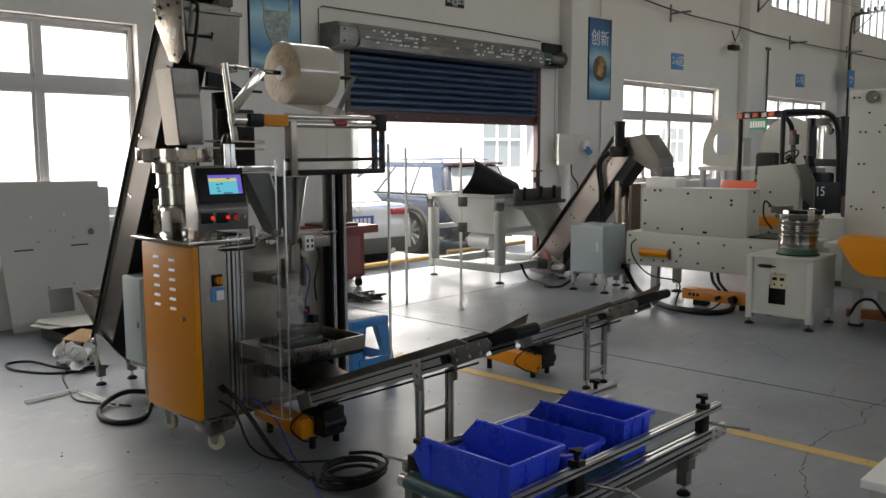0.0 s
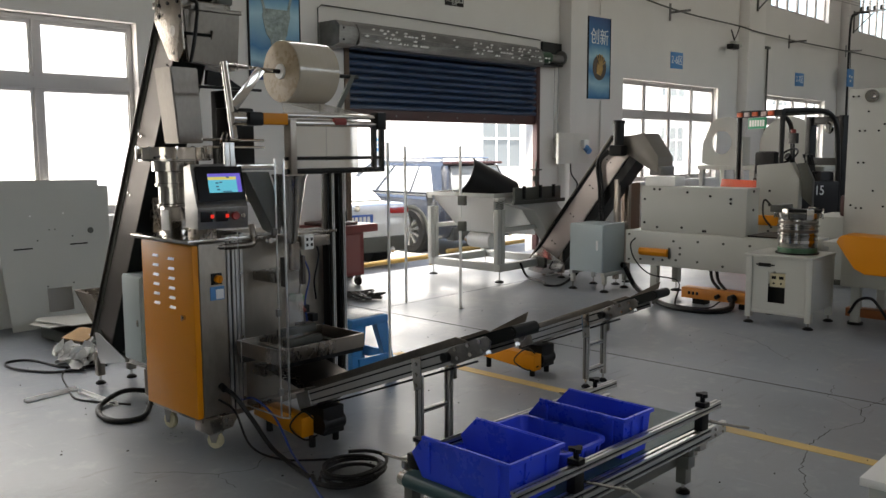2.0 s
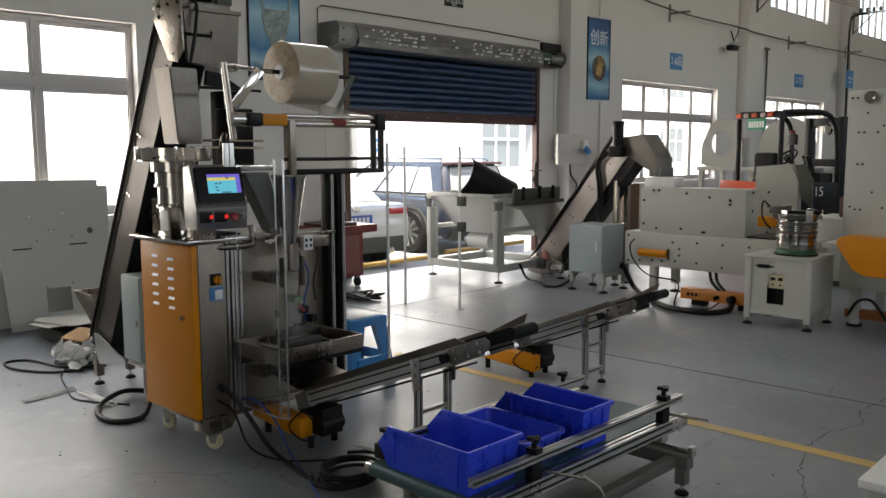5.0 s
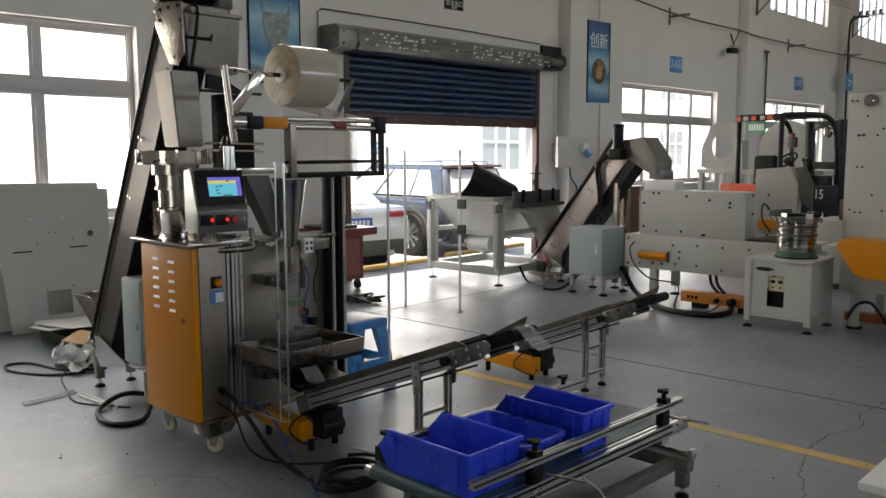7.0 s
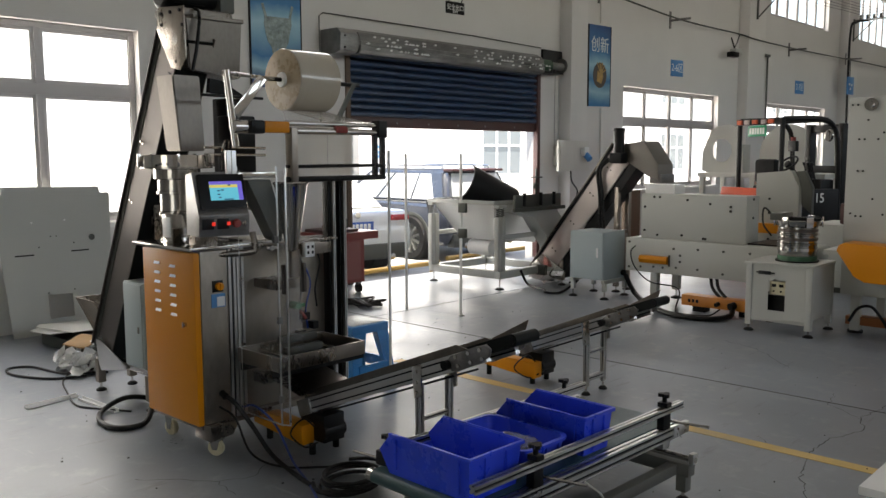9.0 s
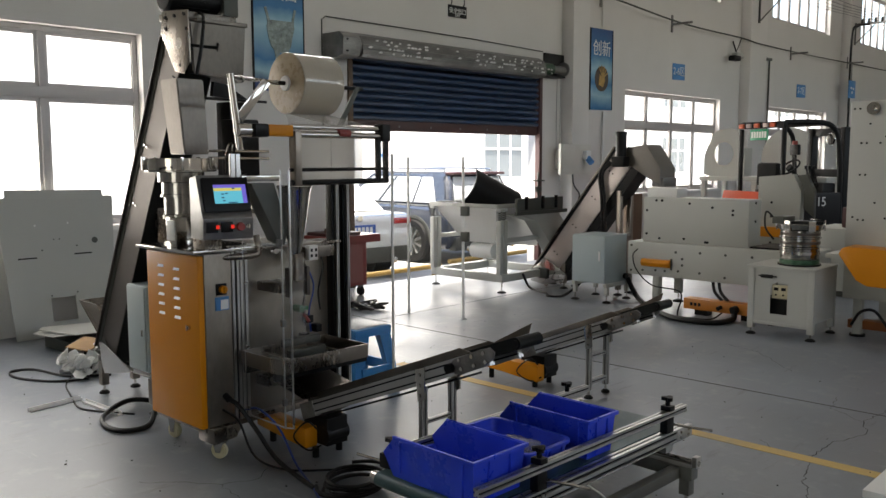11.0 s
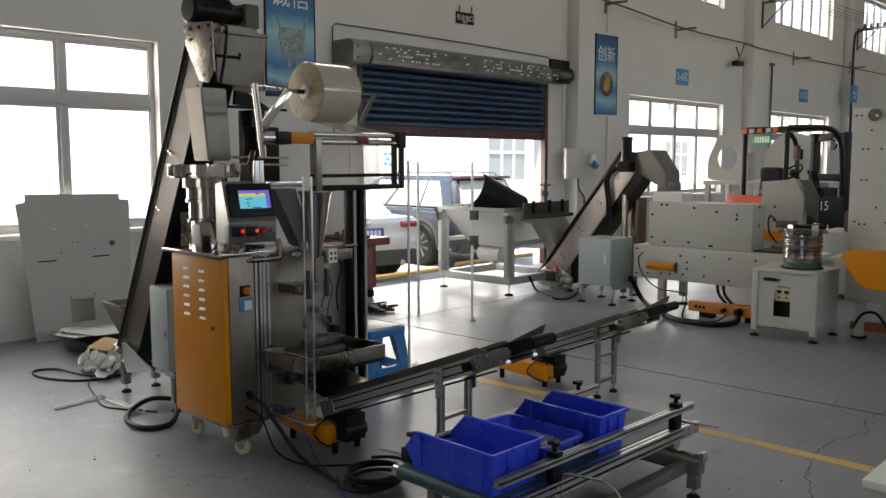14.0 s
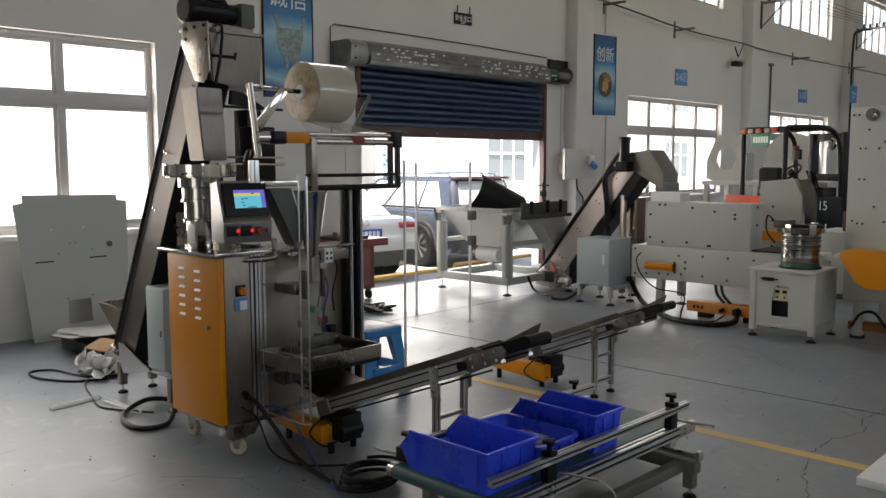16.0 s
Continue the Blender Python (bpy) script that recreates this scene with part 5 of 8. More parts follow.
    for y in (y0 - 0.05, y0 + 0.33):
        bm = B(); cyl(bm, (x0 - 0.01, y, 0.0), (x0 - 0.01, y, 0.056 if y < y0 else 0.10), 0.018, 12); part("rubber_foot", bm, RUBBER, r)
        bm = B(); cyl(bm, (x0 + W - 0.05, y0 - 0.05, 0.0), (x0 + W - 0.05, y0 - 0.05, 0.056), 0.018, 12); part("rubber_foot", bm, RUBBER, r)
    return r


take_off(2.985, 3.27, 0.25, 1.97, 0.755, 2.43, "inclined aluminium take-off conveyor with black belt, under the packing machine", 1)
take_off(4.77, 3.13, 0.25, 2.27, 0.60, 2.66, "short inclined aluminium take-off conveyor standing spare on the floor", 0)


# ---- roller door ----
def roller_door():
    r = thing("roller_door", (9.2, 7.7, 0), "half-raised dark blue steel roller door with maroon bottom bar", "roller door")
    r["kind"] = "structure"
    n, z0, z1 = 10, 2.035, 2.90
    h = (z1 - z0) / n
    for i in range(n):
        z = z0 + i * h
        bm = B()
        poly(bm, [(7.652, z + h * 0.02), (7.632, z + h * 0.10), (7.604, z + h * 0.20), (7.590, z + h * 0.42), (7.592, z + h * 0.62), (7.610, z + h * 0.80), (7.640, z + h * 0.90), (7.654, z + h * 1.08), (7.662, z + h * 1.08), (7.646, z + h * 0.86), (7.602, z + h * 0.60), (7.600, z + h * 0.42), (7.642, z + h * 0.12), (7.660, z + h * 0.02)], "x", 7.035, 10.752)
        part("slat", bm, SHUTTER, r)
    bm = B(); box(bm, 7.035, 10.752, 7.618, 7.66, 1.915, 2.046, 0.006); bar = part("bottom_bar", bm, MAROON, r, "maroon bottom bar")
    for x in (7.209, 7.839, 8.419, 8.998, 9.574, 10.246):
        bm = B(); cyl(bm, (x, 7.612, 1.975), (x, 7.62, 1.975), 0.012, 8); part("bolt", bm, GALV, bar)
    for x in (6.967, 10.762):
        bm = B(); box(bm, x, x + 0.07, 7.575, 7.66, 0.0, 2.85, 0.004); part("guide_rail", bm, MAROON if x > 9 else WOOD, r, "rusty brown guide rail")
    # drum casing over the opening: a folded sheet with ridges, end bracket and motor plate
    prof = [(7.598, 2.80), (7.40, 2.735), (7.27, 2.745), (7.235, 2.775), (7.228, 2.83), (7.240, 2.838), (7.232, 2.88), (7.244, 2.888), (7.25, 2.93), (7.285, 2.985), (7.30, 2.983), (7.37, 3.025), (7.385, 3.02), (7.598, 3.03)]
    bm = B(); poly(bm, prof, "x", 6.90, 10.46); part("drum_casing", bm, GALV, r, "galvanised drum casing with peeling wrap")
    bm = B(); poly(bm, [(7.598, 2.74), (7.36, 2.72), (7.24, 2.75), (7.23, 2.95), (7.30, 3.01), (7.598, 3.01)], "x", 6.60, 6.86, 0.012); ce = part("casing_end", bm, GALV, r, "dull grey casing end bracket")
    bm = B(); lathe(bm, [(0.02, 0), (0.135, 0), (0.14, 0.01), (0.14, 0.03), (0.02, 0.03), (0.02, 0)], seg=28, m=Matrix.Translation((6.862, 7.38, 2.87)) @ Matrix.Rotation(radians(90), 4, "Y")); part("drum_flange", bm, GALV, r)
    for z in (2.79, 2.92):
        bm = B(); cyl(bm, (6.66, 7.222, z), (6.66, 7.236, z), 0.012, 8); part("bolt", bm, BLACK, ce)
    bm = B(); box(bm, 10.86, 11.70, 7.555, 7.598, 2.82, 3.16, 0.003); mp_ = part("motor_plate", bm, BLACK, r)
    for x, z in ((11.62, 2.88), (11.62, 3.10), (11.40, 3.12), (11.2, 2.86)):
        bm = B(); cyl(bm, (x, 7.545, z), (x, 7.556, z), 0.014, 8); part("bolt", bm, GALV, mp_)
    bm = B(); cyl(bm, (10.47, 7.42, 2.90), (10.82, 7.42, 2.90), 0.085, 18); part("door_motor", bm, mat("dark_green_enamel", (0.02, 0.06, 0.03), 0.4), r, "dark green door motor")
    bm = B(); cyl(bm, (10.82, 7.42, 2.90), (11.15, 7.42, 2.90), 0.06, 16); part("gear_case", bm, GALV, r)
    bm = B(); lathe(bm, [(0.02, 0), (0.11, 0), (0.11, 0.02), (0.02, 0.02), (0.02, 0)], seg=24, m=Matrix.Translation((11.16, 7.44, 2.92)) @ Matrix.Rotation(radians(90), 4, "Y")); part("chain_wheel", bm, GALV, r)
    bm = B(); box(bm, 10.50, 11.10, 7.35, 7.55, 2.78, 2.805, 0.004); part("motor_shelf", bm, BLACK, r)
    for x in (11.10, 11.20):
        bm = B(); tube(bm, [(x, 7.5, 2.85), (x, 7.51, 2.2), (x + 0.01, 7.51, 1.62), (x + 0.03, 7.52, 1.56)], 0.004, 6); part("pull_chain", bm, GALV, r)
    rnd = random.Random(5)
    for k in range(90):
        x = rnd.choice([7.1 + rnd.random() * 0.9, 8.9 + rnd.random() * 1.0, 9.9 + rnd.random() * 0.7, 7.0 + rnd.random() * 3.6])
        y, z = rnd.choice([(7.240, 2.86), (7.236, 2.81), (7.256, 2.91), (7.262, 2.945)])
        bm = B(); s = 0.012 + 0.03 * rnd.random()
        poly(bm, [(x - s, z - 0.006), (x + s * 0.4, z - 0.012), (x + s, z + 0.004), (x + 0.1 * s, z + 0.014)], "y", y - 0.014, y - 0.002)
        part("wrap_scrap", bm, WHITE, r)


roller_door()
bm = B(); tube(bm, [(6.80, 7.56, 1.6), (6.80, 7.56, 3.12), (6.86, 7.56, 3.16), (8.4, 7.56, 3.13), (9.6, 7.56, 3.10), (11.2, 7.56, 3.04)], 0.008, 6, 1)
single("conduit", bm, DARKGREY, "thin dark conduit run round the roller door casing", "conduit")


# ---- posters, signs and fittings on the wall ----
def poster_material(name, stops):
    m = bpy.data.materials.new(name)
    m.use_nodes = True
    n, l = m.node_tree.nodes, m.node_tree.links
    tc, sep, no = n.new("ShaderNodeTexCoord"), n.new("ShaderNodeSeparateXYZ"), n.new("ShaderNodeTexNoise")
    no.inputs["Scale"].default_value, no.inputs["Detail"].default_value = 2.2, 4
    l.new(tc.outputs["Object"], sep.inputs[0]), l.new(tc.outputs["Object"], no.inputs["Vector"])
    ad = n.new("ShaderNodeMath"); ad.operation = "MULTIPLY_ADD"
    l.new(no.outputs[0], ad.inputs[0]); ad.inputs[1].default_value = 0.35
    l.new(sep.outputs["Z"], ad.inputs[2])
    mr = n.new("ShaderNodeMapRange"); mr.inputs["From Max"].default_value = 1.6
    l.new(ad.outputs[0], mr.inputs[0])
    cr = n.new("ShaderNodeValToRGB")
    for i, (p, c) in enumerate(stops):
        e = cr.color_ramp.elements[i] if i < 2 else cr.color_ramp.elements.new(p)
        e.position, e.color = p, (*c, 1)
    l.new(mr.outputs[0], cr.inputs[0]), l.new(cr.outputs[0], n["Principled BSDF"].inputs["Base Color"])
    n["Principled BSDF"].inputs["Roughness"].default_value = 0.45
    return m


DEEP, MID, PALE = (0.012, 0.035, 0.14), (0.03, 0.17, 0.36), (0.30, 0.50, 0.58)


def poster(x0, x1, z0, z1, text, stops, label):
    r = thing("poster", ((x0 + x1) / 2, 7.585, z0), label, "poster", "blue posters on the wall")
    bm = B(); box(bm, x0, x1, 7.578, 7.596, z0, z1, 0.003)
    part("panel", bm, poster_material("poster_print", stops), r)
    for q in ((x0 - 0.012, x0 - 0.001, z0, z1), (x1 + 0.001, x1 + 0.012, z0, z1)):
        bm = B(); box(bm, q[0], q[1], 7.572, 7.598, q[2], q[3])
        part("edge_trim", bm, BLACK, r)
    m = Matrix.Translation(((x0 + x1) / 2, 7.576, z1 - 0.34)) @ Matrix.Rotation(radians(90), 4, "X")
    letters("lettering", text, 0.27, m, WHITE, r, "white brush-style characters")
    return r


P1 = poster(5.86, 6.54, 2.28, 3.72, "诚信", [(0.0, DEEP), (0.14, DEEP), (0.22, PALE), (0.32, MID), (0.55, PALE), (0.68, MID), (1.0, DEEP)], "tall blue poster with an ornate bronze vessel, white characters")
POT = mat("printed_bronze", (0.22, 0.27, 0.26), 0.5, var=0.6, scale=22, fine=60)
bm = B()
poly(bm, [(6.06, 3.05), (6.38, 3.05), (6.41, 2.98), (6.38, 2.88), (6.36, 2.78), (6.31, 2.70), (6.30, 2.62), (6.27, 2.62), (6.24, 2.70), (6.20, 2.70), (6.18, 2.60), (6.15, 2.60), (6.13, 2.72), (6.08, 2.78), (6.05, 2.88), (6.03, 2.98)], "y", 7.570, 7.577)
poly(bm, [(6.00, 3.18), (6.03, 3.19), (6.07, 3.06), (6.06, 2.99), (6.04, 3.00), (6.04, 3.06)], "y", 7.5705, 7.5765)
poly(bm, [(6.44, 3.18), (6.41, 3.19), (6.375, 3.06), (6.39, 2.99), (6.405, 3.00), (6.405, 3.06)], "y", 7.5705, 7.5765)
part("printed_vessel", bm, POT, P1)
P2 = poster(12.60, 13.28, 2.18, 3.53, "创新", [(0.0, DEEP), (0.12, MID), (0.25, PALE), (0.38, MID), (0.52, PALE), (0.66, MID), (1.0, DEEP)], "tall blue poster with a gold medallion, white characters")
bm = B(); cyl(bm, (12.94, 7.571, 2.70), (12.94, 7.577, 2.70), 0.21, 40); med = part("printed_medallion", bm, mat("printed_dark_brown", (0.07, 0.05, 0.035), 0.5, var=0.4, scale=12), P2)
bm = B()
poly(bm, [(12.84, 2.60), (12.98, 2.56), (13.04, 2.68), (13.0, 2.80), (12.92, 2.74), (12.86, 2.78)], "y", 7.566, 7.570)
for k in range(5):
    a = radians(25 + k * 22)
    poly(bm, [(12.94, 2.72), (12.97, 2.71), (12.94 + 0.22 * math.cos(a), 2.72 + 0.20 * math.sin(a)), (12.92 + 0.22 * math.cos(a), 2.73 + 0.20 * math.sin(a))], "y", 7.5655, 7.5695)
part("printed_gold_figure", bm, mat("printed_gold", (0.45, 0.27, 0.08), 0.4, var=0.4, scale=18), med)


def wall_sign(x0, x1, z0, z1, text, size, material, label, y=7.6):
    r = thing("wall_sign", ((x0 + x1) / 2, y - 0.01, z0), label, "sign", "small blue area signs")
    bm = B(); box(bm, x0, x1, y - 0.014, y - 0.004, z0, z1, 0.002); part("plate", bm, material, r)
    if text:
        letters("lettering", text, size, Matrix.Translation(((x0 + x1) / 2, y - 0.0165, (z0 + z1) / 2)) @ Matrix.Rotation(radians(90), 4, "X"), WHITE, r)
    return r


wall_sign(15.52, 16.02, 2.80, 3.11, "2-6区", 0.19, SIGNBLUE, "small blue sign with white area number")
s_ = wall_sign(22.1, 22.7, 2.64, 2.96, "2-7区", 0.2, SIGNBLUE, "small blue sign with white area number")
s_ = wall_sign(9.04, 9.42, 3.37, 3.53, "安全出口", 0.085, BLACK, "black exit sign with pale characters")
letters("lettering", "EXIT", 0.05, Matrix.Translation((9.23, 7.583, 3.395)) @ Matrix.Rotation(radians(90), 4, "X"), PAPER, s_)
for x in (9.10, 9.36):
    bm = B(); tube(bm, [(x, 7.59, 3.53), (x, 7.575, 3.57), (x + 0.01, 7.585, 3.62)], 0.008, 6); part("sign_hook", bm, BLACK, s_)
r_ = thing("hanging_sign", (25.3, 7.30, 2.7), "blue sign hung out from the pilaster, unreadable white marks", "sign")
bm = B(); box(bm, 25.0, 25.5, 7.22, 7.26, 2.68, 3.15, 0.004); part("plate", bm, SIGNBLUE, r_)
for u, v in ((25.12, 2.95), (25.3, 2.93), (25.2, 2.83)):
    bm = B(); box(bm, u - 0.05, u + 0.05, 7.212, 7.218, v - 0.03, v + 0.03)
    part("plain_bar", bm, WHITE, r_)
bm = B(); tube(bm, [(25.2, 7.24, 3.15), (25.2, 7.25, 3.62)], 0.01, 6, 1), box(bm, 25.18, 25.22, 7.24, 7.38, 3.62, 3.66); part("hanger", bm, BLACK, r_)

r_ = thing("wall_box", (11.4, 7.3, 1.32), "cream metal wall box with a blue socket on its door", "wall box")
CREAMPAINT = mat("cream_enamel", (0.56, 0.545, 0.50), 0.45, var=0.07, scale=3)
bm = B(); box(bm, 10.98, 11.81, 7.330, 7.379, 1.32, 1.79, 0.008); wb = part("body", bm, CREAMPAINT, r_)
bm = B(); box(bm, 11.01, 11.36, 7.322, 7.329, 1.345, 1.765, 0.003); part("door", bm, CREAMPAINT, wb)
bm = B(); box(bm, 11.20, 11.58, 7.38, 7.599, 1.40, 1.70); part("mounting", bm, CREAMPAINT, r_)
bm = B(); box(bm, 11.56, 11.70, 7.25, 7.329, 1.55, 1.69, 0.02); part("socket", bm, WHITE, r_)
bm = B(); cyl(bm, (11.63, 7.27, 1.57), (11.61, 7.19, 1.50), 0.05, 16); part("plug", bm, SIGNBLUE, r_)
bm = B(); tube(bm, [(11.30, 7.33, 1.32), (11.33, 7.33, 1.16), (11.50, 7.34, 1.02), (11.52, 7.36, 0.92)], 0.012, 8); part("cable", bm, CABLE, r_)
bm = B(); tube(bm, [(11.88, 7.57, 1.66), (11.88, 7.57, 3.0), (11.88, 7.57, 7.1)], 0.022, 10, 1)
single("pipe", bm, WALL, "painted conduit pipe rising up the wall", "pipe")
bm = B(); tube(bm, [(12.94, 7.575, 3.57), (12.94, 7.575, 7.1)], 0.012, 8, 1)
single("pipe", bm, WALL, "thin painted pipe above the poster", "pipe")
bm = B(); tube(bm, [(13.0, 7.575, 0.1), (13.0, 7.575, 2.15)], 0.016, 8, 1)
single("pipe", bm, WALL, "thin painted pipe below the poster", "pipe")


# cable run on brackets, high on the wall
bm = B()
pts = [(6.0, 7.5, 4.35), (9.5, 7.5, 4.2), (12.6, 7.42, 4.05), (15.5, 7.42, 3.84), (18.2, 7.42, 3.78), (19.0, 7.32, 3.70), (21.6, 7.42, 3.68), (25.0, 7.36, 3.64), (28.0, 7.3, 3.60), (34, 7.4, 3.55)]
tube(bm, pts, 0.016, 8, 4)
single("cable_run", bm, DARKGREY, "dark cable strung along the wall on brackets", "cable")
for x, z, y in ((15.45, 3.84, 7.6), (21.6, 3.68, 7.6), (25.2, 3.64, 7.38), (12.9, 4.05, 7.6)):
    r_ = thing("wall_bracket", (x, y, z), "small galvanised steel cable bracket on the wall", "bracket", "cable brackets")
    bm = B(); box(bm, x - 0.03, x + 0.03, y - 0.02, y, z - 0.16, z + 0.16, 0.003); part("back_plate", bm, GALV, r_)
    bm = B(); box(bm, x - 0.02, x + 0.02, y - 0.42, y - 0.021, z - 0.03, z + 0.01, 0.003); part("arm", bm, GALV, r_)
for x in (19.05, 25.75):
    r_ = thing("insulator_bracket", (x, 7.38, 4.75), "steel bracket with insulators carrying bare wires", "bracket", "insulator brackets")
    bm = B(); box(bm, x - 0.03, x + 0.03, 7.35, 7.379, 4.15, 4.75, 0.003); part("back_plate", bm, DARKGREY, r_)
    bm = B(); box(bm, x - 0.025, x + 0.025, 6.45, 7.349, 4.68, 4.73, 0.003); part("arm", bm, GALV, r_)
    bm = B(); cyl(bm, (x, 7.34, 4.2), (x, 6.85, 4.68), 0.018, 8); part("brace", bm, GALV, r_)
    for k in range(5):
        bm = B(); lathe(bm, [(0, 0), (0.03, 0), (0.045, 0.03), (0.025, 0.05), (0.04, 0.08), (0.02, 0.11), (0, 0.11)], (x, 6.52 + 0.17 * k, 4.731), 14); part("insulator", bm, DARKGREY, r_)
for k in range(5):
    bm = B(); y = 6.52 + 0.17 * k
    tube(bm, [(9.0, y, 4.87), (14.0, y, 4.82), (19.05, y, 4.85), (22.4, y, 4.80), (25.75, y, 4.85), (32.0, y, 4.82)], 0.006, 6, 3)
    single("overhead_wire", bm, DARKGREY, "bare overhead wire on insulators", "wire", "overhead wires")
bm = B(); tube(bm, [(25.25, 7.3, 0.6), (25.25, 7.3, 2.0), (25.25, 7.3, 4.3), (25.4, 7.2, 4.62), (25.75, 7.0, 4.68)], 0.03, 8)
single("conduit", bm, CABLE, "thick black cable rising up the pilaster", "cable")
for x in (19.75, 20.2):
    bm = B(); tube(bm, [(x, 7.56, 0.6), (x, 7.56, 3.42)], 0.02, 8, 1)
    single("pipe", bm, DARKGREY, "dark vertical conduit on the wall", "pipe")
bm = B(); box(bm, 19.7, 20.3, 7.53, 7.599, 3.42, 3.48, 0.004)
single("pipe_clip", bm, DARKGREY, "dark steel clip rail over two conduits", "clip rail")
r_ = thing("security_camera", (18.0, 7.5, 3.2), "small black and white cameras hung from a wall cable", "camera")
bm = B(); box(bm, 17.72, 18.05, 7.32, 7.46, 3.27, 3.38, 0.02); part("camera_body", bm, BLACK, r_)
bm = B(); box(bm, 17.95, 18.3, 7.36, 7.50, 3.34, 3.46, 0.03); part("camera_body", bm, GREY, r_)
bm = B(); cyl(bm, (18.1, 7.45, 3.46), (18.25, 7.598, 3.72), 0.015, 8); part("arm", bm, BLACK, r_)
bm = B(); tube(bm, [(17.95, 7.42, 3.42), (18.2, 7.45, 3.6), (18.3, 7.44, 3.77)], 0.010, 6); part("lead", bm, CABLE, r_)


# ---- leaning steel panels by the window ----
def leaning_panel():
    r = thing("leaning_metal_sheet", (3.5, 7.35, 0), "large grey sheet-metal panel with cut-outs leaning under the window", "metal panel")
    tilt = math.atan2(0.20, 1.28)
    m = Matrix.Translation((3.03, 7.37, 0.012)) @ Matrix.Rotation(-tilt, 4, "X")
    bm = B()
    # sheet as strips round the square cut-out
    for q in (([(0.055, 0.0), (0.38, 0.0), (0.38, 1.305), (0.085, 1.31), (0.085, 1.245), (0.0, 1.225)]), ([(0.60, 0.0), (0.86, 0.0), (0.99, 0.60), (1.04, 1.18), (1.04, 1.235), (0.95, 1.24), (0.95, 1.295), (0.60, 1.30)]), ([(0.38, 0.0), (0.60, 0.0), (0.60, 0.13), (0.38, 0.13)]), ([(0.38, 0.34), (0.60, 0.34), (0.60, 1.30), (0.38, 1.305)])):
        poly(bm, q, "y", 0, 0.004, m=m)
    bmesh.ops.remove_doubles(bm, verts=bm.verts, dist=0.0002)
    part("sheet", bm, GREY, r)
    for u, w in ((0.14, 0.70), (0.63, 0.71)):
        bm = B(); box(bm, u, u + 0.16, -0.0035, -0.0005, w, w + 0.012, m=m)
        part("slot", bm, SLOT, r)
    for u, w, rad in ((0.83, 0.83, 0.028), (0.31, 0.99, 0.008), (0.60, 1.0, 0.008), (0.35, 0.77, 0.007), (0.66, 0.79, 0.007), (0.39, 0.36, 0.007), (0.62, 0.37, 0.007), (0.46, 0.86, 0.006), (0.51, 0.86, 0.006)):
        bm = B(); cyl(bm, m @ Vector((u, 0.0, w)), m @ Vector((u, -0.0035, w)), rad, 14); part("punched_hole", bm, DARKGREY if rad > 0.02 or w < 0.9 else WHITE, r)
    return r


leaning_panel()
for q, m_, lab in (((3.12, 3.75, 6.35, 7.2), pose(0, 0, 0.16, -4, 3, 2), "pale sheet-metal offcut lying on scrap under the window"), ((3.05, 3.6, 6.5, 7.15), pose(0, 0, 0.145, -5, 2, -3), "grey sheet-metal offcut lying on scrap")):
    bm = B(); cx, cy = (q[0] + q[1]) / 2, (q[2] + q[3]) / 2
    poly(bm, [(q[0] - cx, q[2] - cy), (q[1] - cx, q[2] - cy + 0.06), (q[1] - cx, q[3] - cy), (q[0] - cx + 0.12, q[3] - cy), (q[0] - cx, q[3] - cy - 0.2)], "z", 0, 0.004)
    ob = single("sheet_offcut", bm, GREY, lab, "metal sheet")
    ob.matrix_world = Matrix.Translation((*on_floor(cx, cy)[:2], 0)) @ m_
bm = B(); box(bm, 3.2, 3.7, 6.5, 7.1, 0, 0.10, 0.01)
single("scrap_box", bm, DARKGREY, "low dark scrap box under the sheet offcuts", "box")
bm = B()
rnd = random.Random(3)
for k in range(70):
    x, y = 2.90 + rnd.random() * 0.24, 5.78 + rnd.random() * 0.40
    a, q = rnd.random() * 6.3, 0.6 + rnd.random() * 0.8
    poly(bm, [(-0.05 * q, -0.02), (0.0, -0.035 * q), (0.05 * q, -0.03), (0.06 * q, 0.02), (0.01, 0.045 * q), (-0.03, 0.03)], "z", 0, 0.002, m=Matrix.Translation((x, y, 0.02 + rnd.random() * 0.14 * (1 - abs(y - 5.98) * 2))) @ Euler(((rnd.random() - 0.5) * 2.4, (rnd.random() - 0.5) * 2.4, a)).to_matrix().to_4x4())
single("packing_scrap", bm, mat("scrap_film", (0.72, 0.72, 0.70), 0.25, var=0.2, scale=20), "heap of crumpled clear packing scrap", "scrap", kind="stuff")
bm = B(); box(bm, -0.13, 0.13, -0.09, 0.09, 0, 0.012, 0.003)
ob = single("cardboard_piece", bm, mat("cardboard", (0.36, 0.22, 0.10), 0.8, var=0.15, scale=12), "piece of brown cardboard on the scrap heap", "cardboard")
ob.matrix_world = pose(3.02, 6.07, 0.172, 8, -6, 35)
bm = B(); box(bm, 3.02, 3.4, 5.9, 6.35, 0, 0.04, 0.004), box(bm, 3.08, 3.35, 5.98, 6.3, 0.041, 0.14, 0.01)
single("scrap_box", bm, DARKGREY, "dark low box with scrap on it", "box")
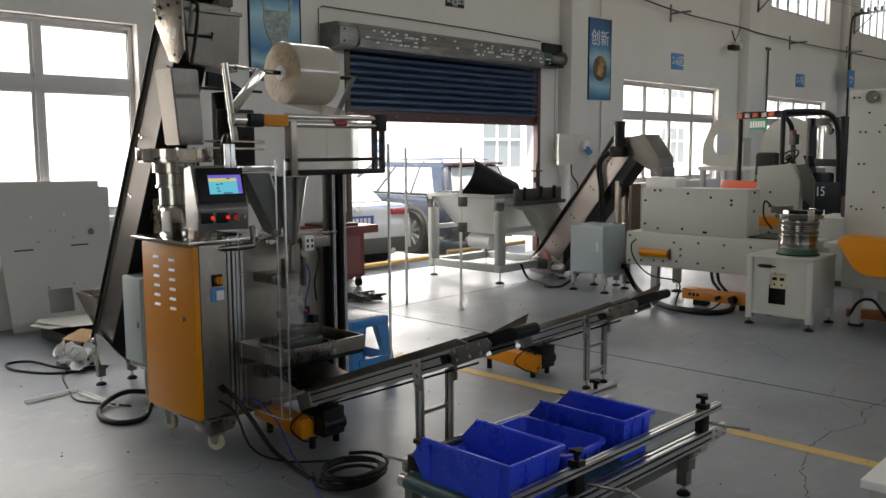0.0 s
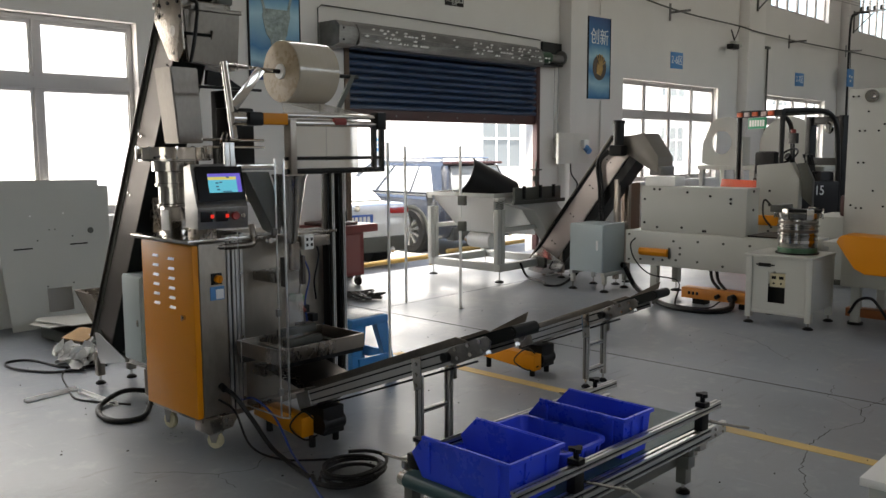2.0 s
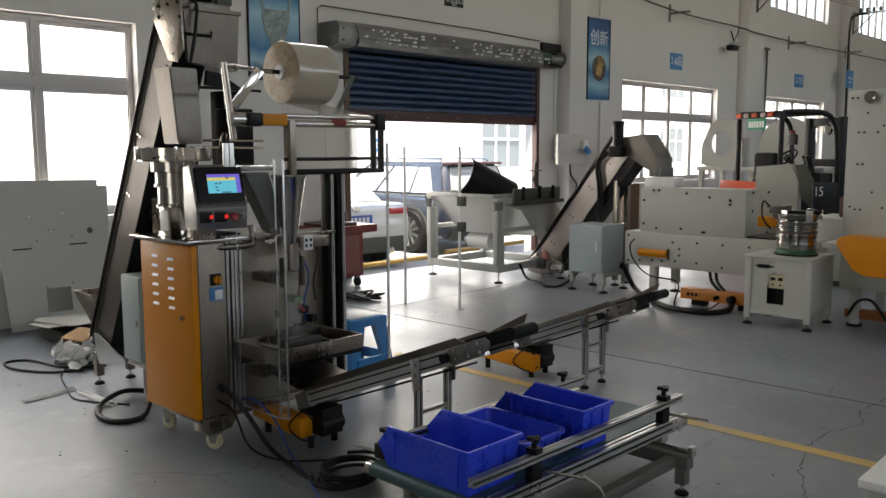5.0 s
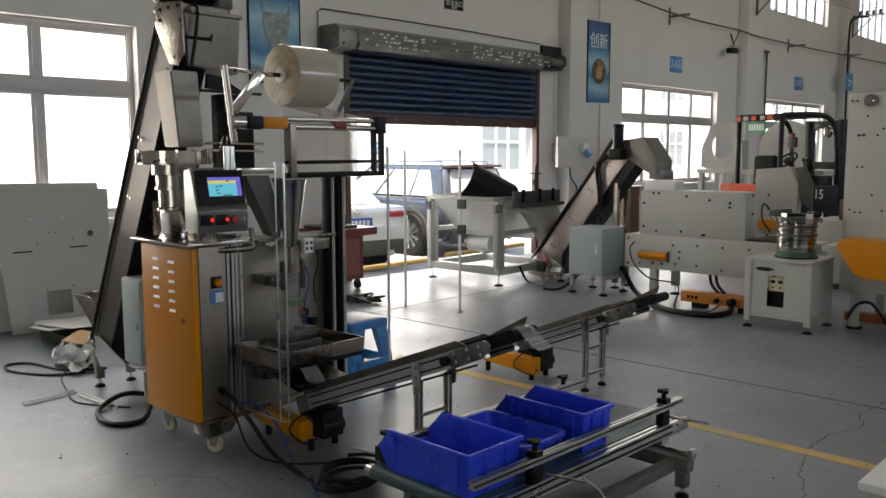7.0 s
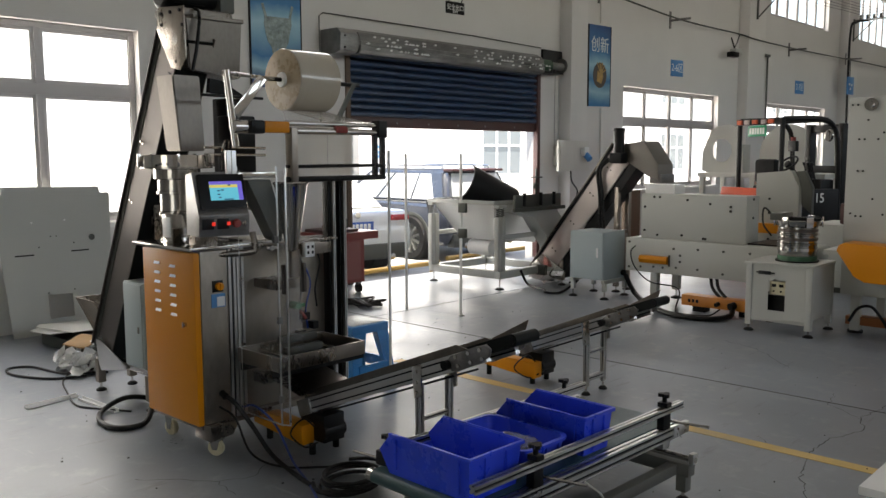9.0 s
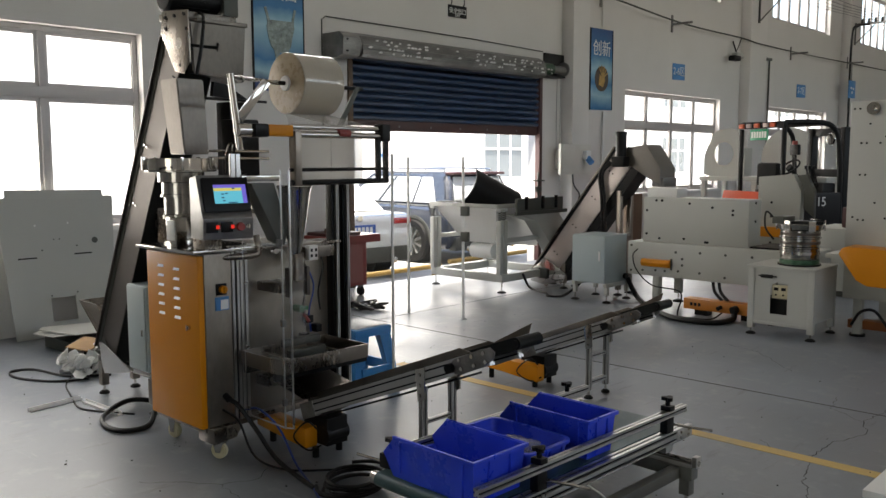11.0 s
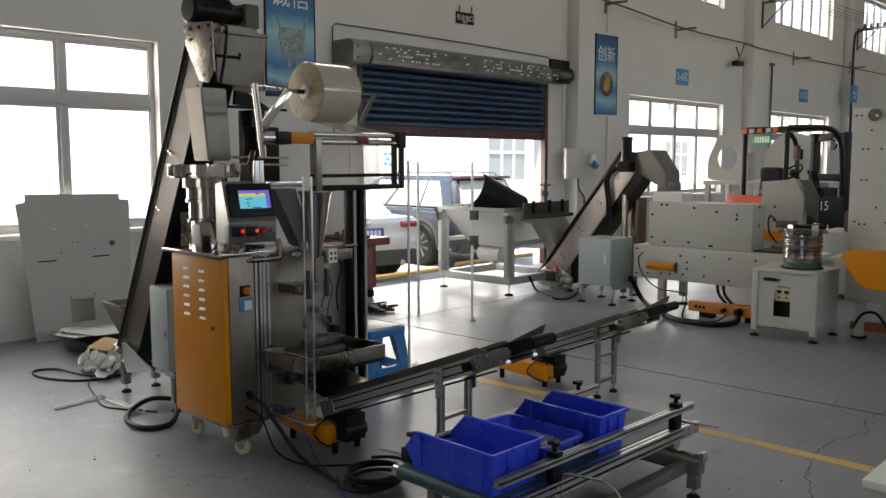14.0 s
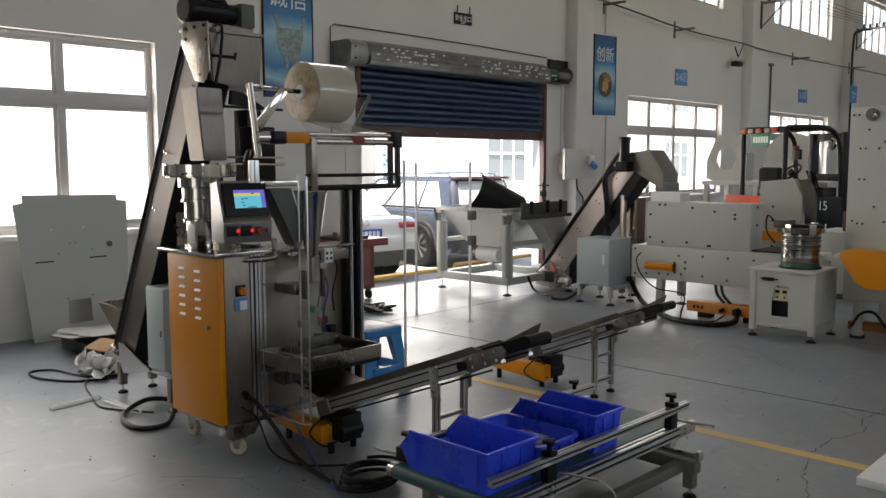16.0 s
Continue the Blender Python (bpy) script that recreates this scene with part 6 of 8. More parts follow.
for (xa, ya), (xb, yb) in (((2.255, 5.206), (2.60, 5.25)), ((2.60, 5.15), (2.625, 4.704))):
    bm = B()
    d = Vector((xb - xa, yb - ya, 0)); L_ = d.length
    poly(bm, [(0, 0), (0, 0.022), (0.003, 0.022), (0.003, 0.003), (0.030, 0.003), (0.030, 0.014), (0.033, 0.014), (0.033, 0)], "y", 0, L_, m=Matrix.Translation((xa, ya, 0.001)) @ Matrix.Rotation(math.atan2(d.y, d.x) - math.pi / 2, 4, "Z"))
    single("trim_strip", bm, GLOSSWHITE, "short white plastic trim strip lying on the floor", "plastic strip", "white strips on the floor")


# ---- cables on the floor ----
def floor_cable(pts, rad, label, material=None):
    bm = B(); tube(bm, [(x, y, z if z else rad) for x, y, z in pts], rad, 10)
    return single("cable", bm, material or CABLE, label, "cable")


floor_cable([(2.98, 4.72, 0.02), (2.80, 4.86, 0.05), (2.60, 4.80, 0.02), (2.50, 4.60, 0), (2.52, 4.42, 0), (2.66, 4.38, 0.02), (2.76, 4.46, 0.10), (2.80, 4.44, 0.16)], 0.016, "thick black hose looped on the floor by the cabinet")
floor_cable([(2.95, 5.75, 0), (2.75, 5.88, 0), (2.62, 6.2, 0), (2.66, 6.42, 0), (2.80, 6.35, 0), (2.86, 6.0, 0), (2.95, 5.8, 0.02), (3.1, 5.72, 0)], 0.009, "thin black cable lying in a loop on the floor")
floor_cable([(2.95, 5.95, 0.02), (2.78, 5.75, 0), (2.66, 5.4, 0), (2.58, 5.12, 0), (2.62, 4.95, 0), (2.74, 4.7, 0)], 0.006, "thin black lead trailing across the floor")
coil = []
rnd = random.Random(8)
for k in range(60):
    a = k * 0.55
    coil.append((2.84 + (0.15 + 0.025 * math.sin(k * 0.37)) * math.cos(a), 2.74 + (0.13 + 0.02 * math.cos(k * 0.23)) * math.sin(a), 0.012 + 0.0012 * k))
bm = B(); tube(bm, coil, 0.009, 8, 2)
single("cable_coil", bm, CABLE, "coil of black cable on the floor beside the belt conveyor", "cable coil")
floor_cable([(2.72, 2.9, 0), (2.68, 2.82, 0.01), (2.70, 2.68, 0.03), (2.85, 2.60, 0.05)], 0.012, "black cable end of the coil")
floor_cable([(7.98, 4.23, 0.25), (8.0, 4.18, 0.12), (7.96, 4.08, 0), (7.6, 3.75, 0), (7.32, 3.40, 0), (7.26, 3.15, 0), (7.32, 2.96, 0), (7.52, 2.90, 0), (7.62, 2.92, 0.06)], 0.026, "thick black supply cable sweeping across the floor")
floor_cable([(7.80, 5.45, 0.2), (7.9, 5.42, 0.02), (7.75, 5.1, 0), (7.62, 4.98, 0), (7.7, 4.85, 0), (7.9, 4.80, 0.10), (7.98, 4.70, 0.26)], 0.014, "black cable from the hopper stand to the control box")
floor_cable([(7.68, 3.95, 0.62), (7.64, 3.98, 0.55), (7.62, 3.92, 0.40), (7.62, 3.75, 0.26), (7.61, 3.45, 0.22), (7.50, 3.42, 0.03), (7.45, 3.35, 0), (7.50, 3.10, 0), (7.60, 3.03, 0.06)], 0.007, "thin black lead hanging down the grey housing")
rnd = random.Random(12)
pts = [(6.0 + rnd.uniform(-0.14, 0.14), 6.08 + rnd.uniform(-0.22, 0.22), 0.01 + rnd.random() * 0.07) for _ in range(34)]
bm = B(); tube(bm, pts, 0.012, 6, 4)
single("cable_tangle", bm, CABLE, "tangled heap of black cable on the floor", "cable tangle")


# ---- stool, tool cart, loose sheet ----
def stool():
    r = thing("plastic_stool", (4.02, 3.93, 0), "light blue plastic stool with a pale printed seat", "stool")
    cx, cy, h = 4.02, 3.93, 0.46
    t, b = 0.15, 0.20
    def loft(bm, quads):
        rings = [[bm.verts.new(p) for p in q] for q in quads]
        for a, c in zip(rings, rings[1:]):
            for i in range(4):
                bm.faces.new((a[i], a[(i + 1) % 4], c[(i + 1) % 4], c[i]))
        bm.faces.new(rings[0][::-1]), bm.faces.new(rings[-1])
    bm = B(); box(bm, cx - t - 0.012, cx + t + 0.012, cy - t - 0.012, cy + t + 0.012, h - 0.06, h, 0.014); part("seat", bm, STOOLBLUE, r)
    bm = B(); box(bm, cx - t + 0.012, cx + t - 0.012, cy - t + 0.012, cy + t - 0.012, h + 0.0005, h + 0.004, 0.001); part("seat_print", bm, mat("grey_seat_print", (0.36, 0.40, 0.42), 0.4, var=0.5, scale=26, fine=60), r, "grey patterned seat panel")
    for sx in (-1, 1):
        for sy in (-1, 1):
            bm = B()
            qs = []
            for z in (0.0, 0.2, h - 0.055):
                k = b + (t - b) * z / h
                w = 0.075 if z < 0.3 else 0.10
                X, Y = cx + sx * k, cy + sy * k
                qs.append([(X, Y, z), (X - sx * w, Y, z), (X - sx * w * 0.8, Y - sy * w * 0.8, z), (X, Y - sy * w, z)])
            loft(bm, qs); part("leg", bm, STOOLBLUE, r)
    for sx, sy in ((-1, 0), (1, 0), (0, -1), (0, 1)):
        k = b + (t - b) * 0.18 / h
        bm = B()
        if sx:
            box(bm, cx + sx * k - 0.012, cx + sx * k + 0.012, cy - k + 0.05, cy + k - 0.05, 0.13, 0.20, 0.004)
        else:
            box(bm, cx - k + 0.05, cx + k - 0.05, cy + sy * k - 0.012, cy + sy * k + 0.012, 0.13, 0.20, 0.004)
        part("stretcher", bm, STOOLBLUE, r)
    return r


STOOL = stool()
STOOL.location += Vector((-0.05, 0.04, 0))


def tool_cart():
    r = thing("tool_cart", (6.45, 6.85, 0), "red steel tool cart with a shelf rim, behind the machine", "tool cart")
    bm = B(); box(bm, 6.05, 6.58, 6.70, 7.05, 0.12, 0.599, 0.008); part("body", bm, RED, r)
    bm = B(); box(bm, 6.0, 6.72, 6.62, 7.10, 0.60, 0.685, 0.006); part("tray", bm, RED, r)
    bm = B(); box(bm, 6.03, 6.48, 6.68, 7.05, 0.686, 0.72, 0.006); part("tool_case", bm, MAROON, r)
    for k in range(4):
        bm = B(); cyl(bm, (6.1 + 0.1 * k, 6.8, 0.72), (6.1 + 0.1 * k, 6.8, 0.77 + 0.02 * k), 0.025, 12); part("can", bm, (WOOD, DARKGREY, MAROON, BLACK)[k], r)
    bm = B(); box(bm, 6.12, 6.52, 6.693, 6.699, 0.16, 0.57); part("drawer_front", bm, mat("dusty_red_paint", (0.30, 0.10, 0.09), 0.6, var=0.15), r)
    for x in (6.1, 6.53):
        for y in (6.75, 7.0):
            bm = B(); cyl(bm, (x - 0.015, y, 0.05), (x + 0.015, y, 0.05), 0.05, 18); part("wheel", bm, RUBBER, r)
            bm = B(); box(bm, x - 0.025, x + 0.025, y - 0.02, y + 0.02, 0.085, 0.12); part("wheel_fork", bm, GALV, r)
    return r


tool_cart()


def guard_stand():
    r = thing("acrylic_screen", (6.15, 5.3, 0), "tall clear acrylic screen standing open on the floor", "acrylic screen")
    a, b = Vector((6.10, 5.58, 0)), Vector((6.22, 4.97, 0))
    d = (b - a); L_ = d.length
    m = Matrix.Translation(a) @ Matrix.Rotation(math.atan2(d.y, d.x), 4, "Z")
    bm = B(); box(bm, 0.012, L_ - 0.012, -0.003, 0.003, 0.004, 1.50, m=m); part("panel", bm, ACRYLIC, r).visible_shadow = False
    for u in (0, L_):
        bm = B(); box(bm, u - 0.012, u + 0.012, -0.008, 0.008, 0, 1.53, 0.003, m=m); part("edge_post", bm, WHITE, r)
    for z in (0.74, 0.98):
        bm = B(); box(bm, L_ - 0.02, L_ + 0.06, -0.02, 0.02, z, z + 0.09, 0.004, m=m); part("hinge", bm, DARKGREY, r)
    bm = B(); box(bm, L_ - 0.012, L_ + 0.02, -0.03, 0.03, 0, 0.010, 0.003, m=m); part("foot", bm, ALU, r)
    return r


guard_stand()


# ---- vibrating hopper on its stand ----
def hopper():
    r = thing("vibrating_hopper", (7.9, 6.0, 0), "grey steel vibrating hopper on a four-post stand by the roller door", "hopper")
    for x in (7.5, 8.45):
        for y in (5.5, 6.5):
            levelling_foot(r, x, y, 0.13, 0.05)
            for dx in (-0.035, 0.035):
                bm = B(); box(bm, x + dx - 0.028, x + dx + 0.028, y - 0.03, y + 0.03, 0.205, 0.80, 0.004); part("post", bm, GREY, r)
                bm = B()
                tube(bm, [(x + dx + 0.022 * math.cos(k), y + 0.022 * math.sin(k), 0.80 + k * 0.0038) for k in range(0, 26)], 0.005, 6, 2); part("spring", bm, DARKGREY, r)
    for y in (5.5, 6.5):
        bm = B(); box(bm, 7.46, 8.49, y - 0.04, y + 0.04, 0.12, 0.204, 0.004); part("base_beam", bm, GREY, r)
    for x in (7.5, 8.45):
        bm = B(); box(bm, x - 0.04, x + 0.04, 5.541, 6.459, 0.12, 0.204, 0.004); part("base_beam", bm, GREY, r)
    for y in (5.5, 6.5):
        bm = B(); box(bm, 7.571, 8.379, y - 0.02, y + 0.02, 0.55, 0.60, 0.003); part("tie_bar", bm, GREY, r)
    bm = B()
    a = [bm.verts.new(p) for p in ((7.66, 5.72, 0.52), (8.30, 5.62, 0.46), (8.30, 6.3, 0.46), (7.66, 6.2, 0.52))]
    b = [bm.verts.new(p) for p in ((7.47, 5.56, 0.96), (8.40, 5.56, 0.96), (8.40, 6.52, 0.96), (7.47, 6.52, 0.96))]
    bm.faces.new(a[::-1])
    for i in range(4):
        bm.faces.new((a[i], a[(i + 1) % 4], b[(i + 1) % 4], b[i]))
    bmesh.ops.solidify(bm, geom=bm.faces[:], thickness=0.006)
    part("tank", bm, TANK, r, "grey sheet-steel tank, its paint lightened for skylight")
    bm = B(); box(bm, 7.44, 8.43, 5.53, 5.558, 0.93, 0.975, 0.003); part("rim", bm, GREY, r)
    bm = B(); box(bm, 7.44, 8.43, 6.522, 6.55, 0.93, 0.975, 0.003); part("rim", bm, GREY, r)
    bm = B(); box(bm, 7.442, 7.468, 5.559, 6.521, 0.93, 0.975, 0.003); part("rim", bm, GREY, r)
    bm = B(); box(bm, 8.405, 8.43, 5.559, 6.521, 0.93, 0.975, 0.003); part("rim", bm, GREY, r)
    for x in (7.5, 8.45):
        for y in (5.5, 6.5):
            bm = B(); box(bm, x - 0.06, x + 0.06, y - 0.035, y + 0.035, 0.898, 0.929, 0.003); part("spring_cap", bm, GREY, r)
    bm = B(); poly(bm, [(7.60, 0.86), (8.35, 0.86), (8.65, 0.60), (8.48, 0.42), (8.30, 0.40), (7.95, 0.78)], "y", 5.36, 5.54, 0.004); part("outlet", bm, GREY, r, "grey steel discharge outlet")
    bm = B(); box(bm, 7.55, 8.40, 5.33, 5.358, 0.86, 1.04, 0.003), box(bm, 7.50, 8.45, 5.30, 5.329, 0.86, 0.90, 0.003); part("gate_plate", bm, DARKGREY, r)
    for x in (7.7, 8.0, 8.25):
        bm = B(); cyl(bm, (x, 5.32, 0.92), (x, 5.32, 1.06), 0.02, 10); part("clamp", bm, BLACK, r)
    bm = B(); cyl(bm, (8.02, 5.40, 1.0), (8.02, 5.40, 1.32), 0.012, 10); cyl(bm, (8.02, 5.40, 1.22), (8.02, 5.40, 1.235), 0.07, 16); cyl(bm, (8.02, 5.40, 1.10), (8.02, 5.40, 1.16), 0.04, 14); part("gate_screw", bm, DARKGREY, r)
    # dark rolled chute resting in the tank
    bm = B()
    rr, n = 0.23, 18
    arc = [(rr * math.cos(radians(20 + 200 * k / n)), rr * math.sin(radians(20 + 200 * k / n))) for k in range(n + 1)]
    pts = arc + [(p[0] * 0.96, p[1] * 0.96) for p in arc[::-1]]
    ax = Vector((0.80, -0.30, -0.42)).normalized()
    m = Matrix.Translation((7.58, 6.12, 1.17)) @ ax.to_track_quat("Z", "Y").to_matrix().to_4x4() @ Matrix.Rotation(radians(75), 4, "Z")
    poly(bm, pts, "z", 0, 0.66, m=m); part("rolled_chute", bm, BLACK, r, "black rolled sheet chute")
    bm = B(); cyl(bm, (7.75, 5.80, 0.42), (7.75, 6.12, 0.42), 0.09, 20); part("vibrator_motor", bm, WHITE, r, "white vibrator motor")
    bm = B(); box(bm, 7.72, 7.78, 5.86, 6.06, 0.45, 0.55); part("motor_mount", bm, GREY, r)
    return r


hopper()


# ---- second inclined elevator with its control box ----
def elevator_two():
    r = thing("inclined_elevator", (8.3, 4.9, 0), "inclined stainless elevator with black motor beside the hopper", "elevator")
    lo, hi = Vector((0, 5.42, 0.12)), Vector((0, 4.36, 1.50))
    d = (hi - lo).normalized(); L_ = (hi - lo).length
    m = Matrix(((1, 0, 0, 0), (0, d.y, d.z, lo.y), (0, d.z, -d.y, lo.z), (0, 0, 0, 1)))    # local y runs up the casing, local z out of its upper side
    xa, xb = 8.10, 8.38
    # warm tint in the colour stands in for what the stainless reflects
    warm = mat("reflection_tinted_stainless", (0.50, 0.44, 0.41), 0.42, metal=0.75, var=0.1, scale=3)
    for x in (xa, xb):
        bm = B(); box(bm, x, x + 0.006, -0.05, L_, -0.14, 0.13, 0.002, m=m); part("side_plate", bm, warm, r, "stainless side plate, tinted warm for its reflections")
        bm = B(); box(bm, x - 0.022, x + 0.006, -0.05, L_, 0.131, 0.142, 0.002, m=m); part("flange", bm, STEEL, r)
        bm = B(); box(bm, x - 0.008, x - 0.001, -0.05, L_, 0.10, 0.13, m=m); part("edge_strip", bm, BLACK, r)
        for s_ in (0.35, 0.75, 1.15, 1.5):
            for t in (-0.02, 0.03):
                p = m @ Vector((x - 0.001, s_, t))
                bm = B(); cyl(bm, p, p + Vector((-0.006, 0, 0)), 0.009, 8); part("bolt", bm, DARKGREY, r)
    bm = B(); box(bm, xa + 0.007, xb - 0.001, 0, L_, 0.08, 0.09, m=m); part("belt_run", bm, BELT, r)
    bm = B(); box(bm, xa + 0.02, xb - 0.02, 0.12, L_ + 0.02, -0.24, -0.141, m=m); part("return_pan", bm, BLACK, r, "black return casing")
    for k in range(12):
        s_ = 0.1 + k * (L_ - 0.2) / 11
        bm = B(); box(bm, xa + 0.01, xb - 0.004, s_, s_ + 0.012, 0.091, 0.125, m=m); part("cleat", bm, BELT, r)
    bm = B(); poly(bm, [(4.40, 1.56), (4.10, 1.60), (3.93, 1.36), (3.93, 1.20), (4.06, 1.25), (4.24, 1.36), (4.32, 1.40)], "x", xa - 0.012, xb + 0.02, 0.006); part("discharge_hood", bm, mat("dull_stainless", (0.19, 0.175, 0.155), 0.42, metal=0.5, var=0.15, scale=4), r, "brushed stainless discharge hood")
    bm = B(); box(bm, xa, xb, 3.90, 4.03, 1.172, 1.262, 0.004); part("outlet_spout", bm, GALV, r)
    bm = B(); cyl(bm, (xa - 0.075, 4.35, 1.48), (xa - 0.075, 4.35, 1.70), 0.055, 22); cyl(bm, (xa - 0.075, 4.35, 1.70), (xa - 0.075, 4.35, 1.735), 0.062, 22); part("motor", bm, BLACK, r, "black upright gear motor")
    bm = B(); box(bm, xa - 0.14, xa - 0.013, 4.28, 4.43, 1.37, 1.48, 0.02); part("gearbox", bm, BLACK, r)
    bm = B(); cyl(bm, (xa - 0.03, 5.42, 0.14), (xb + 0.03, 5.42, 0.14), 0.10, 22); part("tail_drum", bm, CHROME, r)
    bm = B(); poly(bm, [(5.55, 0.06), (5.50, 0.22), (5.36, 0.34), (5.06, 0.18), (5.10, 0.08), (5.35, 0.03)], "x", xa - 0.024, xa - 0.010, 0.003); part("boot_plate", bm, CHROME, r)
    bm = B(); box(bm, xa - 0.05, xa - 0.025, 5.30, 5.42, 0.10, 0.22, 0.006); part("bearing_block", bm, DARKGREY, r)
    for y, z in ((5.12, 0.30), (4.42, 1.12)):
        for x in (xa + 0.03, xb - 0.03):
            bm = B(); box(bm, x - 0.025, x + 0.025, y - 0.025, y + 0.025, 0.06, z, 0.003); part("leg", bm, STEEL, r)
            levelling_foot(r, x, y, 0.07, 0.045)
    bm = B(); box(bm, xa + 0.056, xb - 0.056, 4.40, 4.44, 0.62, 0.66, 0.003); part("cross_tie", bm, STEEL, r)
    for k in (0, 0.035):
        bm = B(); tube(bm, [(xa - 0.08, 4.44 + k, 1.42), (xa - 0.06, 4.58 + k, 1.30), (xa - 0.05, 4.56 + k, 1.05), (xa - 0.06, 4.54 + k, 0.80), (xa - 0.10, 4.50 + k, 0.69)], 0.016, 8); part("motor_cable", bm, CABLE, r)
    return r


elevator_two()


def ebox():
    r = thing("electrical_cabinet", (7.8, 4.45, 0), "pale blue-grey electrical cabinet on a low stand", "electrical cabinet")
    bm = B(); box(bm, 7.62, 8.02, 4.27, 4.67, 0.20, 0.69, 0.006); part("body", bm, GREYBLUE, r)
    bm = B(); box(bm, 7.604, 7.619, 4.275, 4.665, 0.205, 0.685, 0.004); dr = part("door", bm, GREYBLUE, r)
    bm = B(); box(bm, 7.594, 7.604, 4.325, 4.345, 0.43, 0.53, 0.003); part("handle", bm, WHITE, dr)
    for y in (4.28, 4.66):
        bm = B(); box(bm, 7.62, 8.10, y - 0.02, y + 0.02, 0.16, 0.199, 0.003); part("stand_rail", bm, GREY, r)
    for x in (7.66, 8.05):
        for y in (4.28, 4.66):
            bm = B(); box(bm, x - 0.02, x + 0.02, y - 0.02, y + 0.02, 0.08, 0.159, 0.003); part("leg", bm, GREY, r)
            levelling_foot(r, x, y, 0.09, 0.045)
    bm = B(); cyl(bm, (7.98, 4.27, 0.25), (7.98, 4.24, 0.25), 0.03, 12); part("cable_gland", bm, BLACK, r)
    return r


ebox()


# ---- grey long housing with a raised cover ----
def housing():
    r = thing("conveyor_housing", (8.0, 3.35, 0), "long grey painted machine housing with a raised box cover", "machine housing")
    bm = B(); box(bm, 7.70, 8.24, 2.30, 4.07, 0.31, 0.64, 0.006); lo = part("lower_body", bm, GREY, r)
    bm = B(); box(bm, 7.76, 8.03, 2.87, 3.94, 0.641, 1.08, 0.006); up = part("upper_cover", bm, GREY, r)
    bm = B(); box(bm, 7.79, 8.0, 3.60, 3.92, 1.081, 1.17, 0.004); part("inlet", bm, WHITE, r, "pale square inlet collar")
    bm = B(); box(bm, 7.80, 8.26, 2.60, 2.869, 0.641, 0.655); part("gap_strip", bm, BLACK, r)
    for y in (3.76, 2.75):
        for x in (7.74, 8.18):
            bm = B(); box(bm, x - 0.035, x + 0.035, y - 0.035, y + 0.035, 0.09, 0.309, 0.004); part("leg", bm, GREY, r)
            levelling_foot(r, x, y, 0.10, 0.055)
    bm = B(); poly(bm, [(7.698, 0.40), (7.66, 0.41), (7.645, 0.445), (7.66, 0.475), (7.698, 0.48)], "y", 3.60, 3.90, 0.002); em = part("sensor_cover", bm, YELLOW, lo, "orange folded sensor cover")
    bm = B(); box(bm, 7.685, 7.698, 3.585, 3.598, 0.385, 0.495); part("cover_bracket", bm, DARKGREY, lo)
    pts = [(4.03, 0.60), (4.03, 0.35), (3.55, 0.56), (3.30, 0.57), (3.05, 0.57), (2.80, 0.57), (3.48, 0.50), (3.48, 0.44), (3.30, 0.38), (3.52, 0.38), (3.05, 0.36), (2.78, 0.45), (2.80, 0.36), (3.76, 0.37), (3.66, 0.37), (3.9, 0.36)]
    for y, z in pts:
        bm = B(); cyl(bm, (7.692, y, z), (7.701, y, z), 0.012, 10); part("bolt", bm, DARKGREY, lo)
    for y, z in ((3.90, 0.72), (3.90, 0.95), (3.80, 1.05), (3.74, 1.05), (3.45, 1.03), (3.22, 1.0), (3.02, 0.98), (3.02, 0.94), (3.76, 0.68), (3.50, 0.69), (3.28, 0.67), (3.26, 0.67)):
        bm = B(); cyl(bm, (7.752, y, z), (7.761, y, z), 0.012, 10); part("bolt", bm, BLACK, up)
    for z in (0.88, 1.05):
        bm = B(); cyl(bm, (7.9, 2.862, z), (7.9, 2.871, z), 0.012, 10); part("bolt", bm, BLACK, up)
    return r


housing()
r_ = thing("power_strip", (7.75, 3.1, 0), "orange steel power box lying on the floor under the housing", "power box")
bm = B(); box(bm, 7.62, 7.75, 2.66, 3.42, 0.05, 0.15, 0.004); part("body", bm, mat("burnt_orange_paint", (0.48, 0.17, 0.02), 0.45, var=0.08, scale=4), r_)
for y in (2.80, 3.25):
    bm = B(); box(bm, 7.63, 7.74, y - 0.06, y + 0.06, 0, 0.05); part("foot", bm, BLACK, r_)
bm = B(); cyl(bm, (7.62, 2.90, 0.10), (7.57, 2.92, 0.09), 0.035, 14); part("plug", bm, BLACK, r_)
bm = B(); cyl(bm, (7.62, 3.05, 0.10), (7.58, 3.06, 0.09), 0.02, 14); part("plug", bm, BLACK, r_)
for y in (3.30, 3.34, 3.26):
    bm = B(); box(bm, 7.616, 7.62, y - 0.012, y + 0.012, 0.085, 0.115); part("switch", bm, BLACK, r_)
for y in (3.12, 3.18):
    bm = B(); tube(bm, [(7.70, y - 0.1, 0.15), (7.76, y, 0.22), (7.80, y + 0.04, 0.32)], 0.015, 8); part("cable", bm, CABLE, r_)


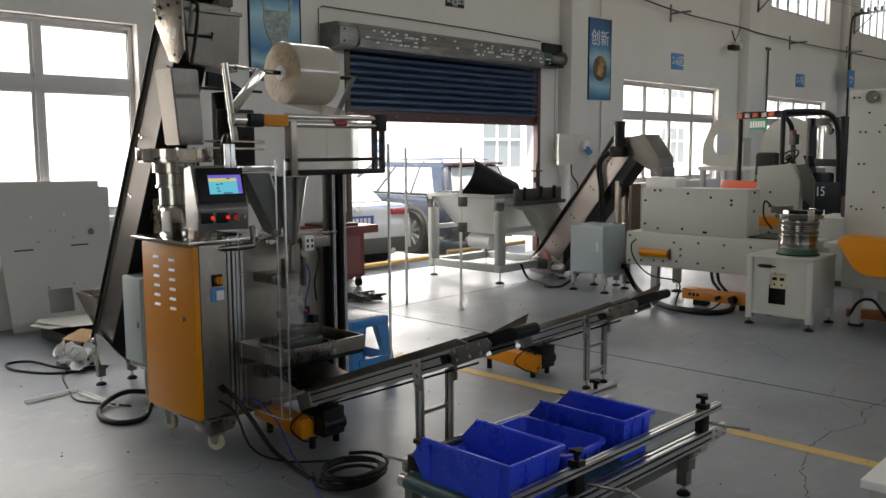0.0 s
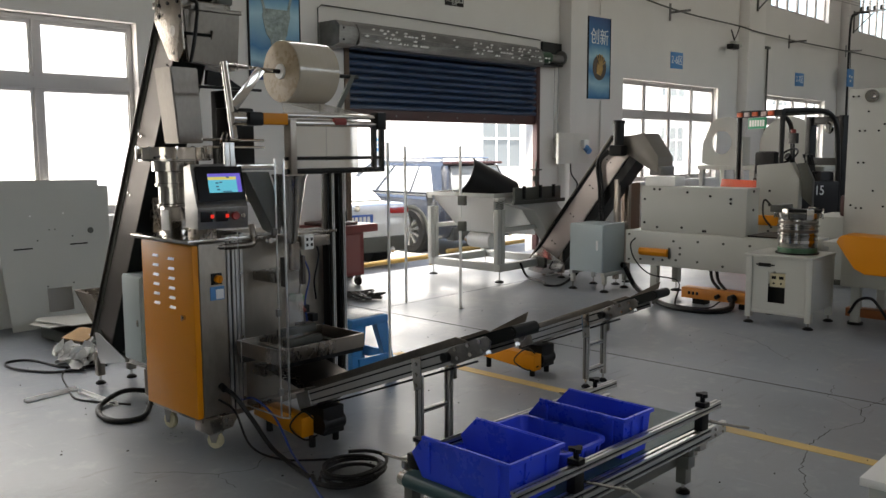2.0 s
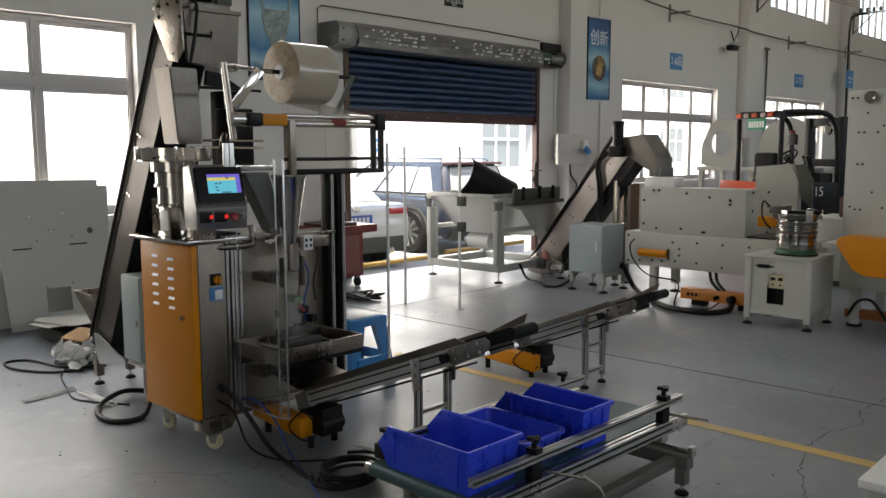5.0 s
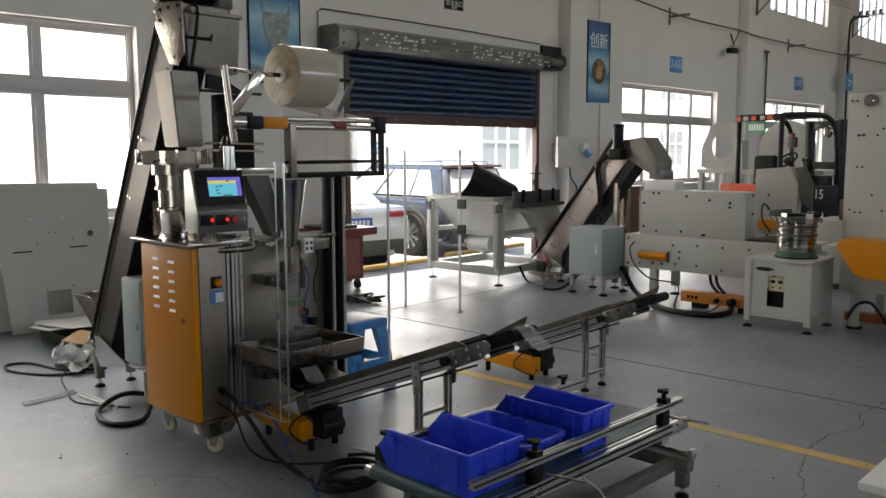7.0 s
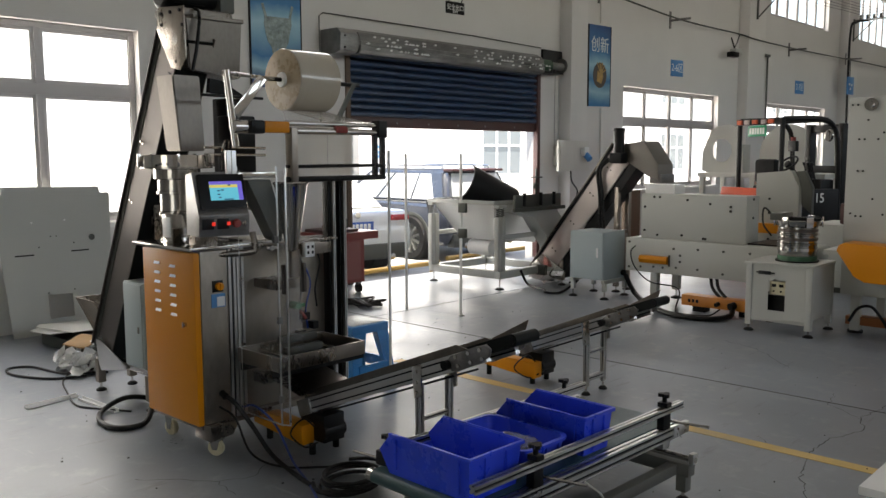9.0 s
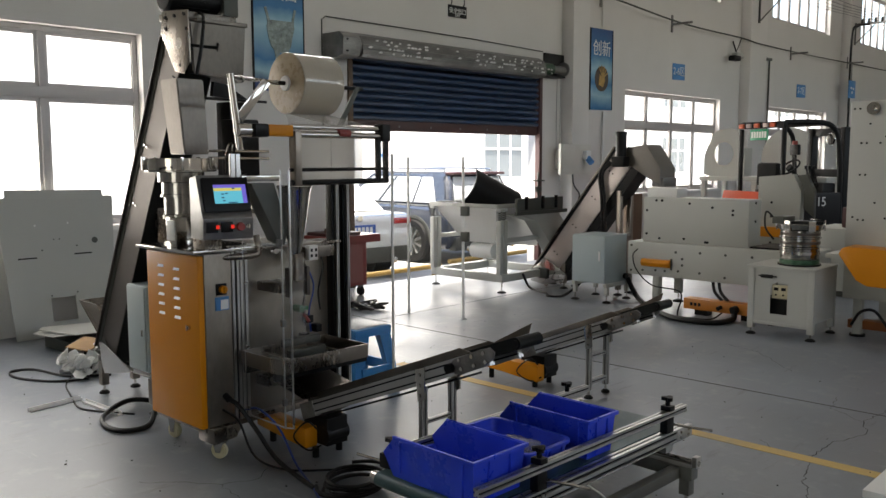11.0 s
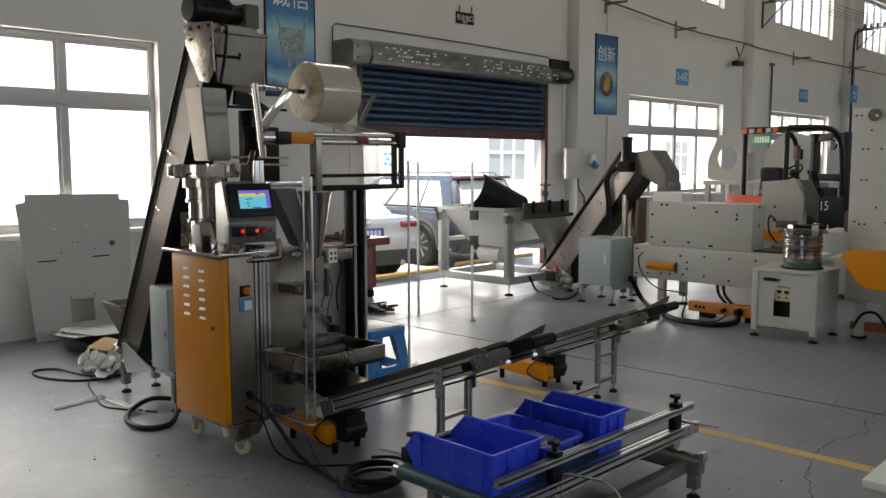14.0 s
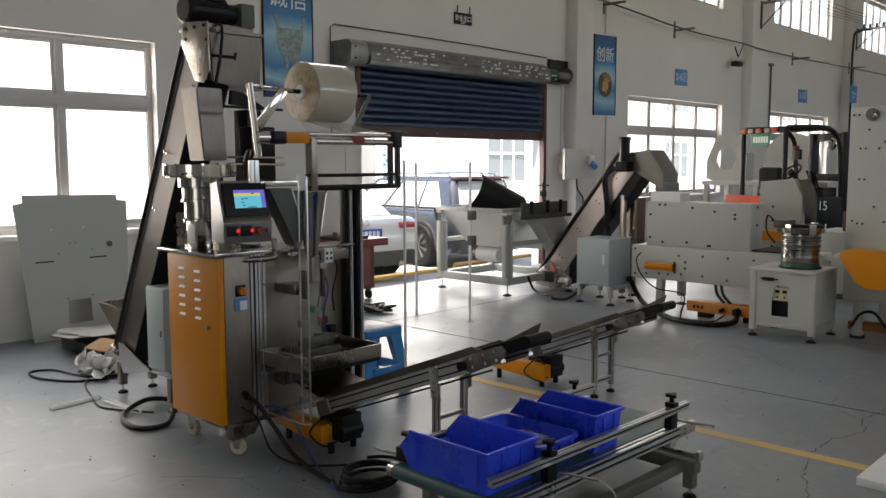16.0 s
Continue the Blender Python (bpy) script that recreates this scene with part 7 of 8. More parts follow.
# ---- feeder table with its bowl ----
def feeder_table():
    r = thing("feeder_table", (7.4, 2.3, 0), "white-grey steel feeder table with a cut-out control panel", "feeder table")
    bm = B(); box(bm, 7.12, 7.66, 2.06, 2.62, 0.565, 0.585, 0.003); part("top", bm, GREY, r)
    for x in (7.16, 7.62):
        for y in (2.09, 2.58):
            bm = B(); box(bm, x - 0.025, x + 0.025, y - 0.025, y + 0.025, 0.055, 0.564, 0.003); part("leg", bm, GREY, r)
            levelling_foot(r, x, y, 0.06, 0.04)
    for q in ((2.115, 2.28, 0.12, 0.56), (2.42, 2.555, 0.12, 0.56), (2.28, 2.42, 0.12, 0.19), (2.28, 2.42, 0.45, 0.56)):
        bm = B(); box(bm, 7.145, 7.150, *q); part("front_panel", bm, GREY, r)
    bm = B(); box(bm, 7.14, 7.16, 2.116, 2.554, 0.095, 0.119, 0.002); part("front_rail", bm, GREY, r)
    bm = B(); box(bm, 7.17, 7.60, 2.067, 2.072, 0.14, 0.56); part("side_panel", bm, GREY, r)
    bm = B(); box(bm, 7.165, 7.19, 2.285, 2.415, 0.32, 0.43, 0.003); cp = part("control_unit", bm, CREAM, r, "cream two-dial vibration controller")
    for y in (2.32, 2.38):
        bm = B(); box(bm, 7.161, 7.165, y - 0.018, y + 0.018, 0.385, 0.41); part("readout", bm, BLACK, cp)
        bm = B(); cyl(bm, (7.165, y, 0.35), (7.158, y, 0.35), 0.008, 10); part("dial", bm, BLACK, cp)
    # added black box stands in for the shade behind the cut-out
    bm = B(); box(bm, 7.20, 7.50, 2.20, 2.50, 0.13, 0.31); part("inner_shadow_box", bm, BLACK, r)
    bm = B(); box(bm, 7.125, 7.144, 2.40, 2.50, 0.485, 0.515, 0.006), cyl(bm, (7.14, 2.37, 0.50), (7.14, 2.52, 0.50), 0.006, 8); part("toggle", bm, BLACK, r)
    # bowl
    b = thing("vibratory_bowl", (7.40, 2.29, 0.585), "polished stainless vibratory feeder bowl on the table", "feeder bowl")
    c = (7.40, 2.29, 0.586)
    bm = B(); lathe(bm, [(0, 0), (0.17, 0), (0.17, 0.012), (0, 0.012)], c, 36); part("base_ring", bm, BLACK, b)
    bm = B(); lathe(bm, [(0, 0.0125), (0.155, 0.0125), (0.155, 0.05), (0, 0.05)], c, 36); part("green_base", bm, mat("green_enamel", (0.03, 0.10, 0.05), 0.4), b, "green enamelled base")
    bm = B(); lathe(bm, [(0, 0.051), (0.148, 0.051), (0.152, 0.06), (0.152, 0.14), (0.160, 0.145), (0.160, 0.155), (0.152, 0.16), (0.152, 0.22), (0.165, 0.226), (0.165, 0.236), (0.155, 0.24), (0.155, 0.29), (0.175, 0.30), (0.185, 0.34), (0.18, 0.34), (0.165, 0.30), (0, 0.28)], c, 44); part("bowl_body", bm, BOWL, b)
    for k in range(6):
        a = k * 1.05 + 0.3
        bm = B(); box(bm, -0.03, 0.03, -0.006, 0.006, 0.29, 0.375, 0.002, m=Matrix.Translation(c) @ Matrix.Rotation(a, 4, "Z") @ Matrix.Translation((0, 0.185, 0))); part("track_guide", bm, CHROME, b)
    bm = B(); box(bm, 7.22, 7.46, 2.36, 2.46, 0.93, 0.99, 0.01); part("chute_head", bm, DARKGREY, b)
    for z in (0.105, 0.19, 0.262):
        bm = B(); lathe(bm, [(0.150, z - 0.012), (0.158, z - 0.012), (0.158, z + 0.012), (0.150, z + 0.012), (0.150, z - 0.012)], c, 44); part("track_band", bm, SHADESTEEL if z > 0.11 else CHROME, b)
    for x, y, a, w in ((7.30, 2.20, 0.3, 0.12), (7.36, 2.34, -0.2, 0.15), (7.28, 2.30, 0.5, 0.08), (7.44, 2.22, 1.1, 0.10)):
        bm = B(); box(bm, -w, w, -0.012, 0.012, 0.345, 0.372, 0.003, m=Matrix.Translation((x, y, c[2])) @ Matrix.Rotation(a + 1.57, 4, "Z")); part("sorting_bar", bm, BLACK, b)
    bm = B(); tube(bm, [(7.25, 2.44, 0.96), (7.20, 2.50, 1.03), (7.19, 2.50, 0.9), (7.22, 2.44, 0.80)], 0.008, 8); part("air_hose", bm, CABLE, b)


feeder_table()


def big_panel():
    r = thing("case_machine", (7.9, 1.3, 0), "large grey sheet-steel machine with an orange discharge chute", "machine")
    bm = B(); box(bm, 7.45, 8.35, 0.60, 1.95, 0.32, 1.90, 0.006); bd = part("body", bm, GREY, r)
    for x in (7.55, 8.25):
        for y in (0.72, 1.85):
            bm = B(); box(bm, x - 0.035, x + 0.035, y - 0.035, y + 0.035, 0.02, 0.319, 0.003); part("leg", bm, GREY, r)
            bm = B(); cyl(bm, (x, y, 0), (x, y, 0.02), 0.06, 16); part("foot_pad", bm, RUBBER, r)
    bm = B(); poly(bm, [(1.92, 0.70), (1.90, 0.745), (1.86, 0.765), (1.20, 0.74), (1.20, 0.45), (1.70, 0.46), (1.78, 0.50)], "x", 7.20, 7.448, 0.02); part("orange_chute", bm, YELLOW, r, "orange folded steel chute")
    bm = B(); cyl(bm, (7.45, 1.78, 1.84), (7.43, 1.78, 1.84), 0.05, 20); cyl(bm, (7.43, 1.78, 1.84), (7.40, 1.78, 1.84), 0.022, 14); part("shaft_bearing", bm, CHROME, r)
    for y, z in ((1.80, 1.72), (1.86, 1.57), (1.82, 1.57), (1.72, 1.57), (1.86, 1.32), (1.82, 1.32), (1.74, 1.10), (1.90, 0.98), (1.86, 0.96), (1.82, 0.96), (1.90, 0.72), (1.75, 0.55), (1.92, 1.84), (1.88, 1.84), (1.68, 1.62), (1.66, 0.98), (1.5, 1.5), (1.4, 1.1)):
        bm = B(); cyl(bm, (7.441, y, z), (7.451, y, z), 0.008, 10); part("bolt", bm, BLACK, bd)
    bm = B(); box(bm, 7.55, 7.66, 0.9, 1.93, 0.06, 0.13, 0.004); part("orange_beam", bm, mat("rust_orange_paint", (0.30, 0.09, 0.02), 0.5, var=0.15, scale=5), r)
    bm = B(); tube(bm, [(7.48, 1.88, 0.10), (7.44, 1.80, 0.22), (7.44, 1.70, 0.24), (7.46, 1.62, 0.14), (7.5, 1.60, 0.08)], 0.012, 8); part("cable", bm, CABLE, r)
    bm = B(); poly(bm, [(1.951, 0.60), (2.02, 0.64), (2.20, 0.64), (2.20, 0.60)], "x", 7.75, 8.2); part("bridge_plate", bm, GREY, r)
    return r


big_panel()


def grey_tower():
    r = thing("grey_feed_tower", (8.85, 2.9, 0), "grey angular feed tower behind the feeder bowl", "machine")
    bm = B(); poly(bm, [(2.72, 0.0), (3.14, 0.0), (3.14, 1.25), (2.80, 1.28), (2.72, 1.12)], "x", 8.62, 8.72, 0.006); part("body", bm, GREY, r)
    bm = B(); poly(bm, [(2.76, 1.27), (2.70, 1.11), (2.70, 0.95), (2.60, 0.86), (2.60, 1.12), (2.68, 1.28)], "x", 8.64, 8.70, 0.004); part("dark_chute", bm, DARKGREY, r)
    for z in (0.6, 0.72, 0.86, 1.0):
        bm = B(); cyl(bm, (8.612, 3.0, z), (8.621, 3.0, z), 0.012, 10); part("bolt", bm, BLACK, r)
    bm = B(); box(bm, 8.56, 8.619, 2.72, 3.10, 0.66, 0.76, 0.01); part("orange_cover", bm, YELLOW, r, "orange cover strip")
    b = thing("grey_table", (9.5, 2.5, 0), "pale grey machine base behind the bowl", "machine base")
    bm = B(); box(bm, 9.3, 10.0, 2.22, 2.84, 0.06, 0.70, 0.006); part("body", bm, GREY, b)
    bm = B(); box(bm, 9.33, 9.97, 2.25, 2.81, 0, 0.06); part("plinth", bm, DARKGREY, b)
    bm = B(); box(bm, 9.40, 9.8, 2.30, 2.58, 0.701, 0.92, 0.03); part("maroon_box", bm, MAROON, b)


grey_tower()


def corner_cabinet():
    r = thing("low_cabinet", (3.3, 0.2, 0), "pale grey steel cabinet corner with a folded top edge", "cabinet")
    bm = B(); box(bm, 2.78, 3.7, -0.40, 0.45, 0.0, 0.585, 0.006); part("body", bm, GREY, r)
    bm = B(); box(bm, 2.76, 3.72, -0.42, 0.47, 0.586, 0.612, 0.004); part("top", bm, WHITE, r)
    return r


corner_cabinet()


# ---- plates on a work table beyond the forklift ----
def plate_table():
    r = thing("work_table", (12.4, 4.7, 0), "pale steel work table beyond the forklift truck", "work table")
    bm = B(); box(bm, 12.1, 12.9, 3.6, 5.42, 1.03, 1.09, 0.004); part("top", bm, GREY, r)
    for x in (12.15, 12.85):
        for y in (3.68, 4.6, 5.36):
            bm = B(); box(bm, x - 0.035, x + 0.035, y - 0.035, y + 0.035, 0, 1.029, 0.003); part("leg", bm, GREY, r)
    p = thing("machined_plate", (12.2, 5.0, 1.09), "grey cut steel plate with a large round hole", "metal plate", "plates on the table")
    bm = B()
    out = [(5.40, 1.092), (5.40, 1.40), (5.24, 1.76), (4.92, 1.80), (4.78, 1.42), (4.78, 1.092)]
    c = (5.10, 1.42)
    n = 24
    ring = [(c[0] + 0.15 * math.cos(k * 2 * math.pi / n), c[1] + 0.17 * math.sin(k * 2 * math.pi / n)) for k in range(n)]
    def ray(a):
        best = None
        dx, dz = math.cos(a), math.sin(a)
        for (x0, z0), (x1, z1) in zip(out, out[1:] + out[:1]):
            ex, ez = x1 - x0, z1 - z0
            det = dx * -ez + ex * dz
            if abs(det) < 1e-9:
                continue
            t = ((x0 - c[0]) * -ez + ex * (z0 - c[1])) / det
            u = (dx * (z0 - c[1]) - dz * (x0 - c[0])) / det
            if t > 0 and -1e-6 <= u <= 1 + 1e-6 and (best is None or t < best):
                best = t
        return (c[0] + dx * best, c[1] + dz * best)
    rim = [ray(k * 2 * math.pi / n) for k in range(n)]
    for x in (12.2, 12.215):
        for k in range(n):
            j = (k + 1) % n
            bm.faces.new([bm.verts.new((x, *q)) for q in (ring[k], ring[j], rim[j], rim[k])])
    for src in (ring, rim):
        for k in range(n):
            j = (k + 1) % n
            bm.faces.new([bm.verts.new(q) for q in ((12.2, *src[k]), (12.2, *src[j]), (12.215, *src[j]), (12.215, *src[k]))])
    bmesh.ops.remove_doubles(bm, verts=bm.verts, dist=1e-4)
    part("plate", bm, GREY, p)
    bm = B(); box(bm, 12.216, 12.5, 4.80, 4.815, 1.092, 1.5, 0.002); part("stiffener", bm, GREY, p)
    q = thing("machined_plate", (12.4, 4.2, 1.09), "tall rounded grey steel side plate stood on the table", "metal plate", "plates on the table")
    bm = B()
    poly(bm, [(4.60, 1.092)] + [(4.20 + 0.40 * math.cos(radians(a)), 1.36 + 0.42 * math.sin(radians(a))) for a in range(0, 181, 12)] + [(3.80, 1.092)], "x", 12.35, 12.37, 0.003); part("plate", bm, GREY, q)
    bm = B(); box(bm, 12.371, 12.7, 4.2, 4.22, 1.092, 1.6, 0.002); part("stiffener", bm, GREY, q)
    bm = B(); box(bm, 12.45, 12.80, 3.25, 3.62, 0.0, 1.75, 0.02)
    single("tall_cabinet", bm, GREY, "tall pale grey cabinet beyond the forklift truck", "cabinet")


plate_table()
r_ = thing("door_leaf", (9.5, 4.5, 0), "dark brown wooden panel leaning behind the elevator", "wood panel")
bm = B(); box(bm, 10.2, 10.6, 5.55, 5.60, 0, 0.95, 0.004); part("board", bm, WOOD, r_)
bm = B(); box(bm, 10.2, 10.6, 5.601, 5.9, 0, 0.05, 0.004); part("foot", bm, WOOD, r_)


# ---- forklift truck ----
def forklift():
    r = new("forklift_truck")
    tagged(r, "black and grey electric forklift truck with overhead guard and orange chassis", "forklift")
    W, H = 0.95, 1.85
    def bar(pts, rad=0.03, name="guard_post", mt=BLACK):
        bm = B(); tube(bm, pts, rad, 8, 5); return part(name, bm, mt, r)
    for x in (-W / 2, W / 2):
        bar([(x, 0.0, 0.75), (x, 0.0, 1.2), (x, 0.0, 1.80)], 0.035)
        bar([(x, 0.02, H - 0.01), (x, 0.4, H), (x, 0.70, H - 0.015), (x, 0.86, H - 0.09), (x, 0.94, H - 0.27), (x, 0.98, 1.1), (x, 1.0, 0.55)], 0.036)
    bm = B(); box(bm, -W / 2 - 0.03, W / 2 + 0.03, -0.045, 0.03, H - 0.07, H + 0.01, 0.006); rb = part("rear_bar", bm, BLACK, r)
    for x in (-0.40, -0.05, 0.30):
        bm = B(); box(bm, x - 0.055, x + 0.055, -0.075, -0.046, H - 0.06, H - 0.005, 0.006); part("tail_light", bm, mat("orange_lens", (0.55, 0.10, 0.04), 0.3), rb, "orange and red lamp lens")
    for x in (-0.24, 0.14):
        bm = B(); box(bm, x - 0.05, x + 0.05, -0.07, -0.046, H - 0.06, H - 0.005, 0.006); part("tail_light", bm, mat("pale_lens", (0.5, 0.4, 0.38), 0.3), rb)
    bm = B(); box(bm, -0.20, 0.20, -0.06, -0.045, H - 0.22, H - 0.08, 0.004); pl = part("plate", bm, mat("green_plate", (0.02, 0.27, 0.13), 0.4), rb, "green plate with plain pale bars")
    bm = B()
    for k in range(6):
        box(bm, -0.165 + k * 0.058, -0.125 + k * 0.058, -0.064, -0.0605, H - 0.19, H - 0.11)
    part("plain_bar", bm, WHITE, pl)
    for k in range(7):
        y = 0.12 + 0.11 * k
        bm = B(); box(bm, -W / 2 + 0.02, W / 2 - 0.02, y - 0.012, y + 0.012, H - 0.04, H + 0.015, 0.004, m=None); part("guard_slat", bm, BLACK, r)
    # chassis, counterweight, seat
    bm = B(); poly(bm, [(-0.35, 0.30), (-0.30, 0.16), (0.9, 0.16), (1.2, 0.30), (1.2, 0.52), (0.75, 0.52), (0.70, 0.36), (0.5, 0.36), (0.45, 0.62), (0.3, 0.74), (-0.25, 0.74), (-0.37, 0.60)], "x", -0.48, 0.48, 0.03); part("chassis", bm, mat("orange_red_paint", (0.48, 0.06, 0.02), 0.4), r, "orange-red chassis")
    bm = B(); poly(bm, [(-0.38, 0.745), (0.30, 0.745), (0.30, 0.94), (-0.33, 0.98)], "x", -0.42, 0.42, 0.02); part("battery_cover", bm, mat("orange_red_cover", (0.48, 0.06, 0.02), 0.4), r, "orange-red battery cover")
    bm = B(); box(bm, -0.22, 0.22, 0.14, 0.54, 0.95, 1.06, 0.04); st = part("seat", bm, BLACK, r, "black padded seat")
    bm = B(); box(bm, -0.22, 0.22, 0.08, 0.20, 1.03, 1.34, 0.05); part("seat_back", bm, RUBBER, st)
    bm = B(); box(bm, -0.44, 0.44, 0.72, 0.95, 0.5, 1.08, 0.03); cw = part("cowl", bm, BLACK, r, "black front cowl")
    bm = B(); box(bm, -0.10, 0.464, -0.02, 0.07, 0.75, 1.0, 0.02); part("rear_cowl", bm, BLACK, r)
    bm = B(); box(bm, 0.465, 0.515, 0.08, 0.98, 0.45, 0.96, 0.02); sp = part("side_panel", bm, BLACK, r, "black side panel with pale numerals")
    letters("numerals", "15", 0.17, Matrix.Translation((0.519, 0.64, 0.84)) @ Euler((radians(90), 0, radians(90))).to_matrix().to_4x4(), WHITE, sp)
    bm = B(); tube(bm, [(-0.05, 0.80, 0.95), (-0.05, 0.68, 1.14), (-0.05, 0.56, 1.26)], 0.03, 8); part("steering_column", bm, BLACK, r)
    bm = B(); tube(bm, [(-0.05 + 0.16 * math.cos(a), 0.54 + 0.11 * math.sin(a), 1.28 + 0.09 * math.sin(a)) for a in [k * math.pi / 10 for k in range(21)]], 0.014, 8, 2); part("steering_wheel", bm, BLACK, r)
    bm = B(); cyl(bm, (-0.05, 0.52, 1.28), (-0.05, 0.56, 1.25), 0.05, 14); part("wheel_hub", bm, BLACK, r)
    for x in (0.18, 0.26, 0.34):
        bm = B(); cyl(bm, (x, 0.74, 0.98), (x, 0.64, 1.26), 0.009, 8); cyl(bm, (x, 0.64, 1.26), (x, 0.63, 1.30), 0.02, 10); part("lever", bm, BLACK, r)
    bm = B(); box(bm, -0.36, -0.18, 0.78, 0.83, 1.44, 1.58, 0.01), cyl(bm, (-0.27, 0.82, 1.0), (-0.27, 0.81, 1.45), 0.014, 8); part("display_unit", bm, BLACK, r)
    bm = B(); cyl(bm, (-0.27, 0.80, 1.58), (-0.27, 0.80, 1.63), 0.04, 14); part("beacon", bm, RED, r, "small red beacon")
    bm = B(); lathe(bm, [(0, 0), (0.07, 0.01), (0.08, 0.04), (0, 0.07)], (0, 0, 0), 20, m=Matrix.Translation((0.30, 0.92, 1.64)) @ Euler((radians(-90), 0, 0)).to_matrix().to_4x4()); part("head_lamp", bm, CHROME, r)
    # mast and wheels
    for x in (-0.34, 0.34):
        bm = B(); box(bm, x - 0.05, x + 0.05, 1.12, 1.24, 0.08, 1.80, 0.008); part("mast_rail", bm, BLACK, r)
    for z in (0.5, 1.2, 1.74):
        bm = B(); box(bm, -0.29, 0.29, 1.15, 1.21, z - 0.05, z + 0.05, 0.006); part("mast_cross", bm, BLACK, r)
    for y, rad in ((0.90, 0.23), (-0.02, 0.19)):
        for x in (-0.46, 0.46):
            bm = B(); cyl(bm, (x - 0.09, y, rad), (x + 0.09, y, rad), rad, 28); w = part("wheel", bm, RUBBER, r)
            bm = B(); cyl(bm, (x - 0.095, y, rad), (x + 0.095, y, rad), rad * 0.55, 20); part("rim", bm, mat("rim_orange", (0.4, 0.08, 0.02), 0.5), w)
    r.matrix_world = Matrix.Translation((12.48, 4.85, 0)) @ Matrix.Rotation(radians(-120), 4, "Z") @ Matrix.Diagonal((1, 1, 1.12, 1))
    return r


forklift()


# ---- yard outside the roller door ----
def car(name, x, y, turn, paint, L_, H, suv, label):
    """Rear bumper at the origin, nose along +y."""
    r = new(name)
    tagged(r, label, "car", "parked cars")
    hw = 0.92
    belt = 0.94 if suv else 0.93
    low = [(0.10, 0.26), (0.02, 0.36), (0.0, 0.60), (0.06, belt - 0.04), (0.16, belt), (L_ * 0.70, belt + 0.02), (L_ - 0.35, 0.80), (L_ - 0.06, 0.66), (L_, 0.50), (L_ - 0.05, 0.26)]
    bm = B(); poly(bm, low, "x", -hw, hw)
    bmesh.ops.bevel(bm, geom=list(bm.edges), offset=0.07, segments=3, profile=0.55, affect="EDGES")
    body = part("body", bm, paint, r)
    # cabin: tapered, glass faces with pillars
    if suv:
        base = [(0.10, belt), (L_ * 0.66, belt)]; top = [(0.34, H), (L_ * 0.47, H)]
    else:
        base = [(0.55, belt), (L_ * 0.70, belt)]; top = [(1.35, H), (L_ * 0.50, H)]
    bw, tw = hw - 0.05, hw - 0.26
    bm = B()
    a = [bm.verts.new(p) for p in ((-bw, base[0][0], belt - 0.02), (bw, base[0][0], belt - 0.02), (bw, base[1][0], belt - 0.02), (-bw, base[1][0], belt - 0.02))]
    b = [bm.verts.new(p) for p in ((-tw, top[0][0], H), (tw, top[0][0], H), (tw, top[1][0], H), (-tw, top[1][0], H))]
    bm.faces.new(a[::-1]), bm.faces.new(b)
    for i in range(4):
        bm.faces.new((a[i], a[(i + 1) % 4], b[(i + 1) % 4], b[i]))
    bmesh.ops.bevel(bm, geom=list(bm.edges), offset=0.07, segments=3, affect="EDGES")
    cabin = part("cabin", bm, paint, r)
    # opaque pale colour stands in for bright sky mirrored in the glass
    CG = mat("sky_pale_car_glass", (0.50, 0.53, 0.54), 0.06, var=0.05, bump=0.0, coat=1.0)
    def pane(pts, name="window"):
        bm = B(); vs = [Vector(p) for p in pts]
        nrm = (vs[1] - vs[0]).cross(vs[2] - vs[0]).normalized() * 0.007
        c_ = Vector((0, (base[0][0] + base[1][0]) / 2, belt))
        if nrm.dot(vs[0] - c_) < 0:
            nrm = -nrm
        f = [bm.verts.new(v + nrm) for v in vs]; g = [bm.verts.new(v - nrm * 2) for v in vs]
        bm.faces.new(f), bm.faces.new(g[::-1])
        for i in range(len(f)):
            bm.faces.new((f[i], g[i], g[(i + 1) % len(f)], f[(i + 1) % len(f)]))
        return part(name, bm, CG, cabin)
    def mixp(u, v, e):     # e: which end, u across, v up
        yb, yt = base[e][0], top[e][0]
        return ((bw + (tw - bw) * v) * u, yb + (yt - yb) * v, belt - 0.02 + (H - belt + 0.02) * v)
    pane([mixp(-0.82, 0.16, 0), mixp(0.82, 0.16, 0), mixp(0.80, 0.86, 0), mixp(-0.80, 0.86, 0)], "rear_window")
    pane([mixp(-0.85, 0.12, 1), mixp(0.85, 0.12, 1), mixp(0.82, 0.88, 1), mixp(-0.82, 0.88, 1)], "windscreen")
    for sx in (-1, 1):
        def side(f, v):
            yb = base[0][0] + (base[1][0] - base[0][0]) * f; yt = top[0][0] + (top[1][0] - top[0][0]) * f
            return (sx * (bw + (tw - bw) * v), yb + (yt - yb) * v, belt - 0.02 + (H - belt + 0.02) * v)
        for f0, f1 in ((0.10, 0.28), (0.30, 0.58), (0.61, 0.90)):
            pane([side(f0, 0.14), side(f1, 0.14), side(f1, 0.85), side(f0 + (0.06 if f0 < 0.2 else 0), 0.85)])
        bm = B(); box(bm, min(sx * hw, sx * (hw + 0.012)), max(sx * hw, sx * (hw + 0.012)), 0.9, L_ - 1.0, 0.24, 0.40, 0.01); part("sill", bm, DARKGREY, body)
        bm = B(); box(bm, sx * 0.72 - 0.15, sx * 0.72 + 0.15, -0.006, 0.12, 0.78, 0.87, 0.03); part("tail_lamp", bm, mat("red_lens", (0.40, 0.02, 0.02), 0.2, coat=0.5), body, "red tail lamp")
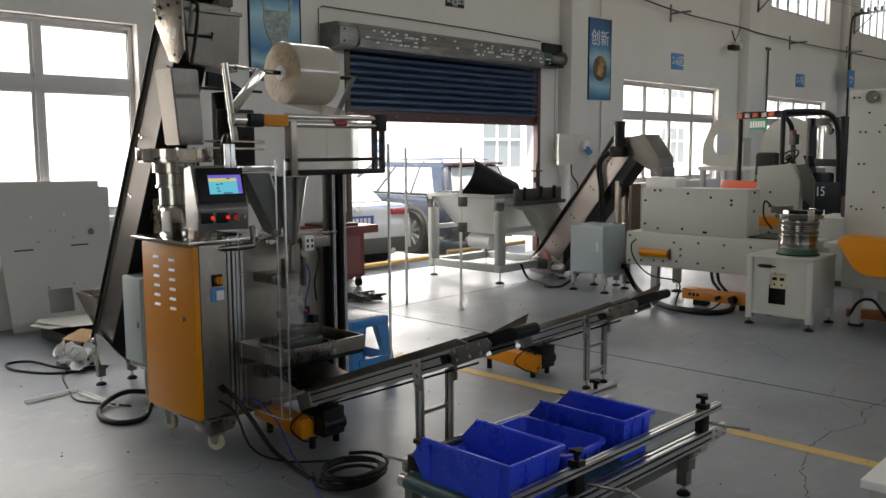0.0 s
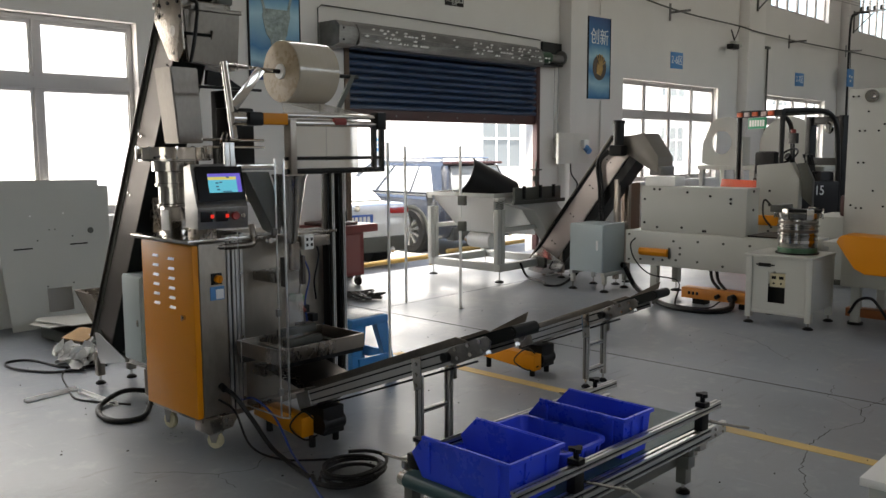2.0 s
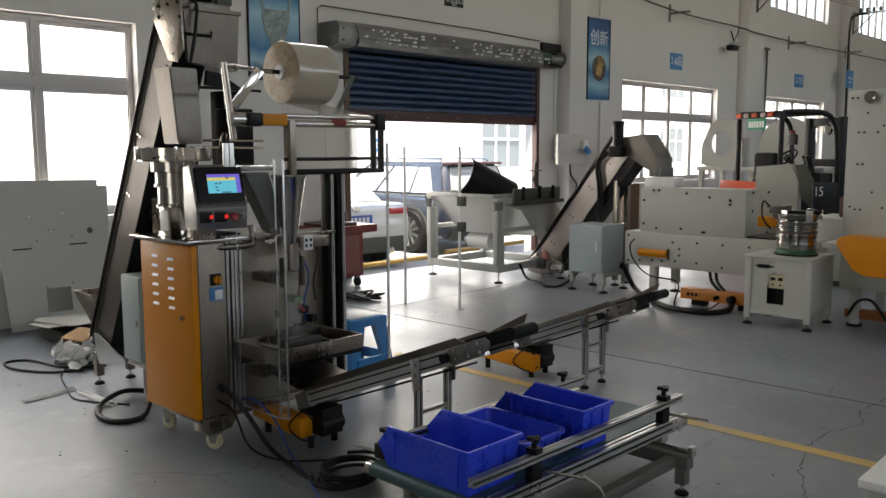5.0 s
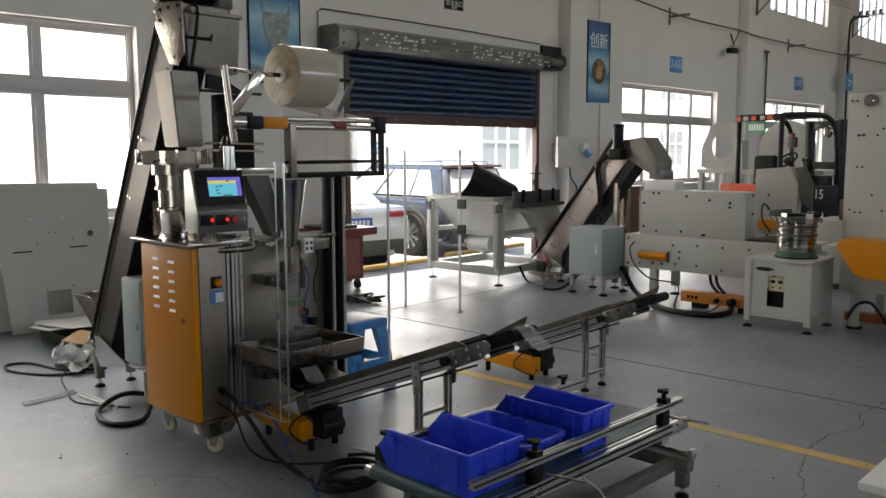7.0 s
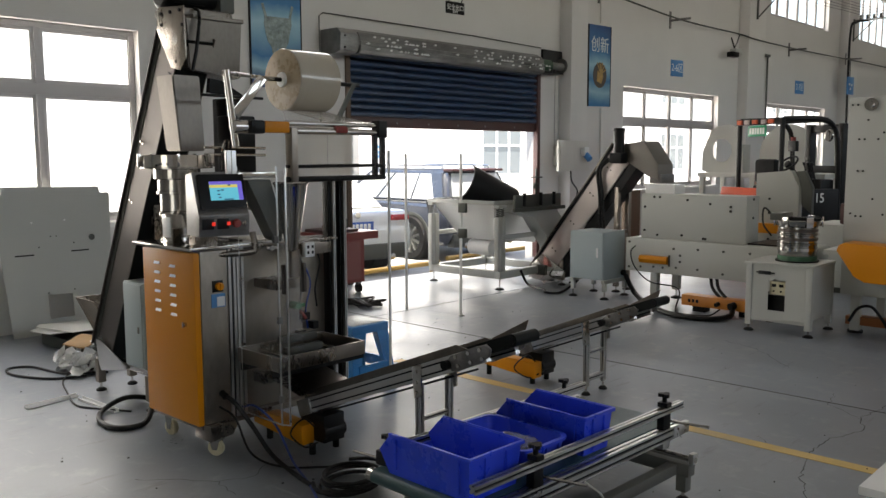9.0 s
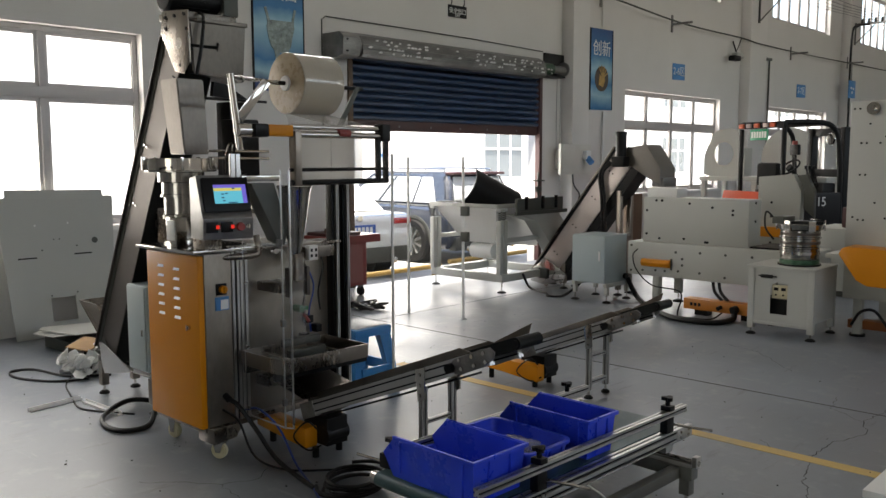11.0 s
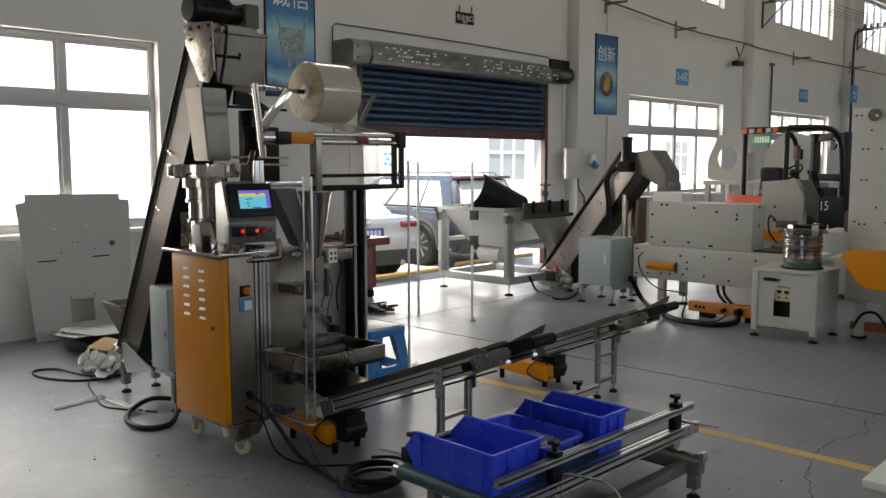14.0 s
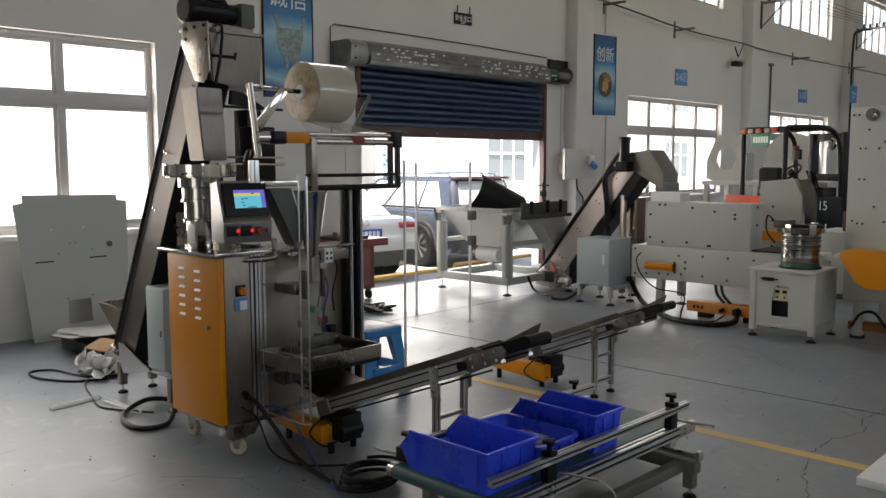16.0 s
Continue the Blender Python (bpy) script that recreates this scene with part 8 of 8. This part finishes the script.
        bm = B(); box(bm, sx * (hw + 0.02) - 0.09, sx * (hw + 0.02) + 0.09, L_ * 0.62, L_ * 0.62 + 0.10, belt + 0.03, belt + 0.17, 0.03); part("mirror", bm, paint, body)
        for f in (0.36, 0.60):
            bm = B(); box(bm, min(sx * hw, sx * (hw + 0.018)), max(sx * hw, sx * (hw + 0.018)), L_ * f, L_ * f + 0.2, 0.80, 0.83, 0.006); part("door_handle", bm, CHROME, body)
    bm = B(); box(bm, -0.82, 0.82, -0.03, 0.14, 0.24, 0.46, 0.03); bp = part("bumper", bm, DARKGREY, body, "dark lower bumper")
    for x in (-0.55, 0.55):
        bm = B(); cyl(bm, (x, -0.05, 0.27), (x, 0.02, 0.27), 0.045, 16); part("exhaust_tip", bm, CHROME, bp)
    bm = B(); box(bm, -0.24, 0.24, -0.026, -0.012, 0.64, 0.79, 0.004); pl = part("number_plate", bm, mat("plate_blue", (0.02, 0.09, 0.36), 0.4), body, "blue plate with plain white bars")
    bm = B()
    for k in range(6):
        box(bm, -0.19 + k * 0.066, -0.145 + k * 0.066, -0.0295, -0.0265, 0.67, 0.76)
    part("plain_bar", bm, WHITE, pl)
    bm = B(); cyl(bm, (0, 0.06, 0.88), (0, 0.0, 0.88), 0.045, 20); part("badge", bm, CHROME, body)
    if suv:
        bm = B(); box(bm, -0.62, 0.62, 0.20, 0.42, H - 0.05, H - 0.005, 0.015); part("spoiler", bm, MAROON, cabin, "dark roof spoiler")
        for x in (-0.56, 0.56):
            bm = B(); tube(bm, [(x, 0.5, H + 0.0), (x, 0.6, H + 0.045), (x, 2.0, H + 0.045), (x, 2.1, H + 0.0)], 0.015, 8); part("roof_rail", bm, CHROME, cabin)
        bm = B(); poly(bm, [(0.50, 0.98), (0.32, 0.98), (0.40, 0.80), (0.44, 0.80)], "x", -hw - 0.010, -hw - 0.004); part("door_sticker", bm, BLACK, body, "plain dark sticker")
        for sx in (-1, 1):
            bm = B(); box(bm, min(sx * (hw - 0.055), sx * (hw - 0.035)), max(sx * (hw - 0.055), sx * (hw - 0.035)), 0.45, L_ * 0.62, belt + 0.005, belt + 0.03, 0.004); part("window_trim", bm, CHROME, cabin)
    wr = 0.36 if suv else 0.33
    for yy in (0.86, L_ - 0.90):
        for sx in (-1, 1):
            x = sx * (hw - 0.06)
            bm = B()
            lathe(bm, [(wr * 0.68, -0.11), (wr * 0.95, -0.11), (wr, -0.07), (wr, 0.07), (wr * 0.95, 0.11), (wr * 0.68, 0.11)], seg=36, m=Matrix.Translation((x, yy, wr)) @ Matrix.Rotation(radians(90), 4, "Y"))
            w = part("tyre", bm, RUBBER, r)
            bm = B()
            lathe(bm, [(wr * 0.60, 0.0), (wr * 0.685, -0.105), (wr * 0.685, 0.105), (wr * 0.60, 0.0)], seg=32, m=Matrix.Translation((x, yy, wr)) @ Matrix.Rotation(radians(90), 4, "Y"))
            for k in range(10):
                a = k * math.pi / 5
                box(bm, -0.022 + sx * 0.088, 0.022 + sx * 0.088, -0.018, 0.018, 0.03, wr * 0.64, m=Matrix.Translation((x, yy, wr)) @ Matrix.Rotation(a, 4, "X"))
            cyl(bm, (x + sx * 0.05, yy, wr), (x + sx * 0.105, yy, wr), 0.055, 16)
            part("rim", bm, ALU, w)
            bm = B(); cyl(bm, (x - sx * 0.05, yy, wr), (x + sx * 0.066, yy, wr), wr * 0.62, 24); part("brake_disc", bm, DARKGREY, w)
            bm = B()
            n = 14
            arc = [(yy + (wr + 0.07) * math.cos(math.pi * k / n), wr + (wr + 0.07) * math.sin(math.pi * k / n)) for k in range(n + 1)]
            ins = [(yy + (wr + 0.02) * math.cos(math.pi * k / n), wr + (wr + 0.02) * math.sin(math.pi * k / n)) for k in range(n, -1, -1)]
            poly(bm, arc + ins, "x", sx * (hw - 0.02), sx * (hw + 0.012)); part("wheel_arch", bm, DARKGREY if suv else paint, body)
            bm = B(); poly(bm, [(yy + (wr + 0.02) * math.cos(math.pi * 2 * k / 24), wr + (wr + 0.02) * math.sin(math.pi * 2 * k / 24)) for k in range(24)], "x", sx * (hw - 0.30), sx * (hw + 0.002)); part("wheel_well", bm, SLOT, body)
    r.matrix_world = Matrix.Translation((CARPOS[name][0], CARPOS[name][1], -0.15)) @ Matrix.Rotation(radians(turn), 4, "Z")
    return r


CARPOS = {"saloon_car": (8.14, 8.73), "estate_car": (11.05, 8.81)}
WPAINT = mat("white_car_paint", (0.66, 0.67, 0.66), 0.22, var=0.03, bump=0.0, coat=0.8)
NPAINT = mat("navy_car_paint", (0.030, 0.036, 0.050), 0.2, var=0.05, bump=0.0, coat=1.0)
car("saloon_car", 8.55, 9.05, -10, WPAINT, 4.8, 1.46, False, "white saloon car parked outside with its rear to the door")
car("estate_car", 10.95, 9.1, -2, NPAINT, 4.65, 1.50, True, "dark blue estate car parked outside beside the white saloon")


YBAR = mat("yellow_bar_paint", (0.38, 0.23, 0.05), 0.5, var=0.15, scale=6)
for xa, xb, yb, lab in ((7.15, 9.20, 8.18, "low yellow steel parking barrier behind the saloon"), (9.62, 12.0, 8.40, "low yellow steel parking barrier behind the estate car")):
    r_ = thing("parking_barrier", ((xa + xb) / 2, yb, -0.15), lab, "parking barrier", "parking barriers")
    bm = B(); cyl(bm, (xa, yb, 0.02), (xb, yb, 0.02), 0.035, 14); part("rail", bm, YBAR, r_)
    for x in (xa + 0.15, xb - 0.15):
        bm = B(); cyl(bm, (x, yb, -0.15), (x, yb, -0.016), 0.03, 12); part("post", bm, YBAR, r_)

# building across the yard, its porch column and low white wall
FACADE = mat("white_render", (0.80, 0.80, 0.78), 0.8, var=0.04, scale=0.5)
r_ = thing("facing_building", (30, 29, -0.15), "white rendered factory building across the yard with grey windows", "building")
# facade stretched far beyond its visible part, a white backdrop for window glare
bm = B(); box(bm, -40, 90, 28, 36, -0.15, 10.5); part("wall", bm, FACADE, r_)
bm = B(); box(bm, -40.5, 90.5, 27.5, 36.5, 10.5, 11.0); part("roof", bm, CEIL, r_)
PALEGLASS = mat("hazy_glass", (0.16, 0.18, 0.19), 0.2, var=0.1, scale=0.6)
for k in range(13):
    x = -30.8 + k * 9.2
    for z in (0.6, 5.0):
        bm = B(); box(bm, x, x + 3.0, 27.95, 27.999, z, z + 2.3); w_ = part("window", bm, PALEGLASS, r_)
        bm = B()
        for u in (x + 0.95, x + 1.95):
            box(bm, u, u + 0.1, 27.9, 27.949, z, z + 2.3)
        box(bm, x, x + 3.0, 27.9, 27.949, z + 1.4, z + 1.5)
        part("window_frame", bm, FACADE, w_)
r_ = thing("porch_column", (13.57, 14, -0.15), "pale square porch column with a small blue notice", "column")
bm = B(); box(bm, 13.17, 13.97, 14.0, 14.6, -0.15, 5.5, 0.01); part("shaft", bm, FACADE, r_)
bm = B(); box(bm, 13.25, 13.62, 13.985, 13.999, 1.30, 1.86); nt = part("notice", bm, PAPER, r_, "white notice with blue marks")
bm = B()
for u, v in ((13.36, 1.76), (13.51, 1.76), (13.36, 1.54), (13.51, 1.52), (13.43, 1.64)):
    box(bm, u - 0.055, u + 0.055, 13.98, 13.984, v - 0.035, v + 0.035)
part("plain_bar", bm, SIGNBLUE, nt)


# ---- bags on their way from the machine to the tub ----
BAG_A = bag("filled_bag", 3.085, 3.0, 0.40, 0.11, 0.15, "small clear plastic bag of product travelling to the tub")
BAG_B = bag("filled_bag", 3.045, 3.42, 0.52, 0.11, 0.15, "small clear plastic bag of product, hung at the sealing jaws")
TUB_BAGS = [bag("filled_bag", x, y, z, 0.11, 0.15, "small clear plastic bag of product lying in the blue tub") for x, y, z in ((2.88, 1.90, 0.37), (2.94, 1.98, 0.375), (2.90, 1.80, 0.372))]
for ob, a in zip(TUB_BAGS, (0.4, 1.3, 2.2)):
    ob.rotation_euler = (0.12, 0.08, a)


# ---- cracks and specks on the floor ----
def crack(pts, w, seed):
    rnd = random.Random(seed)
    bm = B()
    line = []
    for (xa, ya), (xb, yb) in zip(pts, pts[1:]):
        n = max(3, int(math.hypot(xb - xa, yb - ya) / 0.035))
        for k in range(n):
            line.append((xa + (xb - xa) * k / n + rnd.uniform(-0.012, 0.012), ya + (yb - ya) * k / n + rnd.uniform(-0.012, 0.012)))
    line.append(pts[-1])
    last = None
    for i, (x, y) in enumerate(line):
        ax, ay = line[max(0, i - 1)]; bx_, by_ = line[min(len(line) - 1, i + 1)]
        l_ = math.hypot(bx_ - ax, by_ - ay) or 1
        nx, ny = -(by_ - ay) / l_, (bx_ - ax) / l_
        h = w * rnd.uniform(0.35, 1.0)
        cur = (bm.verts.new((x + nx * h, y + ny * h, 0.0016)), bm.verts.new((x - nx * h, y - ny * h, 0.0016)))
        if last:
            bm.faces.new((last[0], last[1], cur[1], cur[0]))
        last = cur
    single("floor_crack", bm, JOINT, "thin dark crack in the coated floor", "crack", "floor cracks", kind="structure")


crack([(4.0, 1.02), (4.30, 1.15), (4.62, 1.22), (4.90, 1.20), (5.15, 1.10), (5.34, 1.18), (5.7, 1.12), (6.3, 1.2), (6.9, 1.15)], 0.0035, 1)
crack([(4.62, 1.22), (4.55, 1.35), (4.70, 1.52)], 0.002, 2)
crack([(4.0, 1.02), (3.85, 0.85), (3.6, 0.8)], 0.003, 3)
crack([(5.34, 1.18), (5.5, 1.4), (5.75, 1.45)], 0.002, 4)
crack([(2.45, 3.30), (2.60, 3.22), (2.72, 3.30), (2.9, 3.28)], 0.0022, 5)
crack([(2.2, 3.65), (2.35, 3.48), (2.45, 3.30), (2.42, 3.1)], 0.0022, 6)
crack([(6.2, 1.9), (6.6, 2.3), (6.7, 2.6)], 0.002, 7)
rnd = random.Random(21)
bm = B()
for k in range(140):
    x, y = rnd.uniform(1.5, 7), rnd.uniform(0.6, 6.5)
    s_ = rnd.uniform(0.0012, 0.004)
    cyl(bm, (x, y, 0.0005), (x, y, 0.003 + s_ * 0.4), s_, 6)
for x, y in ((2.62, 3.02), (2.75, 2.95), (2.02, 4.1), (2.28, 3.9)):
    cyl(bm, (x, y, 0.0005), (x, y, 0.004), 0.006, 7)
single("floor_grit", bm, BLACK, "scattered dark grit and swarf on the floor", "grit", kind="stuff")


# ---- what moves ----
# the low conveyor stands a little askew in the hall
SKEW = Matrix.Translation((2.46, 1.685, 0)) @ Matrix.Rotation(radians(-1.6), 4, "Z") @ Matrix.Translation((-2.46, -1.685, 0))
STAND.matrix_basis = SKEW @ STAND.matrix_basis


def slide(ob, rows):
    """Rows of seconds and metres across the stand, from the thing's built place."""
    at = SKEW @ ob.matrix_basis.copy()
    walk(ob, [(t, Matrix.Translation((0, d, 0)) @ at) for t, d in rows])


def motions():
    across = [(0.0, -0.182), (2.9, -0.182), (3.1, -0.178), (3.5, -0.134), (4.0, -0.073), (4.4, -0.023), (4.6, -0.004), (4.8, 0.0), (16.0, 0.0)]
    for ob in [DECK] + BINS + TUB_BAGS:
        slide(ob, across)
    # bag A: sealed and dropped, carried up the take-off belt, over its head and into the tub
    slope = math.degrees(math.atan2(0.505, 1.30))
    belt = lambda f: (3.085, 3.24 - f * 1.29, 0.325 + f * 0.50)
    ride = [(3.7, pose(*belt(0.03), -slope)), (4.4, pose(*belt(0.245), -slope)), (5.2, pose(*belt(0.49), -slope)), (6.0, pose(*belt(0.735), -slope)), (6.6, pose(*belt(0.92), -slope)),
            (6.8, pose(3.08, 1.97, 0.83, -8, 0, 2)), (7.0, pose(3.07, 1.86, 0.80, 35, 3, 4)), (7.1, pose(3.04, 1.86, 0.66, 88, 2, 6)), (7.2, pose(3.01, 1.83, 0.48, 70, 2, 10)), (7.35, pose(2.96, 1.86, 0.40, 6, -5, 20))]
    hang = pose(3.007, 3.40, 0.50, 90, 0, 0)
    walk(BAG_A, [(0.0, hang), (3.1, hang), (3.3, pose(3.05, 3.38, 0.42, 70, 0, 0)), (3.5, pose(3.07, 3.25, 0.345, 10, 0, 0))] + ride + [(16.0, pose(2.96, 1.86, 0.40, 6, -5, 20))])
    # bag B follows one cycle later
    up = pose(3.007, 3.40, 0.72, 90, 0, 0)
    shift = 3.6
    walk(BAG_B, [(0.0, up), (3.3, up), (3.8, hang), (6.7, hang), (6.9, pose(3.05, 3.38, 0.42, 70, 0, 0)), (7.1, pose(3.07, 3.25, 0.345, 10, 0, 0))]
         + [(t + shift, m) for t, m in ride[:-1]] + [(10.95, pose(2.90, 1.93, 0.41, -4, 6, -30)), (16.0, pose(2.90, 1.93, 0.41, -4, 6, -30))])


motions()
